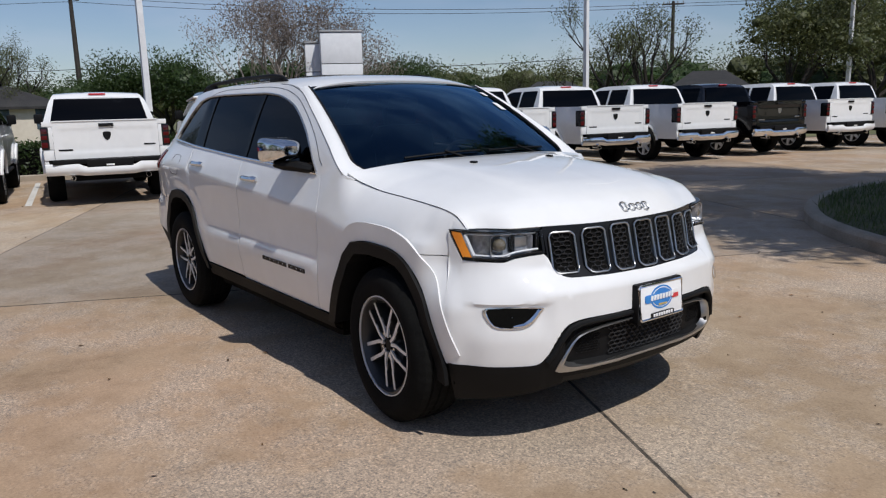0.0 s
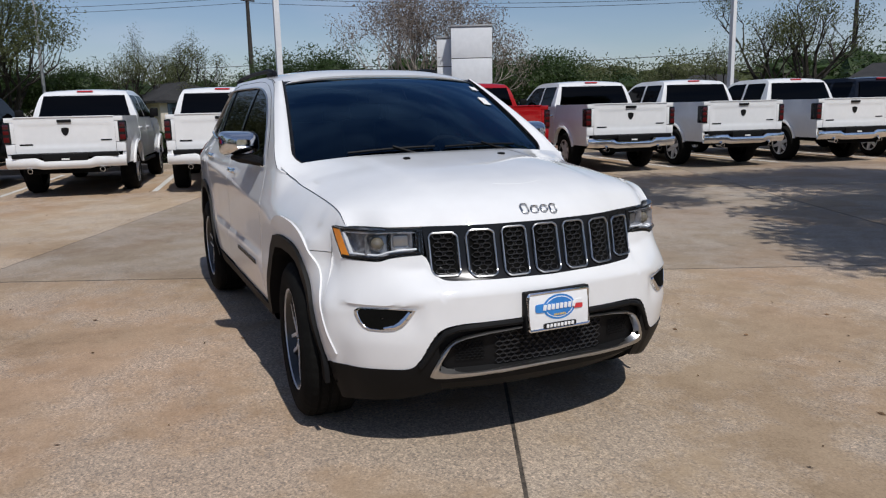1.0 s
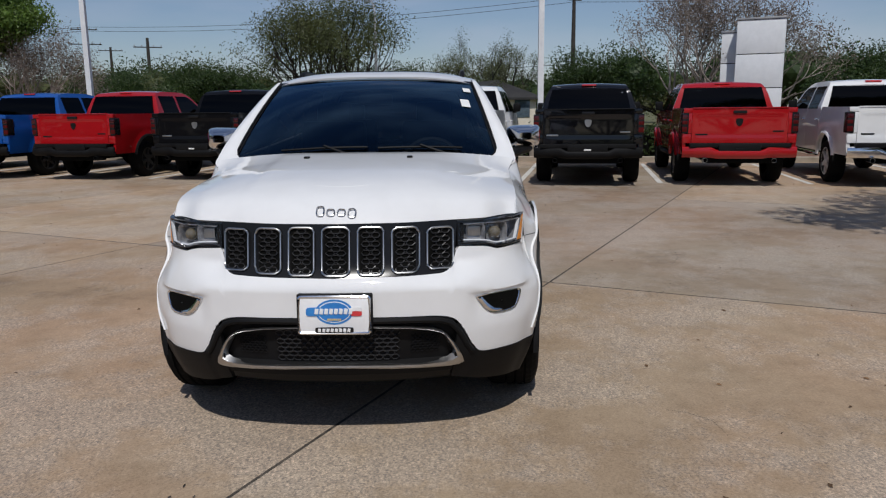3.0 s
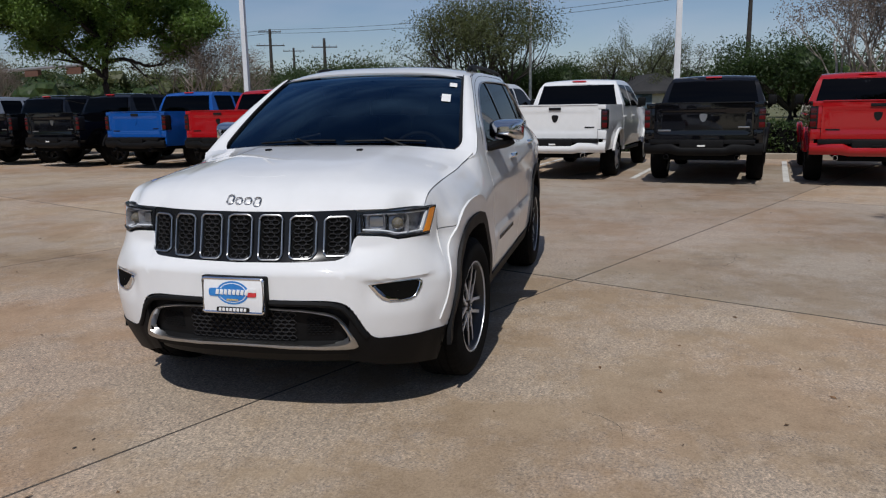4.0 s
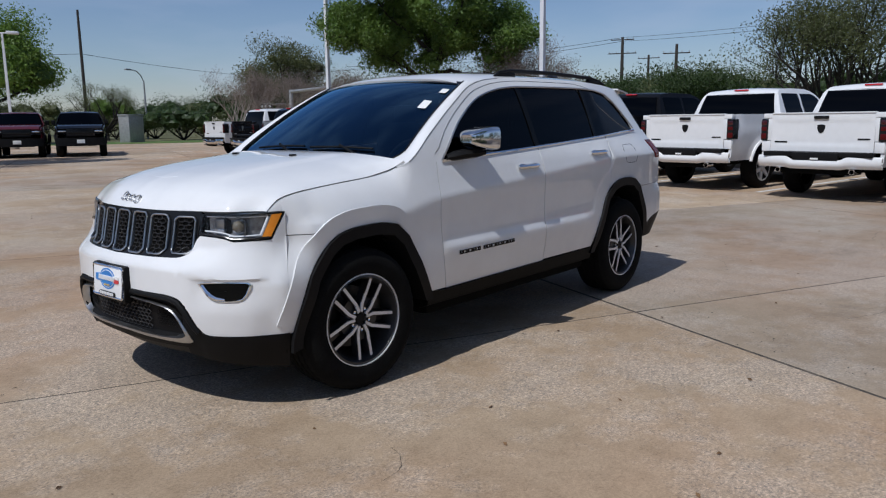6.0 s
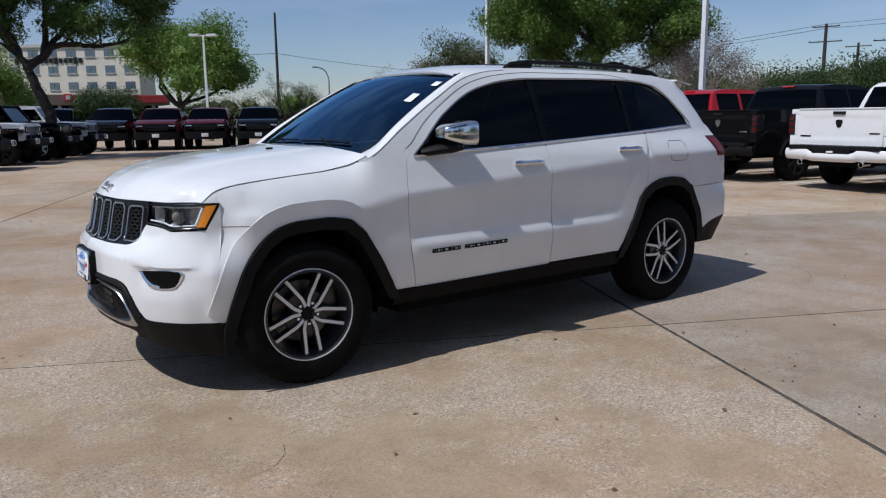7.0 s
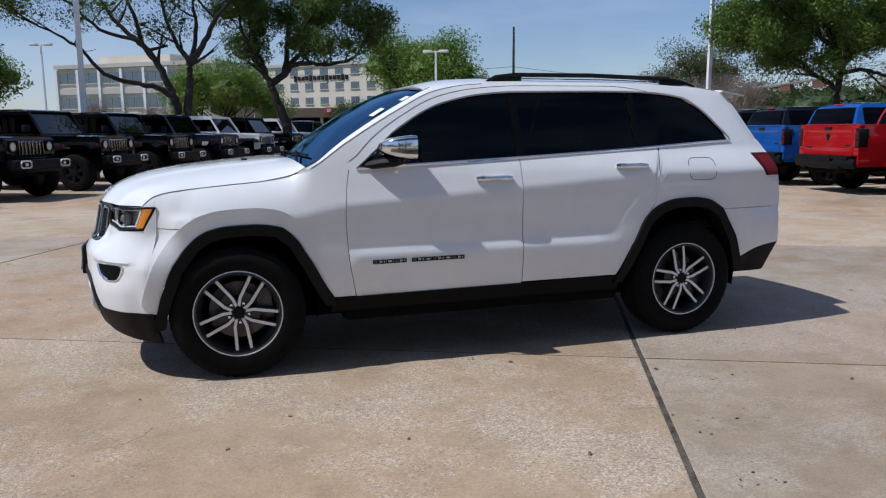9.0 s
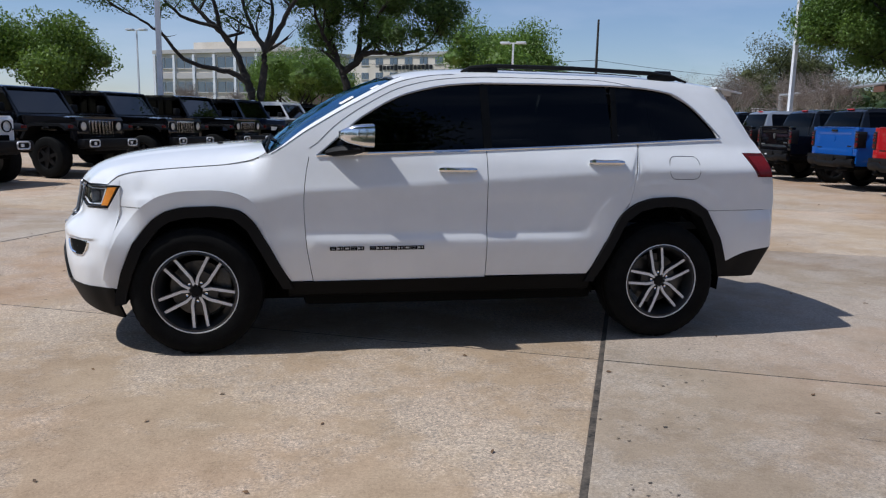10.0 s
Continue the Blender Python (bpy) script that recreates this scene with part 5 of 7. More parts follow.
    for x, y in ((-0.12, 0.37), (-0.12, -0.37), (-1.0, 0.37), (-1.0, -0.37)):
        bm = bmesh.new()
        box(bm, (0.50, 0.50, 0.16), (x + 0.2, y, 0.80), 0.06)
        box(bm, (0.15, 0.48, 0.62), (x - 0.10, y, 1.08), 0.06, Matrix.Rotation(radians(-14), 4, "Y"))
        box(bm, (0.09, 0.26, 0.16), (x - 0.20, y, 1.44), 0.04, Matrix.Rotation(radians(-8), 4, "Y"))
        W("seat", bm, TRIM, "black seat")
    bm = bmesh.new()
    box(bm, (0.03, 0.22, 0.07), (0.30, 0, 1.53), 0.012)
    W("rear_view_mirror", bm, TRIM)
    car.matrix_basis = pose(0, CAR_Y, 0)
    return car


build_estate()


# ---- parked pickups: x ahead, tail at x = 0 ----
pk_prof = curve((0.50, 0.95), (0.60, 0.99), (0.85, 1.012), (1.12, 1.022), (1.18, 1.012), (1.30, 0.995), (1.43, 0.985), (1.60, 0.925), (1.80, 0.855), (1.95, 0.765))
pk_arch = lambda x, c: 0.43 + 0.53 * math.sqrt(max(0, 1 - ((x - c) / 0.53) ** 2)) ** 0.8 if abs(x - c) < 0.53 else 0.0
pk_roof = curve((1.90, 1.40), (1.96, 1.62), (2.06, 1.86), (2.20, 1.935), (2.6, 1.965), (3.2, 1.96), (3.5, 1.915), (3.9, 1.66), (4.28, 1.40))


def pk_side(x, z):
    y = pk_prof(z) - 0.10 * max(0, (x - 4.9) / 0.9) ** 2 - 0.03 * max(0, 0.5 - x)
    for c in (1.30, 4.97):
        y += 0.025 * smooth01(1 - (math.hypot(x - c, z - 0.43) - 0.54) / 0.12) if z > 0.4 else 0
    return y


def simple_wheel(parent, at, out, r, w, rim, face):
    wheel = new("wheel")
    wheel.parent = parent
    wheel.matrix_basis = pose(*at, 0, 20, 0 if out > 0 else 180)
    h = w / 2
    bm = bmesh.new()
    lathe(bm, [(rim, h - 0.02), (rim + 0.01, h), ((rim + r) / 2, h + 0.01), (r - 0.03, h - 0.005), (r, h - 0.05), (r, -h + 0.05), (r - 0.03, -h), (rim, -h)], 32)
    part("tyre", bm, RUBBER, wheel)
    bm = bmesh.new()
    lathe(bm, [(rim + 0.005, h - 0.015), (rim - 0.015, h - 0.012), (rim - 0.03, h - 0.10), (0.0, h - 0.11)], 32)
    part("rim", bm, GUNMETAL, wheel)
    bm = bmesh.new()
    for k in range(6):
        t = Matrix.Rotation(radians(60 * k), 4, "Y")
        prism(bm, [(0.04, -0.045), (rim - 0.01, -0.030), (rim - 0.01, 0.030), (0.04, 0.045)], h - 0.05, h - 0.018, t)
    lathe(bm, [(rim + 0.004, h - 0.016), (rim + 0.004, h - 0.006), (rim - 0.016, h - 0.008)], 32)
    lathe(bm, [(0.0, h - 0.008), (0.07, h - 0.010), (0.075, h - 0.04)], 16)
    part("spokes", bm, face, wheel)


def build_pickup(colour, trim, label, wheel_face):
    """trim: chrome, body or black bumpers."""
    body_mat = PAINTS[colour]
    edge = {"chrome": CHROME, "body": body_mat, "black": PLASTIC}[trim]
    t = thing("pickup_truck", label, "pickup", "parked pickup trucks")
    W = lambda name, bm, mat, lab="", p=None: part(name, bm, mat, p or t, lab)
    bm = bmesh.new()
    box(bm, (5.2, 1.25, 0.5), (2.95, 0, 0.72), 0.04)
    box(bm, (1.6, 1.8, 0.35), (3.15, 0, 0.78), 0.04)
    box(bm, (0.5, 1.8, 0.3), (0.45, 0, 0.78), 0.04)
    box(bm, (0.3, 1.2, 0.12), (0.15, 0, 0.50), 0.02)
    W("chassis", bm, DARK)
    for sg in (1, -1):
        M = lambda f: mirrored(f, sg)

        def panel(x0, x1, hi):
            def f(x, v):
                lo = max(0.58, pk_arch(x, 1.30), pk_arch(x, 4.97))
                z = lo + (hi(x) - lo) * v
                return x, pk_side(x, z), z
            return f
        bm = bmesh.new()
        patch(bm, M(panel(0.10, 1.84, lambda x: 1.445)), span(0.10, 1.84, 34), span(0, 1, 12), 0.06)
        W("bed_side", bm, body_mat)
        for c in (1.30, 4.97):
            bm = bmesh.new()
            tube(bm, [(c + 0.53 * math.cos(radians(a)), sg * (pk_side(c + 0.53 * math.cos(radians(a)), max(0.6, pk_arch(c + 0.53 * math.cos(radians(a)), c))) + 0.008),
                       max(0.52, pk_arch(c + 0.529 * math.cos(radians(a)), c))) for a in range(4, 177, 8)], 0.030, 6)
            W("arch_lip", bm, body_mat if trim != "black" else PLASTIC)
        for x0, x1, nm in ((1.875, 2.88, "rear_door"), (2.89, 3.98, "front_door")):
            bm = bmesh.new()
            patch(bm, M(panel(x0, x1, lambda x: 1.40)), span(x0, x1, 18), span(0, 1, 12), 0.03)
            d = W(nm, bm, body_mat)
            bm = bmesh.new()
            hx = x0 + 0.14
            tube(bm, [(hx - 0.09, sg * (pk_side(hx, 1.20) + 0.01), 1.20), (hx, sg * (pk_side(hx, 1.20) + 0.04), 1.20), (hx + 0.09, sg * (pk_side(hx, 1.20) + 0.01), 1.20)], 0.016, 6)
            W("door_handle", bm, edge, "", d)
        bm = bmesh.new()
        patch(bm, M(panel(3.99, 5.72, curve((3.99, 1.39), (4.6, 1.37), (5.4, 1.30), (5.72, 1.22)))), span(3.99, 5.72, 34), span(0, 1, 12), 0.04)
        W("front_wing", bm, body_mat)
        bm = bmesh.new()
        patch(bm, M(lambda x, v: (x, pk_side(x, 1.40 + (pk_roof(x) - 1.40) * v), 1.40 + (pk_roof(x) - 1.40) * v)), span(1.905, 4.27, 44), span(0, 1, 10), 0.03)
        W("cab_side", bm, body_mat)
        for x0, x1 in ((2.14, 2.84), (2.93, 4.02)):
            hi = lambda x: min(pk_roof(x) - 0.075, 1.86)
            bm = bmesh.new()
            patch(bm, M(lambda x, v: (x, pk_side(x, 1.41 + (hi(x) - 1.41) * v) + 0.004, 1.41 + (hi(x) - 1.41) * v)), span(x0, x1, 14), span(0, 1, 6), 0.004)
            W("side_window", bm, CABGLASS, "dark side window")
        bm = bmesh.new()
        box(bm, (1.9, 0.10, 0.06), (3.0, sg * 0.97, 0.50), 0.02)
        W("side_step", bm, edge if trim == "chrome" else PLASTIC)
        bm = bmesh.new()
        box(bm, (0.11, 0.17, 0.20), (3.78, sg * 1.09, 1.50), 0.035)
        box(bm, (0.06, 0.16, 0.05), (3.80, sg * 1.00, 1.40), 0.015)
        W("door_mirror", bm, PLASTIC)
        bm = bmesh.new()
        box(bm, (0.11, 0.155, 0.175), (0.135, sg * 0.918, 0.890), 0.012)
        W("lower_corner_panel", bm, body_mat)
        bm = bmesh.new()
        box(bm, (0.11, 0.155, 0.085), (0.135, sg * 0.910, 1.403), 0.012)
        W("upper_corner_panel", bm, body_mat)
        bm = bmesh.new()
        box(bm, (0.20, 0.062, 0.372), (0.178, sg * 0.868, 1.170), 0.006)
        W("bed_post", bm, body_mat)
        bm = bmesh.new()
        box(bm, (0.22, 0.124, 0.372), (0.172, sg * 0.955, 1.170), 0.022)
        lamp = W("tail_lamp", bm, GLOSSBLACK, "black-edged dark red tail lamp")
        for lz, lh in ((1.285, 0.085), (1.185, 0.070), (1.060, 0.095)):
            bm = bmesh.new()
            box(bm, (0.16, 0.100, lh), (0.137, sg * 0.966, lz), 0.014)
            W("lamp_core", bm, DEEPRED if lz > 1.2 else SMOKE, "", lamp)
        bm = bmesh.new()
        lathe(bm, [(0.038, -0.10), (0.045, 0.0), (0.045, 0.12), (0.038, 0.12), (0.036, 0.0)], 16, Matrix.Translation((0.02, sg * 0.60, 0.50)) @ Matrix.Rotation(radians(90), 4, "Z"))
        W("exhaust_tip", bm, CHROME if trim != "black" else PLASTIC)
        bm = bmesh.new()
        box(bm, (0.12, 0.40, 0.15), (5.70, sg * 0.74, 1.10), 0.03)
        hl = W("headlamp", bm, GLOSSBLACK)
        bm = bmesh.new()
        box(bm, (0.03, 0.30, 0.06), (5.765, sg * 0.72, 1.115), 0.012)
        W("lamp_reflector", bm, CHROME, "", hl)
        for x in (1.30, 4.97):
            simple_wheel(t, (x, sg * 0.865, 0.41), sg, 0.41, 0.28, 0.262, wheel_face)
    # tail
    bm = bmesh.new()

    def gate(y, z):
        a = abs(y) / 0.84
        dish = 0.008 * smooth01((0.93 - a) / 0.06) * smooth01((z - 0.90) / 0.05) * smooth01((1.33 - z) / 0.05)
        return 0.075 + dish + 0.015 * (z - 0.8), y, z
    patch(bm, gate, span(-0.835, 0.835, 33), span(0.81, 1.44, 23), 0.05)
    tg = W("tailgate", bm, body_mat, "tailgate")
    bm = bmesh.new()
    box(bm, (0.10, 1.665, 0.022), (0.12, 0, 1.446), 0.008)
    W("tailgate_cap", bm, PLASTIC if colour in ("black", "grey") else body_mat, "", tg)
    bm = bmesh.new()
    box(bm, (0.03, 0.24, 0.055), (0.072, 0, 1.372), 0.012)
    W("tailgate_handle", bm, GLOSSBLACK, "", tg)
    bm = bmesh.new()
    shield = [(-0.075, 0.07), (-0.03, 0.085), (0.03, 0.085), (0.075, 0.07), (0.075, 0.01), (0.045, -0.06), (0, -0.09), (-0.045, -0.06), (-0.075, 0.01)]
    prism(bm, [(a * 0.84, b * 0.84) for a, b in shield], 0.0, 0.025, Matrix.Translation((0.105, 0, 1.185)) @ Matrix.Rotation(radians(90), 4, "Z"))
    W("emblem", bm, body_mat if colour == "blue" else GLOSSBLACK if colour in ("red", "white") else SATIN, "plain shield emblem", tg)
    bm = bmesh.new()
    box(bm, (0.015, 0.22, 0.028), (0.085, 0.66, 0.965), 0.004)
    W("badge_bar", bm, GLOSSBLACK if colour not in ("black", "grey") else SATIN, "", tg)
    bm = bmesh.new()
    box(bm, (0.015, 0.19, 0.024), (0.085, -0.68, 1.02), 0.004)
    W("badge_bar", bm, GLOSSBLACK if colour not in ("black", "grey") else SATIN, "", tg)
    bm = bmesh.new()
    dip = lambda y: 0.055 * smooth01((0.50 - abs(y)) / 0.10)
    patch(bm, lambda y, v: (-0.10 + 0.10 * (abs(y) / 1.0) ** 4 + (0.05, 0.012, -0.012, -0.016, 0.0, 0.03)[v], y, (0.545, 0.575, 0.625, 0.68, 0.725, 0.742)[v] - dip(y) * (0.35, 0.4, 0.6, 0.8, 1.0, 1.0)[v]), span(-1.0, 1.0, 41), [0, 1, 2, 3, 4, 5], 0.10)
    rb = W("rear_bumper", bm, edge, "rear step bumper")
    bm = bmesh.new()
    box(bm, (0.10, 0.74, 0.135), (-0.058, 0, 0.735), 0.02)
    W("plate_recess", bm, PLASTIC, "", rb)
    bm = bmesh.new()
    box(bm, (0.15, 1.76, 0.075), (-0.005, 0, 0.768), 0.012)
    W("bumper_step", bm, PLASTIC, "", rb)
    bm = bmesh.new()
    box(bm, (0.012, 0.13, 0.03), (-0.112, 0, 0.70), 0.004)
    W("plate_bar", bm, PAPER if colour in ("white", "grey", "black") else PLASTIC, "", rb)
    # cab roof and glass
    bm = bmesh.new()
    patch(bm, lambda x, w: (x, w * pk_side(x, pk_roof(x)), pk_roof(x) + 0.03 * (1 - w * w)), span(2.05, 3.56, 16), span(-1, 1, 15), 0.03)
    W("roof", bm, body_mat)
    bm = bmesh.new()
    patch(bm, lambda w, x: (x - 0.02 * (1 - w * w), w * pk_side(x, pk_roof(x)), pk_roof(x)), span(-1, 1, 15), span(1.905, 2.07, 5), 0.01)
    W("cab_back", bm, body_mat)
    bm = bmesh.new()
    zz = lambda v: 1.44 + 0.42 * v
    xr = curve((1.40, 1.90), (1.62, 1.96), (1.86, 2.06))
    patch(bm, lambda w, v: (xr(zz(v)) - 0.03 - 0.02 * (1 - w * w), w * (0.86 - 0.10 * v), zz(v)), span(-1, 1, 15), span(0, 1, 5), 0.01)
    W("rear_window", bm, CABGLASS, "dark rear window")
    bm = bmesh.new()
    box(bm, (0.05, 0.30, 0.030), (2.115, 0, 1.945), 0.008)
    W("high_brake_lamp", bm, BRAKELENS, "red high brake lamp")
    bm = bmesh.new()
    patch(bm, lambda w, v: (3.56 + 0.70 * (1 - v) + 0.10 * (1 - w * w), w * (0.91 - 0.17 * v), 1.42 + 0.485 * v), span(-1, 1, 17), span(0, 1, 7), 0.01)
    W("windscreen", bm, CABGLASS)
    # bonnet and face
    bm = bmesh.new()
    patch(bm, lambda x, w: (x + 0.10 * (1 - w * w) * (x - 4.2) / 1.5, w * (0.93 - 0.10 * max(0, x - 4.9)), curve((4.2, 1.42), (5.0, 1.40), (5.5, 1.33), (5.72, 1.22))(x) + 0.02 * (1 - w ** 4)), span(4.2, 5.72, 16), span(-1, 1, 15), 0.03)
    W("bonnet", bm, body_mat)
    bm = bmesh.new()
    box(bm, (0.10, 1.10, 0.36), (5.74, 0, 1.06), 0.05)
    g = W("grille", bm, GLOSSBLACK)
    bm = bmesh.new()
    for z in (0.95, 1.06, 1.17):
        box(bm, (0.02, 1.0, 0.022), (5.795, 0, z), 0.006)
    W("grille_bars", bm, edge if trim != "black" else PLASTIC, "", g)
    bm = bmesh.new()
    patch(bm, lambda y, v: (5.90 - 0.16 * (abs(y) / 1.0) ** 3, y, (0.50, 0.52, 0.70, 0.82, 0.84)[v]), span(-0.99, 0.99, 25), [0, 1, 2, 3, 4], 0.12)
    fb = W("front_bumper", bm, edge)
    bm = bmesh.new()
    box(bm, (0.02, 0.31, 0.16), (5.905, 0, 0.68), 0.004)
    W("plate", bm, PAPER, "", fb)
    return t


MID = Vector((3.0, 0, 0.85))
PICK = {
    ("white", "body"): build_pickup("white", "body", "white crew-cab pickup with white bumper parked in a bay", MACHINED),
    ("white", "chrome"): build_pickup("white", "chrome", "white crew-cab pickup with chrome bumper parked in a bay", MACHINED),
    ("black", "black"): build_pickup("black", "black", "black crew-cab pickup with dark bumper parked in a bay", GUNMETAL),
    ("black", "chrome"): build_pickup("black", "chrome", "black crew-cab pickup with chrome bumper parked in a bay", MACHINED),
    ("red", "body"): build_pickup("red", "body", "bright red crew-cab pickup parked in a bay", GUNMETAL),
    ("red", "black"): build_pickup("red", "black", "red crew-cab pickup with black bumper parked in a bay", GUNMETAL),
    ("grey", "black"): build_pickup("grey", "black", "dark granite-grey off-road pickup parked in a bay", GUNMETAL),
    ("blue", "black"): build_pickup("blue", "black", "bright blue crew-cab pickup with black bumper in a bay", GUNMETAL),
    ("silver", "chrome"): build_pickup("silver", "chrome", "silver-grey crew-cab pickup parked in a bay", GUNMETAL),
    ("maroon", "black"): build_pickup("maroon", "black", "dark maroon crew-cab pickup parked nose outwards", GUNMETAL),
}
placed = set()


def park(kind, at, heading):
    m = pose(at.x, at.y, 0, 0, 0, heading)
    if kind in placed:
        return copy_thing(PICK[kind], m)
    placed.add(kind)
    PICK[kind].matrix_basis = m
    return PICK[kind]


HEAD = math.degrees(math.atan2(ROW_B.y, ROW_B.x))
# bay number, kind, how far the tail stands out of the bay
BAYS = [(-9, "white", "chrome", 0.75), (-8, "black", "chrome", 0.7), (-7, "silver", "chrome", 0.8), (-6, "black", "black", 0.6), (-5, "black", "black", 0.7),
        (-4, "blue", "black", 0.55), (-3, "red", "black", 0.6), (-2, "grey", "black", 0.45), (-1, "white", "body", 0.45), (0, "white", "body", 0.75),
        (1, "black", "black", 0.95), (2, "red", "body", 0.70), (3, "white", "chrome", 0.75), (4, "white", "chrome", 0.70), (5, "white", "chrome", 0.75),
        (6, "black", "chrome", 0.7), (7, "white", "body", 0.7), (8, "white", "body", 0.8)]
for k, c, tr, outby in BAYS:
    c0 = ROW_O + ROW_A * (BAY * (k + 0.5 + random.uniform(-0.03, 0.03))) - ROW_B * outby
    park((c, tr), c0, HEAD + random.uniform(-0.8, 0.8))
# second row, noses towards the yard
FAR_HEAD = math.degrees(math.atan2(Q.y, Q.x))
for x, y, c, tr in ((-4.9, -32.6, "black", "black"), (-6.9, -31.7, "maroon", "black"), (-8.95, -31.0, "maroon", "black"), (-11.0, -29.6, "black", "black"), (-2.5, -33.8, "black", "chrome")):
    park((c, tr), Vector((x, y, 0)) - Q * 5.6, FAR_HEAD)


# ---- off-road wagons: nose at x = 0, looking along +x ----
def build_wagon(colour, label):
    mat = PAINTS[colour]
    t = thing("off_road_wagon", label, "suv", "row of off-road wagons")
    W = lambda name, bm, m, lab="", p=None: part(name, bm, m, p or t, lab)
    bm = bmesh.new()
    box(bm, (4.1, 1.10, 0.42), (-2.3, 0, 0.68), 0.03)
    W("chassis", bm, DARK)
    bm = bmesh.new()
    box(bm, (2.75, 1.62, 0.60), (-2.98, 0, 0.98), 0.05)
    W("body_tub", bm, mat)
    bm = bmesh.new()
    patch(bm, lambda x, w: (x + 0.03 * (1 - w * w), w * (0.78 + 0.08 * min(1, (-x - 0.35) / 1.2)) * 0.86, 1.235 - 0.035 * max(0, 1 - (-x - 0.32) / 1.0) ** 2 + 0.035 * (1 - abs(w) ** 3)), span(-1.62, -0.32, 14), span(-1, 1, 15), 0.20)
    W("bonnet", bm, mat)
    bm = bmesh.new()
    prism(bm, [(-0.33, 0.72), (-0.27, 0.76), (-0.27, 1.16), (-0.33, 1.225), (-0.45, 1.225), (-0.45, 0.72)], -0.66, 0.66)
    g = W("grille", bm, mat, "seven-slot grille panel")
    for k in range(7):
        bm = bmesh.new()
        pts = rounded((k - 3) * 0.098, 0.985, 0.070, 0.325, 0.02, 3)
        prism(bm, pts, 0.262, 0.275, Matrix.Translation((-0.545, 0, 0)) @ Matrix.Rotation(radians(-90), 4, "Z"))
        W("grille_slot", bm, DARK, "", g)
        bm = bmesh.new()
        tube(bm, [(-0.260, a, b) for a, b in pts], 0.011, 5, closed=True)
        W("slot_rim", bm, CHROME if colour != "white" else mat, "", g)
    for sg in (1, -1):
        bm = bmesh.new()
        fl = [(-0.25, 0.98), (-0.30, 1.04), (-0.42, 1.09), (-1.12, 1.09), (-1.26, 1.04), (-1.42, 0.78), (-1.36, 0.76), (-1.22, 0.98), (-1.10, 1.035), (-0.45, 1.035), (-0.34, 0.99), (-0.30, 0.95)]
        prism(bm, fl, sg * 0.62, sg * 0.96)
        W("front_flare", bm, PLASTIC, "black wing flare")
        bm = bmesh.new()
        prism(bm, [(x - 2.95, z) for x, z in fl], sg * 0.76, sg * 0.95)
        W("rear_flare", bm, PLASTIC)
        bm = bmesh.new()
        m = Matrix.Translation((-0.27, sg * 0.50, 1.04)) @ Matrix.Rotation(radians(-90), 4, "Z")
        lathe(bm, [(0.105, 0.0), (0.105, 0.025), (0.090, 0.03), (0.086, 0.012)], 24, m)
        h = W("headlamp", bm, PLASTIC)
        bm = bmesh.new()
        lathe(bm, [(0.088, 0.010), (0.06, 0.022), (0.0, 0.03)], 24, m)
        W("lens", bm, BULB if colour != "white" else LENS, "", h)
        bm = bmesh.new()
        box(bm, (0.04, 0.10, 0.06), (-0.24, sg * 0.86, 1.035), 0.012)
        W("indicator", bm, SMOKE)
        bm = bmesh.new()
        tube(bm, [(0.045, sg * 0.55 + a, 0.71 + b) for a, b in rounded(0, 0, 0.27, 0.125, 0.045, 3)], 0.016, 5, closed=True)
        box(bm, (0.02, 0.07, 0.06), (0.04, sg * 0.53, 0.71), 0.01)
        W("fog_lamp_ring", bm, MACHINED)
        for x in (-0.80, -3.76):
            simple_wheel(t, (x, sg * 0.80, 0.415), sg, 0.415, 0.27, 0.235, GLOSSBLACK if colour != "grey" else MACHINED)
        # doors, side glass
        for x0, x1 in ((-2.62, -1.68), (-3.50, -2.64)):
            bm = bmesh.new()
            box(bm, (x1 - x0, 0.03, 0.62), ((x0 + x1) / 2, sg * 0.822, 0.98), 0.012)
            d = W("door", bm, mat)
            bm = bmesh.new()
            box(bm, (0.16, 0.03, 0.03), (x0 + 0.16, sg * 0.852, 1.13), 0.01)
            W("door_handle", bm, PLASTIC, "", d)
        for x0, x1, s in ((-2.60, -1.95, 0.10), (-3.46, -2.68, 0.0), (-4.30, -3.56, 0.0)):
            bm = bmesh.new()
            prism(bm, [(x0, 1.33), (x1 + 2.2 * s, 1.33), (x1, 1.72), (x0, 1.72)], sg * 0.748, sg * 0.772)
            W("side_window", bm, WAGGLASS)
        bm = bmesh.new()
        box(bm, (0.10, 0.20, 0.17), (-1.86, sg * 0.98, 1.40), 0.035)
        W("door_mirror", bm, PLASTIC)
        bm = bmesh.new()
        box(bm, (1.55, 0.10, 0.08), (-2.3, sg * 0.84, 0.56), 0.03)
        W("side_step", bm, PLASTIC)
    bm = bmesh.new()
    prism(bm, [(-1.66, 1.26), (-2.02, 1.80), (-2.15, 1.845), (-4.25, 1.83), (-4.38, 1.75), (-4.40, 1.26)], -0.745, 0.745)
    W("hard_top", bm, PAINTS["black"] if colour != "white" else mat, "hard top")
    bm = bmesh.new()
    patch(bm, lambda w, v: (-1.655 - 0.335 * v, w * (0.70 - 0.04 * v), 1.29 + 0.465 * v), span(-1, 1, 5), span(0, 1, 3), 0.008)
    W("windscreen", bm, WAGGLASS, "dark windscreen")
    bm = bmesh.new()
    tube(bm, [(-1.64 - 0.345 * v, w * (0.745 - 0.04 * v), 1.26 + 0.53 * v) for w, v in ((-1, 0), (-1, 1), (1, 1), (1, 0))], 0.035, 6)
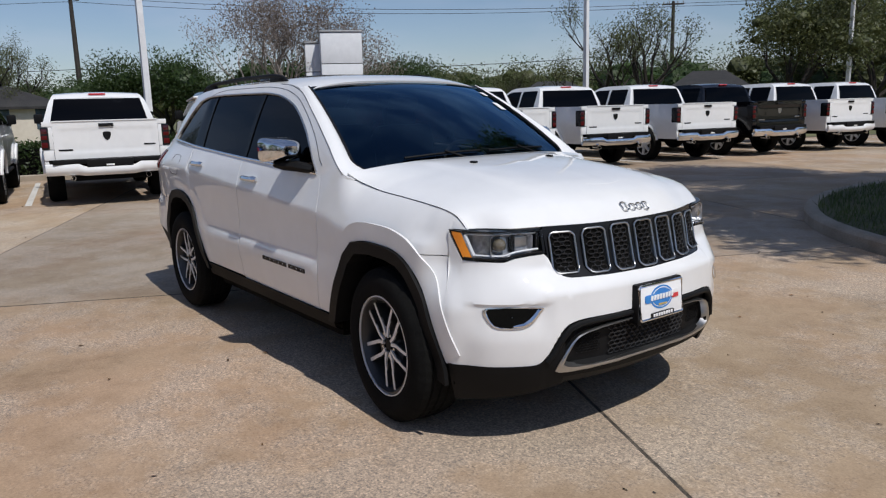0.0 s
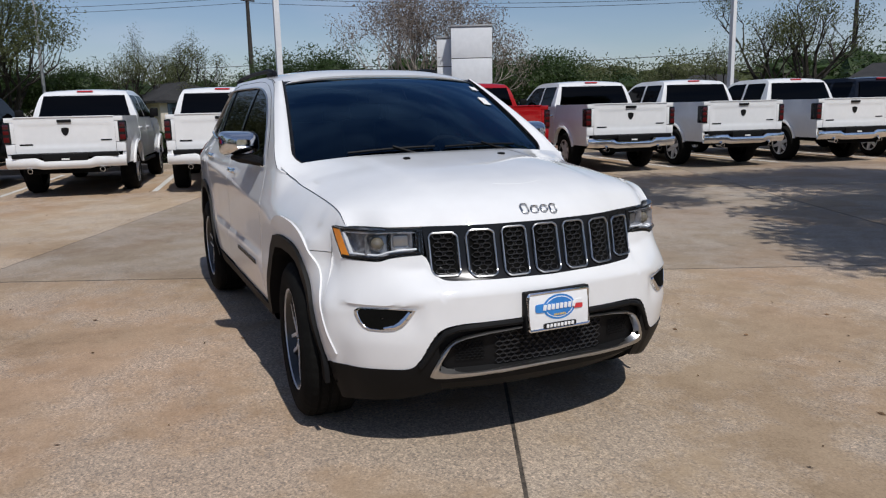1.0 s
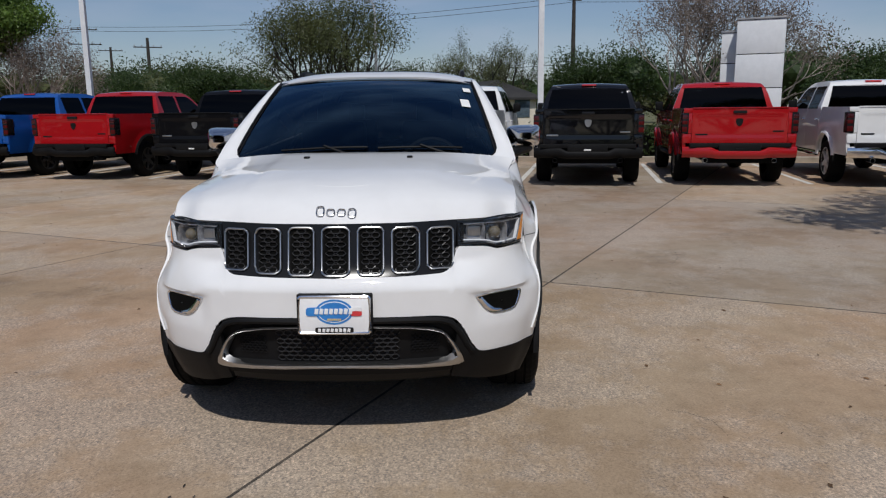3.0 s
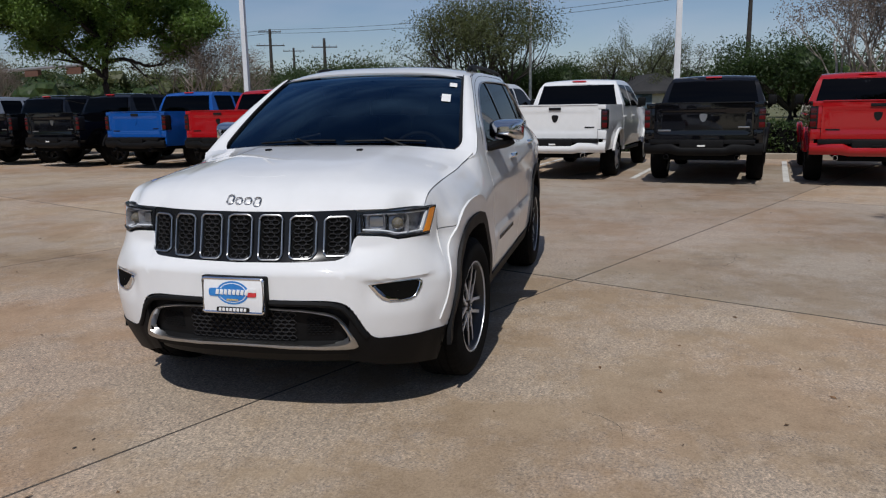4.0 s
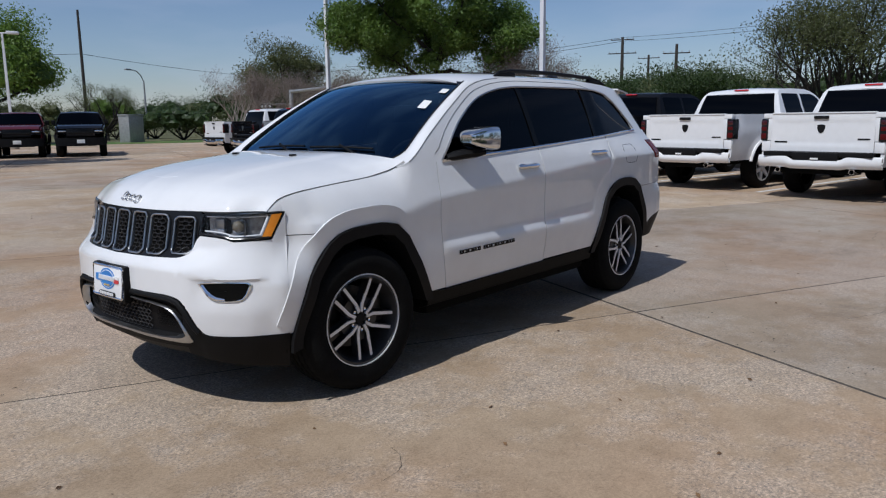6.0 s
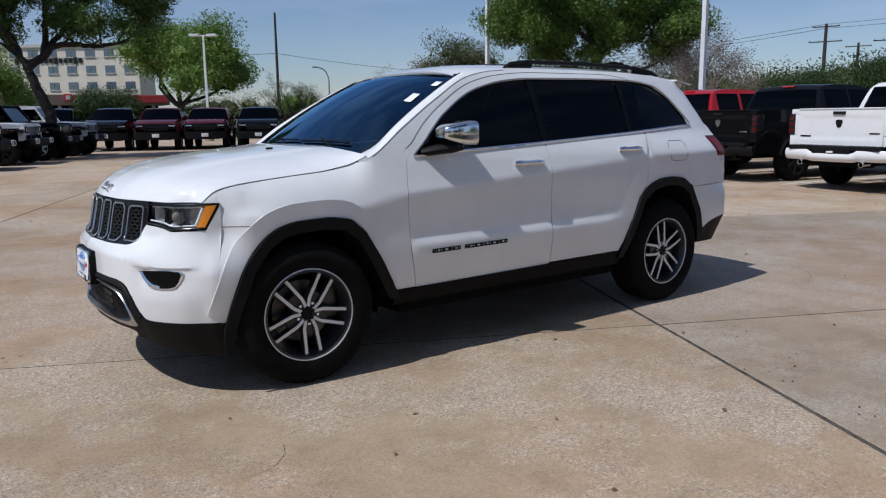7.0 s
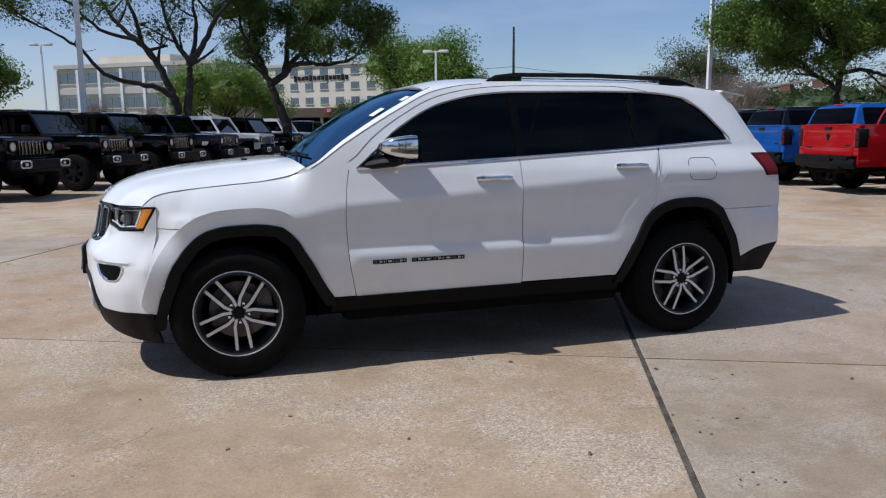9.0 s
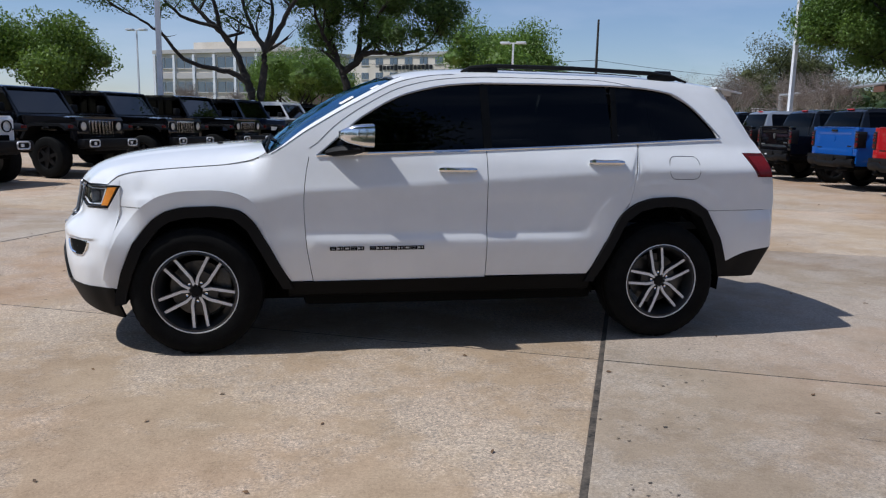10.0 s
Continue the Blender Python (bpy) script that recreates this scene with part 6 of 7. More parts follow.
    W("screen_surround", bm, mat)
    bm = bmesh.new()
    box(bm, (0.20, 1.62, 0.19), (-0.07, 0, 0.70), 0.05)
    box(bm, (0.30, 1.0, 0.10), (-0.16, 0, 0.60), 0.03)
    W("front_bumper", bm, PLASTIC, "black front bumper")
    bm = bmesh.new()
    lathe(bm, [(0.10, -0.13), (0.37, -0.13), (0.40, 0), (0.37, 0.13), (0.10, 0.13)], 28, Matrix.Translation((-4.55, 0, 1.02)) @ Matrix.Rotation(radians(90), 4, "Z"))
    W("spare_wheel", bm, RUBBER)
    return t


MID = Vector((-2.2, 0, 0.9))
WAG = {"black": build_wagon("black", "black off-road wagon with round lamps and slotted grille"), "white": build_wagon("white", "white off-road wagon with round lamps and black flares"),
       "grey": build_wagon("grey", "dark grey off-road wagon with round lamps and black flares"), "navy": build_wagon("navy", "dark blue off-road wagon with a black hard top")}
WROW = Vector((0.47, 0.883, 0)).normalized()
WFACE = Vector((-0.883, 0.47, 0)).normalized()
used = set()
for k, c in ((-1, "white"), (0, "black"), (1, "black"), (2, "black"), (3, "navy"), (4, "white"), (5, "grey"), (6, "white")):
    at = Vector((5.95, -12.3, 0)) - WROW * (3.08 * k) + WFACE * 0.85 - WROW * 0.85
    m = pose(at.x, at.y, 0, 0, 0, math.degrees(math.atan2(WFACE.y, WFACE.x)) + random.uniform(-1, 1)) @ Matrix.Scale(1.08, 4)
    if c in used:
        copy_thing(WAG[c], m).scale = (1.08, 1.08, 1.08)
    else:
        used.add(c)
        WAG[c].matrix_basis = m


# ---- trees ----
BARK = surface("grey_brown_bark", (0.014, 0.011, 0.009), (0.045, 0.037, 0.029), rough=0.95, scale=4, fine=24, bump=0.9, bump_dist=0.03)
PALEBARK = surface("pale_bark", (0.22, 0.18, 0.15), (0.40, 0.35, 0.31), rough=0.9, scale=4, fine=24, bump=0.6, bump_dist=0.02)
def leafy(name, a, b):
    m = surface(name, a, b, rough=0.55, scale=0.5, fine=3.0, bump=0.0, island=0.30)
    n, l = m.node_tree.nodes, m.node_tree.links
    p, tr, mix = n["Principled BSDF"], n.new("ShaderNodeBsdfTranslucent"), n.new("ShaderNodeMixShader")
    src = p.inputs["Base Color"].links[0].from_socket
    l.new(src, tr.inputs["Color"])
    mix.inputs["Fac"].default_value = 0.35
    l.new(p.outputs["BSDF"], mix.inputs[1])
    l.new(tr.outputs["BSDF"], mix.inputs[2])
    l.new(mix.outputs["Shader"], n["Material Output"].inputs["Surface"])
    return m


OAKLEAF = leafy("oak_leaves", (0.038, 0.080, 0.012), (0.095, 0.16, 0.028))
SPRING = leafy("spring_leaves", (0.085, 0.16, 0.02), (0.18, 0.275, 0.045))
LIVELEAF = leafy("fresh_oak_leaves", (0.08, 0.14, 0.018), (0.18, 0.27, 0.04))
DEEPLEAF = leafy("dark_leaves", (0.020, 0.042, 0.009), (0.056, 0.094, 0.020))
OLIVELEAF = leafy("olive_leaves", (0.06, 0.075, 0.022), (0.12, 0.13, 0.045))
BUDS = leafy("dry_buds", (0.14, 0.11, 0.09), (0.26, 0.21, 0.175))


def grow(rng, bm, at, way, length, r, level, top, spread, tips, droop=0.0, kids=(2, 3), sides=6):
    pts, p, w = [at.copy()], at.copy(), way.normalized()
    steps = 4
    for i in range(steps):
        w = (w + Vector((rng.uniform(-1, 1), rng.uniform(-1, 1), rng.uniform(-0.6, 0.8))) * 0.17 + Vector((0, 0, 0.05 - droop * level * 0.05))).normalized()
        p = p + w * length / steps
        pts.append(p.copy())
    end = r * (0.62 if level < top else 0.3)
    tube(bm, pts, [r + (end - r) * i / steps for i in range(steps + 1)], sides if level < 2 else 4 if level < 3 else 3)
    if level >= top:
        tips.append((pts[-1], length))
        tips.append((pts[2], length))
        return
    for k in range(rng.randint(*kids)):
        side_way = Vector((rng.uniform(-1, 1), rng.uniform(-1, 1), rng.uniform(-0.25, 0.6))).normalized()
        nw = (w * (1 - spread) + side_way * spread).normalized()
        start = pts[rng.choice((3, 4))] if level else pts[-1]
        grow(rng, bm, start, nw, length * rng.uniform(0.62, 0.86), end * rng.uniform(0.7, 0.95), level + 1, top, spread, tips, droop, kids, sides)


def leaf_mesh(name, rng, tips, per, reach, size, mat, flat=0.8):
    n = len(tips) * per
    nr = np.random.RandomState(rng.randint(0, 99999))
    c = np.repeat(np.array([tuple(t[0]) for t in tips]), per, axis=0)
    off = nr.normal(0, 1, (n, 3))
    away = np.linalg.norm(off, axis=1, keepdims=True)
    off = off / away * np.minimum(away, 1.25 + 0.45 * nr.uniform(0, 1, (n, 1))) * reach * np.array([1, 1, flat])
    c = c + off
    a = nr.normal(0, 1, (n, 3))
    a /= np.linalg.norm(a, axis=1, keepdims=True)
    b = np.cross(a, nr.normal(0, 1, (n, 3)))
    b /= np.linalg.norm(b, axis=1, keepdims=True)
    s = (size * nr.uniform(0.6, 1.3, (n, 1)))
    v = np.stack([c - a * s, c + b * s * 0.6, c + a * s * 0.9 - b * s * 0.25], 1).reshape(-1, 3)
    me = bpy.data.meshes.new(name)
    me.from_pydata(v.tolist(), [], np.arange(n * 3).reshape(-1, 3).tolist())
    me.materials.append(mat)
    return me


def build_tree(seed, label, trunk_h, trunk_r, first, limbs, top, spread, per, reach, size, leaf, bark=BARK, lean=(0, 0), droop=0.0, kids=(2, 3), stems=1, up=0.5, leaf_from=0.0, part_ways=2.0, core=0.0):
    rng = random.Random(seed)
    t = thing("tree", label, "tree")
    bm, tips = bmesh.new(), []
    for s in range(stems):
        base = Vector((0, 0, -0.1)) + (Vector((rng.uniform(-0.35, 0.35), rng.uniform(-0.35, 0.35), 0)) if stems > 1 else Vector())
        way = Vector((lean[0], lean[1], 1)) if stems == 1 else Vector((base.x * part_ways, base.y * part_ways, 1))
        crown = base + way.normalized() * trunk_h
        tube(bm, [base, base + Vector((0, 0, 0.35)), base.lerp(crown, 0.5) + Vector((rng.uniform(-0.1, 0.1), rng.uniform(-0.1, 0.1), 0)), crown], [trunk_r * 1.35, trunk_r * 1.05, trunk_r * 0.95, trunk_r * 0.85], 9)
        for k in range(limbs):
            a = 2 * math.pi * (k + rng.uniform(-0.3, 0.3)) / limbs
            grow(rng, bm, crown - Vector((0, 0, rng.uniform(0, 0.4) * trunk_h * 0.3)), Vector((math.cos(a), math.sin(a), rng.uniform(up * 0.6, up * 1.7))), first * rng.uniform(0.8, 1.15), trunk_r * rng.uniform(0.45, 0.62), 1, top, spread, tips, droop, kids)
    part("trunk", bm, bark, t, "trunk and limbs")
    tips = [q for q in tips if q[0].z > leaf_from]
    if per:
        ob = new("crown", leaf_mesh("crown", rng, tips, per, reach, size, leaf))
        ob.parent = t
    if core:                                       # lumps of close foliage inside the crown
        bm = bmesh.new()
        ceiling = max(q[0].z for q in tips) * 0.86
        for p, _ in [q for q in tips if q[0].z < ceiling][::2]:
            made = bmesh.ops.create_icosphere(bm, subdivisions=2, radius=core * rng.uniform(0.7, 1.15), matrix=Matrix.Translation(p) @ Matrix.Diagonal((1, 1, 0.75, 1)))["verts"]
            for v in made:
                v.co = p + (v.co - p) * (1 + 0.55 * noise.noise(v.co * 2.1) + rng.uniform(-0.16, 0.16))
        part("inner_foliage", bm, leaf, t, smooth=False)
    return t


def site(ob, places, first=True):
    for i, (x, y, s, rot) in enumerate(places):
        m = pose(x, y, 0, 0, 0, rot)
        if i == 0:
            ob.matrix_basis = m @ Matrix.Diagonal((s, s, s, 1))
        else:
            c = copy_thing(ob, m)
            c.scale = (s, s, s)


def limb_tree(seed, label, limbs, per, reach, size, leaf, kid, gap, leaf_from, core, bare=0.45):
    """Tree whose main limbs follow given lines; twigs and leaves grow from their outer part."""
    rng = random.Random(seed)
    t = thing("tree", label, "tree")
    bm, tips = bmesh.new(), []
    for pts, r0, r1 in limbs:
        ks = span(0, 1, len(pts))
        way = [curve(*[(k, p[c]) for k, p in zip(ks, pts)]) for c in range(3)]
        line = [Vector((way[0](k), way[1](k), way[2](k))) + Vector((rng.uniform(-1, 1), rng.uniform(-1, 1), rng.uniform(-1, 1))) * (0.035 if 0 < k < 1 else 0) for k in span(0, 1, 4 * len(pts) - 3)]
        tube(bm, line, [r0 + (r1 - r0) * k ** 0.8 for k in span(0, 1, len(line))], 9 if r0 > 0.15 else 7)
        run, total = 0.0, sum((b - a).length for a, b in zip(line, line[1:]))
        nxt = bare * total
        for a, b in zip(line, line[1:]):
            run += (b - a).length
            if run < nxt or b.z < leaf_from * 0.78:
                continue
            nxt = run + gap * rng.uniform(0.7, 1.3)
            out = ((b - a).normalized() * 0.7 + Vector((rng.uniform(-1, 1), rng.uniform(-1, 1), rng.uniform(-0.35, 0.9))).normalized()).normalized()
            grow(rng, bm, b, out, kid * rng.uniform(0.7, 1.25), max(0.028, (r0 + (r1 - r0) * run / total) * 0.55), 2, 3, 0.55, tips)
        for k in range(3):
            out = ((b - a).normalized() + Vector((rng.uniform(-1, 1), rng.uniform(-1, 1), rng.uniform(-0.3, 0.7)))).normalized()
            grow(rng, bm, b, out, kid, r1 * 0.9, 2, 3, 0.55, tips)
    part("trunk", bm, BARK, t, "trunk and limbs")
    tips = [q for q in tips if q[0].z > leaf_from]
    new("crown", leaf_mesh("crown", rng, tips, per, reach, size, leaf)).parent = t
    bm = bmesh.new()
    ceiling = max(q[0].z for q in tips) * 0.9
    for p, _ in [q for q in tips if q[0].z < ceiling][::2]:
        made = bmesh.ops.create_icosphere(bm, subdivisions=2, radius=core * rng.uniform(0.7, 1.15), matrix=Matrix.Translation(p) @ Matrix.Diagonal((1, 1, 0.75, 1)))["verts"]
        for v in made:
            v.co = p + (v.co - p) * (1 + 0.55 * noise.noise(v.co * 2.1) + rng.uniform(-0.16, 0.16))
    part("inner_foliage", bm, leaf, t, smooth=False)
    return t


MIDLEAF = leafy("green_oak_leaves", (0.062, 0.118, 0.016), (0.15, 0.235, 0.036))
OAK = limb_tree(11, "large green live oak with a low level limb", [
    ([(0, 0, -0.1), (0.02, 0, 1.5), (0.05, 0, 3.1), (0.08, 0, 4.1), (-0.15, 0.1, 4.9), (-0.5, 0.2, 5.9), (-0.6, 0.3, 7.2)], 0.20, 0.06),
    ([(0.1, 0, 3.75), (0.7, -0.2, 3.85), (1.35, -0.3, 3.72), (1.95, -0.35, 3.55), (3.0, -0.5, 3.9), (3.6, -0.6, 4.6)], 0.11, 0.04),
    ([(0.05, 0, 3.0), (-0.4, 0.1, 3.4), (-0.9, 0.2, 3.7), (-1.8, 0.3, 4.6), (-2.9, 0.4, 5.2), (-3.9, 0.5, 5.6)], 0.13, 0.04),
    ([(0.08, 0, 4.1), (0.9, 0.5, 5.0), (1.7, 0.8, 6.0), (2.4, 1.0, 7.0)], 0.13, 0.04),
    ([(0, 0.05, 4.6), (-0.9, -0.7, 5.4), (-2.0, -1.2, 6.2), (-2.8, -1.4, 7.2)], 0.12, 0.04),
    ([(0.08, 0, 4.1), (0.5, -0.9, 5.2), (1.2, -1.5, 6.2), (1.4, -1.8, 7.4)], 0.11, 0.04),
    ([(-0.9, 0.2, 3.7), (-1.9, -0.5, 4.3), (-3.0, -0.9, 4.8), (-4.0, -1.1, 5.2)], 0.09, 0.03),
    ([(0.5, 0.3, 4.6), (1.3, 0.2, 4.9), (2.2, 0.1, 5.1), (3.0, 0.1, 5.6)], 0.09, 0.03),
    ([(-0.15, 0.1, 4.9), (-0.6, 1.1, 5.9), (-1.2, 1.9, 6.9)], 0.10, 0.04)], 330, 0.52, 0.080, MIDLEAF, 0.96, 0.34, 4.0, 0.33, 0.24)
site(OAK, [(-24.1, -20.5, 0.97, 131)])
BENT = limb_tree(23, "live oak with a bent forked trunk and dense crown", [
    ([(-0.1, 0, -0.1), (-0.05, 0, 0.8), (-0.13, 0, 1.7), (-0.39, 0, 2.43), (-0.56, 0, 3.0), (-0.72, 0, 3.36), (-1.03, 0.2, 4.17), (-1.24, 0.3, 4.86), (-1.43, 0.4, 5.9), (-1.6, 0.5, 7.0)], 0.27, 0.06),
    ([(-0.71, 0, 3.36), (-0.12, -0.1, 3.75), (0.25, -0.2, 4.15), (0.9, -0.5, 4.2), (1.55, -0.7, 4.12), (2.6, -1.0, 4.35), (3.1, -1.2, 4.9)], 0.17, 0.04),
    ([(-0.11, -0.05, 3.8), (0.05, 0.3, 4.9), (0.2, 0.6, 6.0), (0.4, 0.7, 7.2)], 0.14, 0.05),
    ([(0.1, 0, 4.1), (0.8, 0.7, 5.0), (1.6, 1.1, 5.9), (2.3, 1.4, 6.8)], 0.12, 0.04),
    ([(-1.03, 0.2, 4.1), (-1.5, -0.4, 4.9), (-1.8, -0.7, 5.8), (-1.9, -0.9, 6.8)], 0.10, 0.04),
    ([(0.05, 0.3, 4.9), (0.8, -0.6, 5.7), (1.6, -1.1, 6.7), (2.2, -1.3, 7.6)], 0.10, 0.04)], 270, 0.45, 0.070, OAKLEAF, 0.84, 0.36, 4.5, 0.27, 0.34)
site(BENT, [(-2.0, -27.5, 1.0, 174)])
SPARSE = limb_tree(36, "live oak with dark spreading limbs and thin foliage", [
    ([(-0.2, 0, -0.1), (-0.25, 0, 1.2), (-0.28, 0, 2.2), (-0.45, 0, 2.8), (-0.6, 0.05, 3.3), (-1.0, 0.2, 4.1), (-1.5, 0.3, 4.75), (-2.2, 0.5, 5.4), (-2.8, 0.7, 6.3), (-3.3, 0.9, 7.2)], 0.24, 0.04),
    ([(-0.45, 0, 2.75), (-1.0, -0.2, 3.08), (-1.6, -0.4, 3.18), (-2.67, -0.7, 3.47), (-3.3, -0.9, 4.27), (-3.84, -1.0, 4.66), (-4.9, -1.2, 5.2)], 0.13, 0.03),
    ([(-0.94, 0.2, 4.1), (-1.5, -0.2, 4.7), (-2.76, -0.6, 5.1), (-3.6, -0.8, 5.87), (-4.6, -1.0, 6.5)], 0.10, 0.03),
    ([(-1.4, 0.3, 4.65), (-1.65, 0.2, 5.75), (-1.9, 0, 6.6), (-2.0, -0.2, 7.6)], 0.10, 0.03),
    ([(0.1, 0, -0.1), (0.08, 0, 2.2), (0.2, 0, 3.2), (0.25, 0, 3.95), (0, 0.3, 4.4), (-0.29, 0.5, 5.0), (-0.63, 0.7, 6.2), (-0.8, 0.8, 7.4)], 0.20, 0.04),
    ([(0.25, 0, 3.95), (0.84, -0.2, 4.8), (1.29, -0.4, 5.66), (1.9, -0.5, 6.4), (2.4, -0.6, 7.2)], 0.14, 0.04),
    ([(0.27, 0, 4.0), (0.55, 0.6, 5.2), (0.5, 1.0, 6.4), (0.7, 1.2, 7.6)], 0.11, 0.03)], 95, 0.42, 0.058, OAKLEAF, 0.95, 0.46, 5.0, 0.10, 0.5)
site(SPARSE, [(2.1, -25.6, 1.0, 180)])
LIVE = build_tree(43, "compact bright green oak beyond the parked wagons", 2.1, 0.24, 1.7, 6, 3, 0.50, 420, 0.66, 0.100, LIVELEAF, up=0.8, core=0.5)
site(LIVE, [(12.9, -35.5, 1.05, 200)])
SHADE = build_tree(41, "oak over the grass island casting dappled shade", 4.1, 0.20, 2.3, 6, 4, 0.52, 180, 0.52, 0.11, OAKLEAF, up=0.55)
site(SHADE, [(2.2, 10.3, 1.0, 0), (4.0, 7.9, 0.92, 140)])
ROUND = build_tree(53, "bright green round-crowned tree in spring leaf", 2.2, 0.24, 2.4, 7, 4, 0.52, 230, 0.86, 0.105, SPRING, up=0.66, core=0.72)
site(ROUND, [(-16.4, -58.3, 1.25, 0), (0.6, -41.0, 0.70, 90), (-32.0, -70.0, 0.5, 30)])
GREEN = build_tree(67, "dark green tree of the wood behind the yard", 1.2, 0.22, 1.9, 6, 3, 0.52, 330, 0.85, 0.09, DEEPLEAF, up=0.7, core=0.7)
site(GREEN, [(-38.6, 10.4, 0.98, 0), (-31.4, 20.2, 0.85, 60), (-59.9, 44.9, 1.0, 120), (-45.3, 46.5, 0.85, 200), (-64.6, 55.0, 0.95, 10), (-42.0, -14.5, 0.90, 75), (-43.0, -21.5, 0.82, 140), (-50.0, -3.0, 0.95, 20), (-17.5, -93.4, 1.1, 250)])
OLIVE = build_tree(71, "olive-green tree of the wood behind the yard", 1.4, 0.20, 2.1, 6, 3, 0.50, 260, 0.72, 0.08, OLIVELEAF, up=0.8, core=0.36)
site(OLIVE, [(-15.8, 34.1, 1.15, 30), (-22.0, 52.0, 1.2, 250), (-38.9, -51.5, 1.3, 90), (-16.5, 44.7, 1.2, 160), (-44.0, -54.1, 0.95, 300)])
BARE = build_tree(83, "pale bare tree with fine upright twigs", 0.7, 0.13, 1.45, 3, 5, 0.44, 17, 0.24, 0.040, BUDS, bark=PALEBARK, up=1.05, stems=4, kids=(2, 3))
site(BARE, [(-22.2, 9.6, 1.25, 0), (-26.4, -17.4, 1.05, 70), (-24.1, -35.6, 0.95, 150), (-24.4, -27.2, 0.85, 220), (-36.0, -45.0, 1.1, 20), (9.2, -64.3, 0.85, 40), (5.4, -67.0, 0.8, 110)])
BUDDING = build_tree(97, "bare spreading tree with first yellow-green buds", 0.9, 0.26, 1.75, 7, 5, 0.44, 20, 0.26, 0.050, OLIVELEAF, up=0.62, kids=(2, 3))
site(BUDDING, [(-19.9, 26.5, 1.15, 0), (-36.3, 34.2, 0.75, 100), (-59.8, 4.6, 1.3, 40), (-50.0, 2.0, 1.1, 190), (-28.7, -63.6, 0.95, 60)])
FINE = build_tree(103, "wide olive-green tree with fine rising twigs", 0.8, 0.16, 2.1, 4, 4, 0.40, 46, 0.40, 0.06, OLIVELEAF, up=1.0, stems=5, kids=(2, 3))
site(FINE, [(-46.0, -7.6, 1.55, 0)])
# the wood's edge: a deep belt of low dense crowns
THICKET = build_tree(113, "dense dark thicket at the edge of the wood", 0.5, 0.2, 1.9, 7, 3, 0.55, 70, 0.92, 0.105, DEEPLEAF, up=0.45, core=0.80)
PALER = build_tree(127, "olive thicket at the edge of the wood", 0.8, 0.2, 2.0, 6, 3, 0.52, 70, 0.86, 0.105, OLIVELEAF, up=0.6, core=0.66)
rng = random.Random(5)
belt_spots = []
for k in range(52):
    a = radians(98 + 108 * k / 51 + rng.uniform(-0.8, 0.8))
    belt_spots.append((a, rng.uniform(56, 82), rng.uniform(1.05, 1.5)))
for k in range(18):
    a = radians(206 + 45 * k / 17 + rng.uniform(-1, 1))
    belt_spots.append((a, rng.uniform(92, 125), rng.uniform(1.0, 1.5)))
for k in range(18):
    a = radians(197 + 31 * k / 17 + rng.uniform(-0.8, 0.8))
    belt_spots.append((a, rng.uniform(52, 66), rng.uniform(1.02, 1.38)))
for k in range(9):
    a = radians(225 + 17 * k / 8 + rng.uniform(-0.8, 0.8))
    belt_spots.append((a, rng.uniform(64, 84), rng.uniform(0.55, 0.75)))
for k in range(10):                                   # unseen trees added behind the walk, only to fill reflections
    a = radians(-55 + 140 * k / 9 + rng.uniform(-2, 2))
    belt_spots.append((a, rng.uniform(48, 62), rng.uniform(1.8, 2.4)))
for k, (a, d, size) in enumerate(belt_spots):
    x, y = 4 + d * math.cos(a), d * math.sin(a)
    kind = PALER if k % 5 in (1, 3) else THICKET
    if k < 2:
        kind = (THICKET, PALER)[k]
        kind.matrix_basis = pose(x, y, -0.3, 0, 0, 30) @ Matrix.Diagonal((size, size, size * 0.85, 1))
        continue
    ob = copy_thing(kind, pose(x, y, -0.3, 0, 0, rng.uniform(0, 360)))
    ob.scale = (size, size, size * rng.uniform(0.8, 1.08))


# ---- poles, wires, sign pylon, hedge, kerbs, houses ----
POLEWHITE = surface("white_pole_paint", (0.66, 0.66, 0.66), (0.78, 0.78, 0.78), rough=0.45, scale=2, fine=20, bump=0.05)
WOODPOLE = surface("weathered_pole_wood", (0.02, 0.016, 0.014), (0.06, 0.05, 0.042), rough=0.9, scale=3, fine=30, bump=0.6)
METAL = surface("grey_lamp_metal", (0.32, 0.32, 0.32), (0.45, 0.45, 0.45), rough=0.5, metal=0.6, bump=0.1)
PANEL = surface("white_cladding_panel", (0.68, 0.69, 0.70), (0.78, 0.79, 0.80), rough=0.4, scale=1, fine=6, bump=0.03)
BEIGE = surface("beige_render", (0.60, 0.53, 0.43), (0.72, 0.65, 0.55), rough=0.9, scale=0.3, fine=4, bump=0.2)
GREIGE = surface("grey_beige_cladding", (0.44, 0.41, 0.38), (0.54, 0.51, 0.475), rough=0.9, scale=0.3, fine=4, bump=0.2)
BRICK = surface("red_brown_brick", (0.20, 0.10, 0.07), (0.32, 0.18, 0.13), rough=0.9, scale=0.6, fine=8, bump=0.3)
SHINGLE = surface("grey_roof_shingle", (0.018, 0.018, 0.019), (0.040, 0.038, 0.037), rough=0.95, scale=1.5, fine=14, bump=0.6, bump_dist=0.02)
PANE = surface("window_pane", (0.06, 0.085, 0.11), (0.11, 0.15, 0.19), rough=0.08, bump=0.0, coat=1.0)
REDBAND = surface("red_fascia", (0.48, 0.03, 0.03), (0.58, 0.05, 0.05), rough=0.5, bump=0.05)
WIRE = surface("black_wire", (0.02, 0.02, 0.02), (0.03, 0.03, 0.03), rough=0.6, bump=0.0)


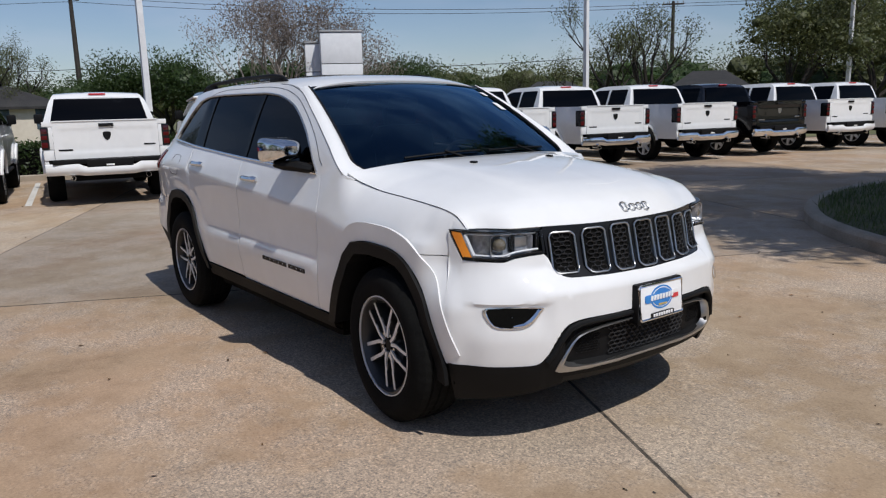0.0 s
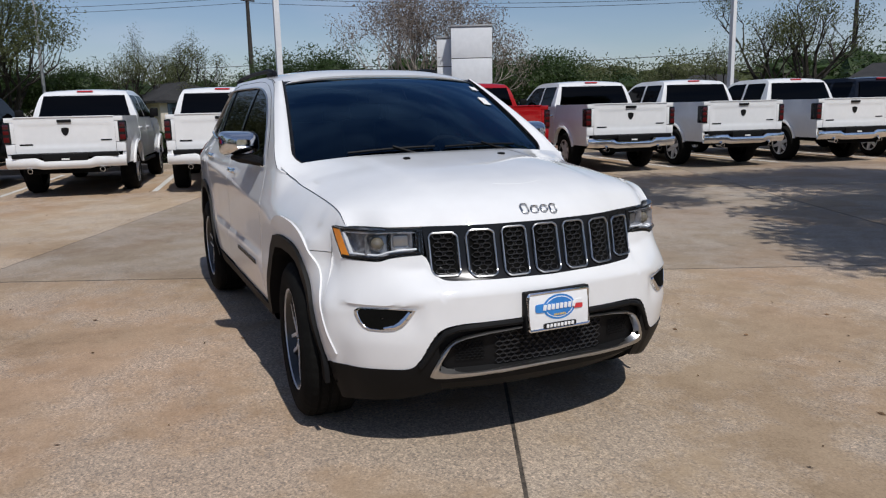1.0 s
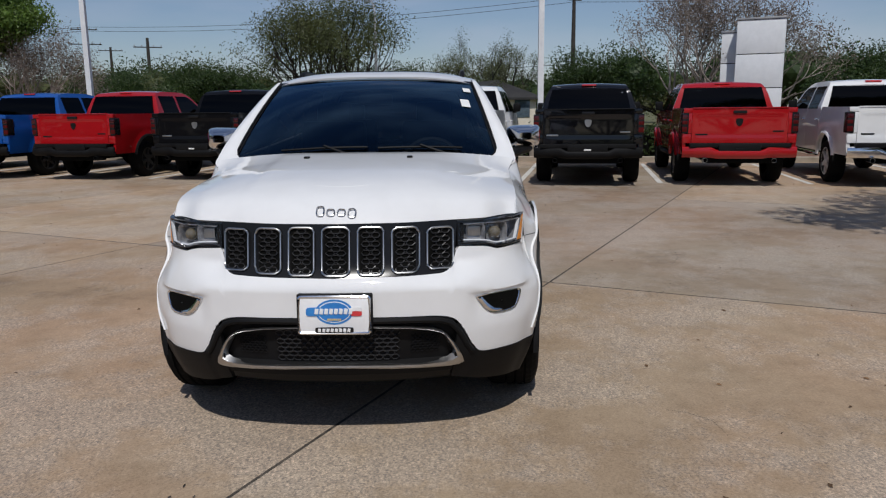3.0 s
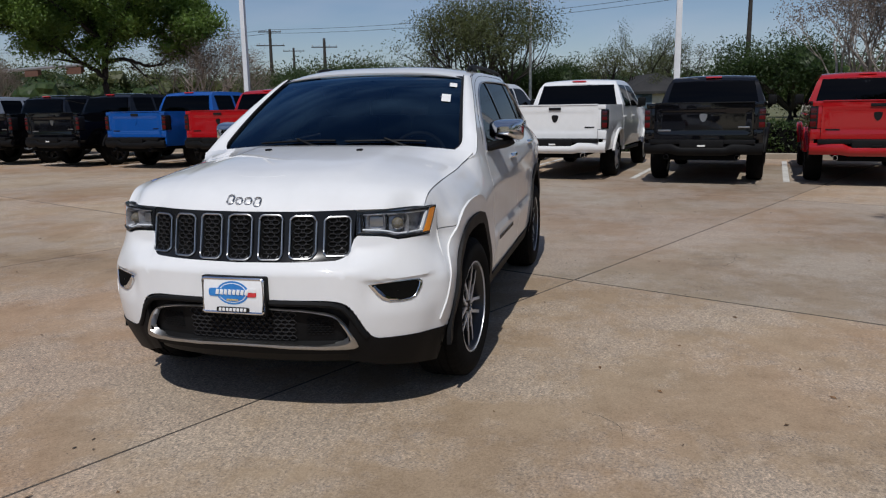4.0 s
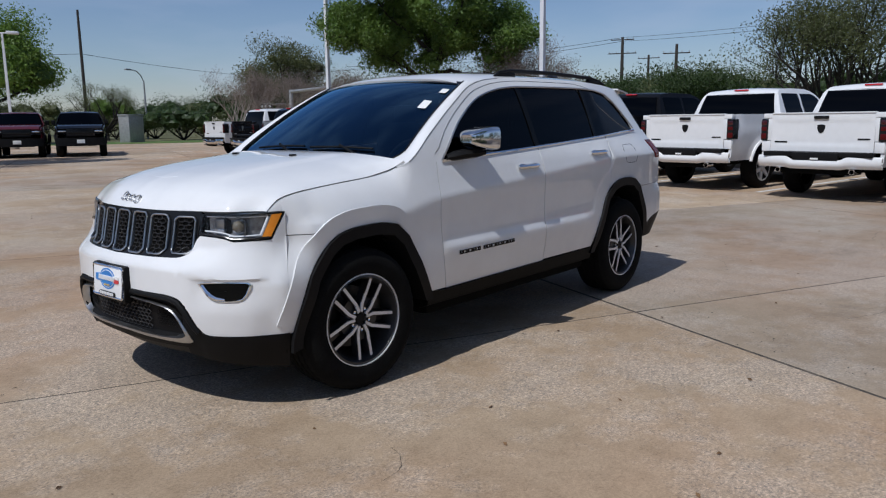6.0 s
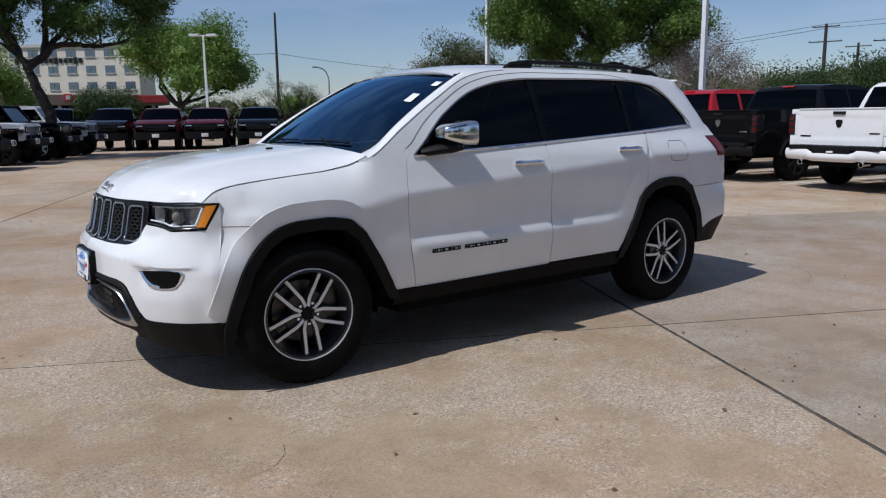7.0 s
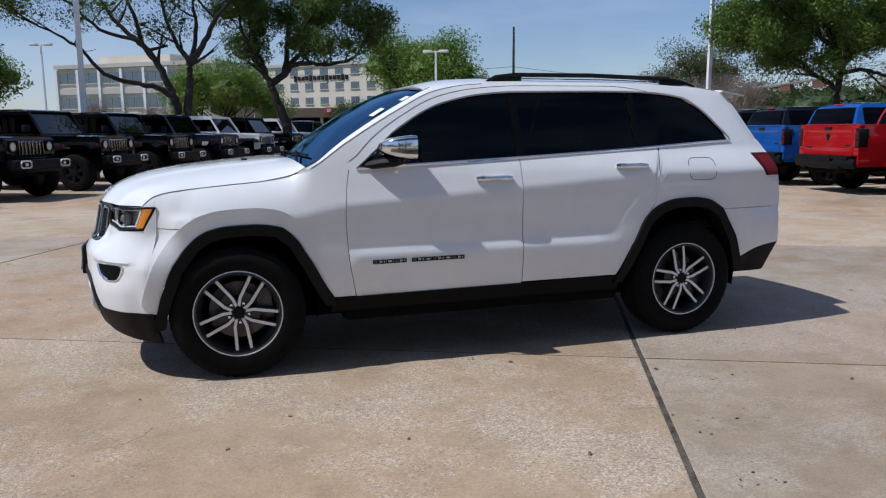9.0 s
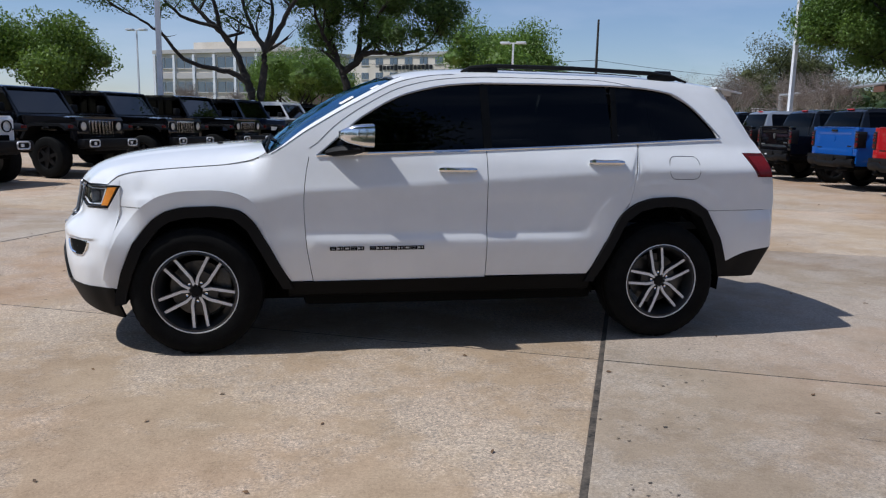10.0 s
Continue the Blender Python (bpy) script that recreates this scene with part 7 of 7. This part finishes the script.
def light_pole(x, y, h, r, heads=0, label="white steel light pole standing behind the parked trucks", turn=0):
    t = thing("light_pole", label, "light pole", "light poles")
    bm = bmesh.new()
    tube(bm, [(0, 0, 0), (0, 0, h * 0.5), (0, 0, h)], [r, r * 0.9, r * 0.72], 4 if r > 0.06 else 8)
    part("pole", bm, POLEWHITE, t)
    bm = bmesh.new()
    lathe(bm, [(r * 2.6, 0), (r * 2.6, 0.5), (r * 2.3, 0.55), (0, 0.56)], 20, Matrix.Rotation(radians(90), 4, "X"))
    part("base", bm, KERBSTONE, t)
    for k in range(heads):
        s = -1 if k % 2 else 1
        bm = bmesh.new()
        box(bm, (0.62, 0.42, 0.16), (s * 0.55, 0, h + 0.02), 0.03)
        part("lamp_head", bm, METAL if heads == 1 else POLEWHITE, t)
    if heads:
        bm = bmesh.new()
        box(bm, (1.0 if heads > 1 else 0.5, 0.07, 0.07), (0 if heads > 1 else 0.25, 0, h), 0.01)
        part("arm", bm, POLEWHITE, t)
    t.matrix_basis = pose(x, y, 0, 0, 0, turn)
    return t


light_pole(-16.5, 3.1, 9.5, 0.115)
light_pole(-15.1, 18.4, 9.5, 0.115)
light_pole(-12.6, 33.0, 9.5, 0.115)
light_pole(-18.4, -10.7, 9.5, 0.115)
light_pole(-19.7, -23.2, 9.5, 0.115)
light_pole(5.0, -20.7, 9.5, 0.115)
light_pole(-2.1, -50.9, 8.0, 0.10, 0)
light_pole(-13.9, -44.8, 6.7, 0.11, 2, "white light pole with a double lamp head", 150)
light_pole(13.0, -61.0, 8.2, 0.09, 2, "white light pole with a double lamp head", 160)


def street_lamp(x, y, h, turn):
    t = thing("street_lamp", "slim grey street lamp with a curved arm", "street lamp", "street lamps")
    bm = bmesh.new()
    tube(bm, [(0, 0, 0), (0, 0, h * 0.7), (0, 0, h)], [0.11, 0.09, 0.06], 8)
    part("pole", bm, METAL, t)
    bm = bmesh.new()
    tube(bm, [(0, 0, h), (0.35, 0, h + 0.6), (0.9, 0, h + 0.95), (1.7, 0, h + 1.05)], 0.05, 6)
    part("arm", bm, METAL, t)
    bm = bmesh.new()
    box(bm, (0.7, 0.26, 0.14), (2.0, 0, h + 1.04), 0.05)
    part("lamp_head", bm, METAL, t)
    t.matrix_basis = pose(x, y, 0, 0, 0, turn)


street_lamp(-45.2, -4.3, 7.6, 200)
street_lamp(-34.0, -66.0, 5.4, 20)


def power_pole(x, y, h, arms, turn, r=0.16, label="dark wooden power pole with cross arms"):
    t = thing("power_pole", label, "power pole", "power poles")
    bm = bmesh.new()
    tube(bm, [(0, 0, 0), (0, 0, h * 0.6), (0, 0, h)], [r * 1.15, r, r * 0.75], 8)
    part("pole", bm, WOODPOLE, t)
    for z, w in arms:
        bm = bmesh.new()
        box(bm, (0.12, w, 0.14), (0.12, 0, z), 0.01)
        arm = part("cross_arm", bm, WOODPOLE, t)
        for k in (-0.46, -0.2, 0.2, 0.46):
            bm = bmesh.new()
            lathe(bm, [(0.0, 0.24), (0.05, 0.20), (0.06, 0.08), (0.03, 0.0)], 8, Matrix.Translation((0.12, w * k, z + 0.07)) @ Matrix.Rotation(radians(90), 4, "X"))
            part("insulator", bm, METAL, arm)
    t.matrix_basis = pose(x, y, 0, 0, 0, turn)


power_pole(-77.7, 13.8, 13.2, [(12.8, 1.6)], 20, 0.24)
power_pole(-43.4, 61.4, 11.2, [(10.9, 2.0)], -45, 0.2)
power_pole(-102.7, -50.5, 13.4, [(13.0, 3.4), (11.0, 4.2)], 20, 0.26)
power_pole(-96.7, -39.4, 11.2, [(10.0, 3.6)], 20, 0.24)
power_pole(-131.5, -59.7, 13.0, [(12.4, 4.0)], 20, 0.26)
power_pole(-33.0, -76.3, 13.0, [], 0, 0.16, "tall thin wooden power pole")
power_pole(-52.0, -72.0, 6.2, [], 0, 0.14, "short dark wooden pole")


def wire(a, b, sag, r=0.022):
    bm = bmesh.new()
    a, b = Vector(a), Vector(b)
    tube(bm, [a.lerp(b, t) - Vector((0, 0, sag * 4 * t * (1 - t))) for t in span(0, 1, 15)], r, 4)
    single("power_line", bm, WIRE, "thin black overhead power line between wooden poles", "power line", "overhead wires")


for dz in (0.0, 0.55):
    wire((-77.7, 13.8, 12.6 + dz), (-43.4, 61.4, 10.7 + dz * 0.5), 0.9)
    wire((-43.4, 61.4, 10.7 + dz * 0.5), (0.0, 110.0, 13.0 + dz), 0.8)
    wire((-77.7, 13.8, 12.6 + dz), (-102.7, -50.5, 12.8 + dz), 1.0)
    wire((-102.7, -50.5, 12.8 + dz), (-120.0, -130.0, 13.5 + dz), 1.0, 0.03)
wire((-77.7, 13.8, 6.2), (-43.4, 61.4, 6.4), 0.8, 0.03)
wire((-77.7, 13.8, 6.2), (-110.0, -55.0, 7.0), 0.8, 0.03)
wire((-33.0, -76.3, 8.6), (-90.0, -100.0, 9.0), 0.8)
wire((-33.0, -76.3, 8.6), (10.0, -95.0, 9.0), 0.8)


def sign_pylon():
    t = thing("sign_pylon", "blank white panelled sign pylon seen from behind", "sign")
    for dx, dy, w, d, h in ((0, 0, 1.36, 0.5, 4.05), (-0.65, -0.66, 1.0, 0.5, 3.75)):
        z = 0.0
        for k in range(4):
            hh = h / 4
            bm = bmesh.new()
            box(bm, (d, w, hh - 0.025), (dx, dy, z + hh / 2), 0.012)
            part("panel", bm, PANEL, t)
            z += hh
        bm = bmesh.new()
        box(bm, (d + 0.06, w + 0.06, 0.06), (dx, dy, h + 0.03), 0.01)
        part("cap", bm, METAL, t)
        bm = bmesh.new()
        box(bm, (d - 0.05, w - 0.05, h), (dx, dy, h / 2), 0.0)
        part("core", bm, DARK, t)
    t.matrix_basis = pose(-18.3, 10.0, 0, 0, 0, -24)


sign_pylon()

# bed with a clipped hedge behind the bays, edged with a kerb
def strip(name, pts, w, h, mat, label, category):
    bm = bmesh.new()
    prev = None
    for i, p in enumerate(pts):
        a, b = Vector(pts[max(0, i - 1)]), Vector(pts[min(len(pts) - 1, i + 1)])
        d = (b - a).to_2d().normalized()
        n = Vector((-d.y, d.x))
        sect = [bm.verts.new((p[0] + n.x * o, p[1] + n.y * o, z)) for o, z in ((0, -0.05), (0, h * 0.75), (0.02, h * 0.93), (0.05, h), (w - 0.03, h), (w, h - 0.02), (w, -0.05))]
        if prev:
            for j in range(6):
                bm.faces.new((prev[j], prev[j + 1], sect[j + 1], sect[j]))
        prev = sect
    return single(name, bm, mat, label, category, kind="structure")


back = lambda k, d: ROW_O + ROW_A * (BAY * k) + ROW_B * d
strip("kerb_1", [tuple(back(k, 6.2)) for k in span(-9.2, 9.5, 40)][::-1], 0.18, 0.15, KERBSTONE, "low concrete kerb behind the parking bays", "kerb")
bm = bmesh.new()
bm.faces.new([bm.verts.new(tuple(back(k, d).to_2d()) + (0.10,)) for k, d in ((-9.2, 6.35), (9.5, 6.35), (9.5, 9.0), (-9.2, 9.0))])
single("planting_bed", bm, MULCH, "brown mulch bed behind the bays", "planting bed", kind="structure")


def hedge(k0, k1, d, h, label):
    t = thing("hedge", label, "hedge")
    nr = np.random.RandomState(int(100 + k0 * 7))
    a, b = back(k0, d), back(k1, d)
    L = (b - a).length
    n = int(L * 900)
    u, s = nr.uniform(0, 1, n), nr.uniform(-0.42, 0.42, n)
    z = nr.uniform(0.12, h, n) + nr.normal(0, 0.03, n)
    way, out = (b - a) / L, ROW_B
    c = np.array([a]) + u[:, None] * L * np.array([way]) + s[:, None] * np.array([out])
    c[:, 2] = z
    tips = [(Vector(p), 0.1) for p in c.tolist()]
    ob = new("foliage", leaf_mesh("foliage", random.Random(3), tips, 3, 0.04, 0.055, DEEPLEAF))
    ob.parent = t
    bm = bmesh.new()
    box(bm, (L, 0.62, h - 0.25), ((a + b) / 2 + Vector((0, 0, h / 2 - 0.05))), 0.05, Matrix.Rotation(math.atan2(way.y, way.x), 4, "Z"))
    part("inner_core", bm, DARK, t)


hedge(-1.6, 3.2, 7.2, 0.95, "clipped dark green hedge behind a kerb")

# grass island with a rounded kerb
edge = [Vector((3.4 + 4.6 * math.cos(radians(a)) * 1.0, 9.4 + 5.2 * math.sin(radians(a)), 0)) for a in range(0, 361, 6)]
strip("kerb_2", [tuple(p) for p in edge], 0.17, 0.15, KERBSTONE, "worn concrete kerb round a grass island", "kerb")
bm = bmesh.new()
bm.faces.new([bm.verts.new((3.4 + (p.x - 3.4) * 0.97, 9.4 + (p.y - 9.4) * 0.97, 0.125)) for p in edge[:-1]])
single("island_soil", bm, SOIL, "soil of the grass island", "ground", kind="structure")
nr = np.random.RandomState(8)
n = 26000
rad, ang = np.sqrt(nr.uniform(0, 1, n)) * 0.965, nr.uniform(0, 2 * math.pi, n)
cx, cy = 3.4 + 4.6 * rad * np.cos(ang), 9.4 + 5.2 * rad * np.sin(ang)
hgt, bend, tw = nr.uniform(0.04, 0.13, n), nr.normal(0, 0.035, (n, 2)), nr.uniform(0, 6.28, n)
wx, wy = np.cos(tw) * 0.006, np.sin(tw) * 0.006
z0 = np.full(n, 0.12)
v = np.stack([np.stack([cx - wx, cy - wy, z0], 1), np.stack([cx + wx, cy + wy, z0], 1), np.stack([cx + bend[:, 0], cy + bend[:, 1], z0 + hgt], 1)], 1).reshape(-1, 3)
me = bpy.data.meshes.new("island_grass")
me.from_pydata(v.tolist(), [], np.arange(n * 3).reshape(-1, 3).tolist())
me.materials.append(GRASS)
tagged(new("island_grass", me), "short green grass on the kerbed island", "grass", kind="stuff")


def house(x, y, turn, w, d, wall, ridge, mat, label):
    t = thing("house", label, "house", "houses behind the yard")
    bm = bmesh.new()
    prism(bm, [(-w / 2, 0), (w / 2, 0), (w / 2, wall), (-w / 2, wall)], -d / 2, d / 2)
    part("wall", bm, mat, t, smooth=False)
    bm = bmesh.new()
    hip = min(0.7 * w / 2, d * 0.3)
    eave = [bm.verts.new((sx * (w / 2 + 0.4), sy * (d / 2 + 0.4), wall + dz)) for dz in (-0.2, -0.05) for sx, sy in ((-1, -1), (1, -1), (1, 1), (-1, 1))]
    top = [bm.verts.new((0, sy * (d / 2 - hip), ridge)) for sy in (-1, 1)]
    bm.faces.new(eave[3::-1])
    for k in range(4):
        bm.faces.new((eave[k], eave[(k + 1) % 4], eave[4 + (k + 1) % 4], eave[4 + k]))
    bm.faces.new((eave[4], eave[5], top[0]))
    bm.faces.new((eave[5], eave[6], top[1], top[0]))
    bm.faces.new((eave[6], eave[7], top[1]))
    bm.faces.new((eave[7], eave[4], top[0], top[1]))
    part("roof", bm, SHINGLE, t, "grey shingle roof", smooth=False)
    for s in (-1, 1):
        for f in (-0.28, 0.28):
            bm = bmesh.new()
            box(bm, (1.1, 0.06, 1.2), (w * f, s * (d / 2 + 0.01), 1.5), 0.02)
            part("window", bm, PANE, t)
    t.matrix_basis = pose(x, y, 0, 0, 0, turn)


house(-50.5, 3.2, 105, 4.6, 8.0, 2.3, 3.5, BEIGE, "small beige house with a grey gabled roof")
house(-33.0, 34.5, -40, 7.0, 5.0, 1.9, 3.1, BRICK, "brick house with a low grey roof")
house(-28.0, 45.0, -55, 8.0, 5.5, 2.1, 3.6, BRICK, "brick house with a large grey roof")
house(-44.0, 30.0, -40, 9.0, 8.0, 2.0, 3.1, BEIGE, "beige house with a grey roof among trees")


def block(name, label, x, y, turn, w, d, h, storeys, cols, mat, win_w, win_h, sign=None, glassy=False):
    t = thing(name, label, "building")
    bm = bmesh.new()
    box(bm, (w, d, h), (0, 0, h / 2), 0.0)
    part("wall", bm, mat, t, smooth=False)
    bm = bmesh.new()
    box(bm, (w + 0.8, d + 0.8, 0.7), (0, 0, h + 0.1), 0.0)
    part("roof_edge", bm, GREIGE, t, smooth=False)
    for s in range(storeys):
        for c in range(cols):
            win = new("window")
            win.parent = t
            win.location = ((c + 0.5 - cols / 2) * w / cols, -d / 2, (s + 0.55) * h / storeys)
            for q in (-1, 1):
                bm = bmesh.new()
                box(bm, (win_w * 0.47, 0.12, win_h), (q * win_w * 0.265, -0.03, 0), 0.0)
                part("pane", bm, PANE, win, smooth=False)
            bm = bmesh.new()
            box(bm, (win_w + 0.3, 0.3, 0.18), (0, -0.08, -win_h / 2 - 0.09), 0.0)
            part("sill", bm, GREIGE, win, smooth=False)
    if sign:
        bm = bmesh.new()
        for k in range(14):
            box(bm, (0.8, 0.2, 1.0 if k % 4 else 1.5), (sign[0] + k * 1.18, -d / 2 - 0.15, sign[1]), 0.0)
        part("sign_bars", bm, GLOSSBLACK, t, "dark sign letters as plain bars", smooth=False)
    t.matrix_basis = pose(x, y, 0, 0, 0, turn)
    return t


block("hospital_building", "beige five-storey building far beyond the trees", -28.6, -199.0, 140, 50, 8, 18.5, 5, 11, BEIGE, 2.3, 1.7, (-4.0, 15.2))
office = block("office_building", "beige building with pale columns and wide windows", 8.0, -150.0, 145, 34, 16, 13.5, 3, 7, BEIGE, 3.6, 1.9)
bm = bmesh.new()
box(bm, (16, 8, 1.6), (-3, 0, 14.9), 0.0)
part("roof_house", bm, BEIGE, office, smooth=False)
for k in range(8):
    bm = bmesh.new()
    box(bm, (0.55, 0.5, 13.0), ((k - 3.5) * 34 / 7, -8.2, 6.5), 0.0)
    part("column", bm, PANEL, office, smooth=False)
for z in (4.6, 9.1):
    bm = bmesh.new()
    box(bm, (33.4, 0.3, 1.1), (0, -8.12, z), 0.0)
    part("wall_band", bm, GREIGE, office, smooth=False)
canopy = thing("fuel_station", "low red-banded fuel station roof on posts", "building")
bm = bmesh.new()
box(bm, (26, 9, 1.3), (0, 0, 4.0), 0.05)
part("roof", bm, surface("brown_fascia", (0.20, 0.13, 0.10), (0.30, 0.21, 0.16), rough=0.7), canopy, smooth=False)
bm = bmesh.new()
box(bm, (11, 0.3, 0.9), (-7.2, 4.7, 4.1), 0.02)
part("fascia_band", bm, REDBAND, canopy, smooth=False)
bm = bmesh.new()
box(bm, (1.0, 0.3, 0.9), (-1.0, 4.95, 4.25), 0.05)
part("sign", bm, REDBAND, canopy, smooth=False)
bm = bmesh.new()
box(bm, (0.5, 0.1, 0.45), (-1.0, 5.12, 4.25), 0.02)
part("sign_bar", bm, PLATEWHITE, canopy, smooth=False)
for k in range(5):
    bm = bmesh.new()
    box(bm, (0.4, 0.4, 3.5), (-11 + 5.5 * k, 3.8, 1.75), 0.02)
    part("post", bm, BEIGE, canopy)
bm = bmesh.new()
box(bm, (24, 5, 3.3), (0, -1.5, 1.65), 0.02)
part("shop", bm, DARK, canopy, smooth=False)
canopy.matrix_basis = pose(-15.0, -104.0, 0, 0, 0, -8)

# grey utility cabinet, grass verge, traffic signals
cab = thing("utility_cabinet", "grey metal utility cabinet on the grass verge", "cabinet")
bm = bmesh.new()
box(bm, (1.7, 0.9, 2.0), (0, 0, 1.0), 0.04)
part("body", bm, METAL, cab)
bm = bmesh.new()
box(bm, (1.8, 1.0, 0.10), (0, 0, 2.05), 0.02)
part("lid", bm, METAL, cab)
cab.matrix_basis = pose(-24.6, -51.1, 0, 0, 0, 25)
LAWN = surface("mown_lawn", (0.045, 0.095, 0.016), (0.11, 0.17, 0.035), rough=0.9, scale=0.8, fine=16.0, bump=0.5, bump_dist=0.03)
bm = bmesh.new()
box(bm, (26, 6, 0.12), (0, 0, 0.0), 0.04)
single("verge", bm, LAWN, "strip of green mown lawn beside the road", "lawn", kind="structure").matrix_basis = pose(-27.0, -49.0, -0.02, 0, 0, -27)
def signal_mast(a, b, h, heads, facing, label):
    """Steel post at a with a level arm to b and lying signal boxes at the given shares of the arm."""
    g = thing("traffic_signal", label, "traffic light", "traffic signals over the road")
    a, b = Vector((*a, 0)), Vector((*b, 0))
    along = (b - a).normalized()
    bm = bmesh.new()
    tube(bm, [a, a + Vector((0, 0, h + 0.15))], [0.20, 0.15], 10)
    part("post", bm, METAL, g)
    bm = bmesh.new()
    tube(bm, [a + Vector((0, 0, h)), b + Vector((0, 0, h + 0.05))], [0.12, 0.065], 8)
    part("mast_arm", bm, METAL, g)
    turn = Matrix.Rotation(math.atan2(along.y, along.x), 4, "Z")
    for f in heads:
        at = a.lerp(b, f) + Vector((0, 0, h - 0.12))
        bm = bmesh.new()
        box(bm, (1.15, 0.04, 0.44), at, 0.01, turn)
        hd = part("back_plate", bm, GLOSSBLACK if facing else SIGNALBROWN, g, smooth=False)
        bm = bmesh.new()
        box(bm, (1.0, 0.22, 0.32), at + turn @ Vector((0, 0.12 if not facing else 0.0, 0)), 0.03, turn)
        part("signal_box", bm, GLOSSBLACK if facing else SIGNALBROWN, hd)
        if facing:
            for q in (-0.33, 0, 0.33):
                bm = bmesh.new()
                lathe(bm, [(0.11, 0.0), (0.10, 0.03), (0.0, 0.05)], 12, Matrix.Translation(at + turn @ Vector((q, 0.11, 0))) @ turn)
                part("signal_lens", bm, PLATEWHITE, hd)
    return g


SIGNALBROWN = surface("weathered_signal_brown", (0.10, 0.045, 0.030), (0.17, 0.085, 0.055), rough=0.6, bump=0.1)
signal_mast((-32.0, -41.3), (-26.0, -23.1), 3.6, (0.56, 0.78, 0.965), False, "grey steel signal mast with brown-backed signal boxes")
signal_mast((-41.7, -44.0), (-35.3, -49.6), 2.85, (0.31, 0.52, 0.94), True, "grey steel signal mast with black signal boxes")
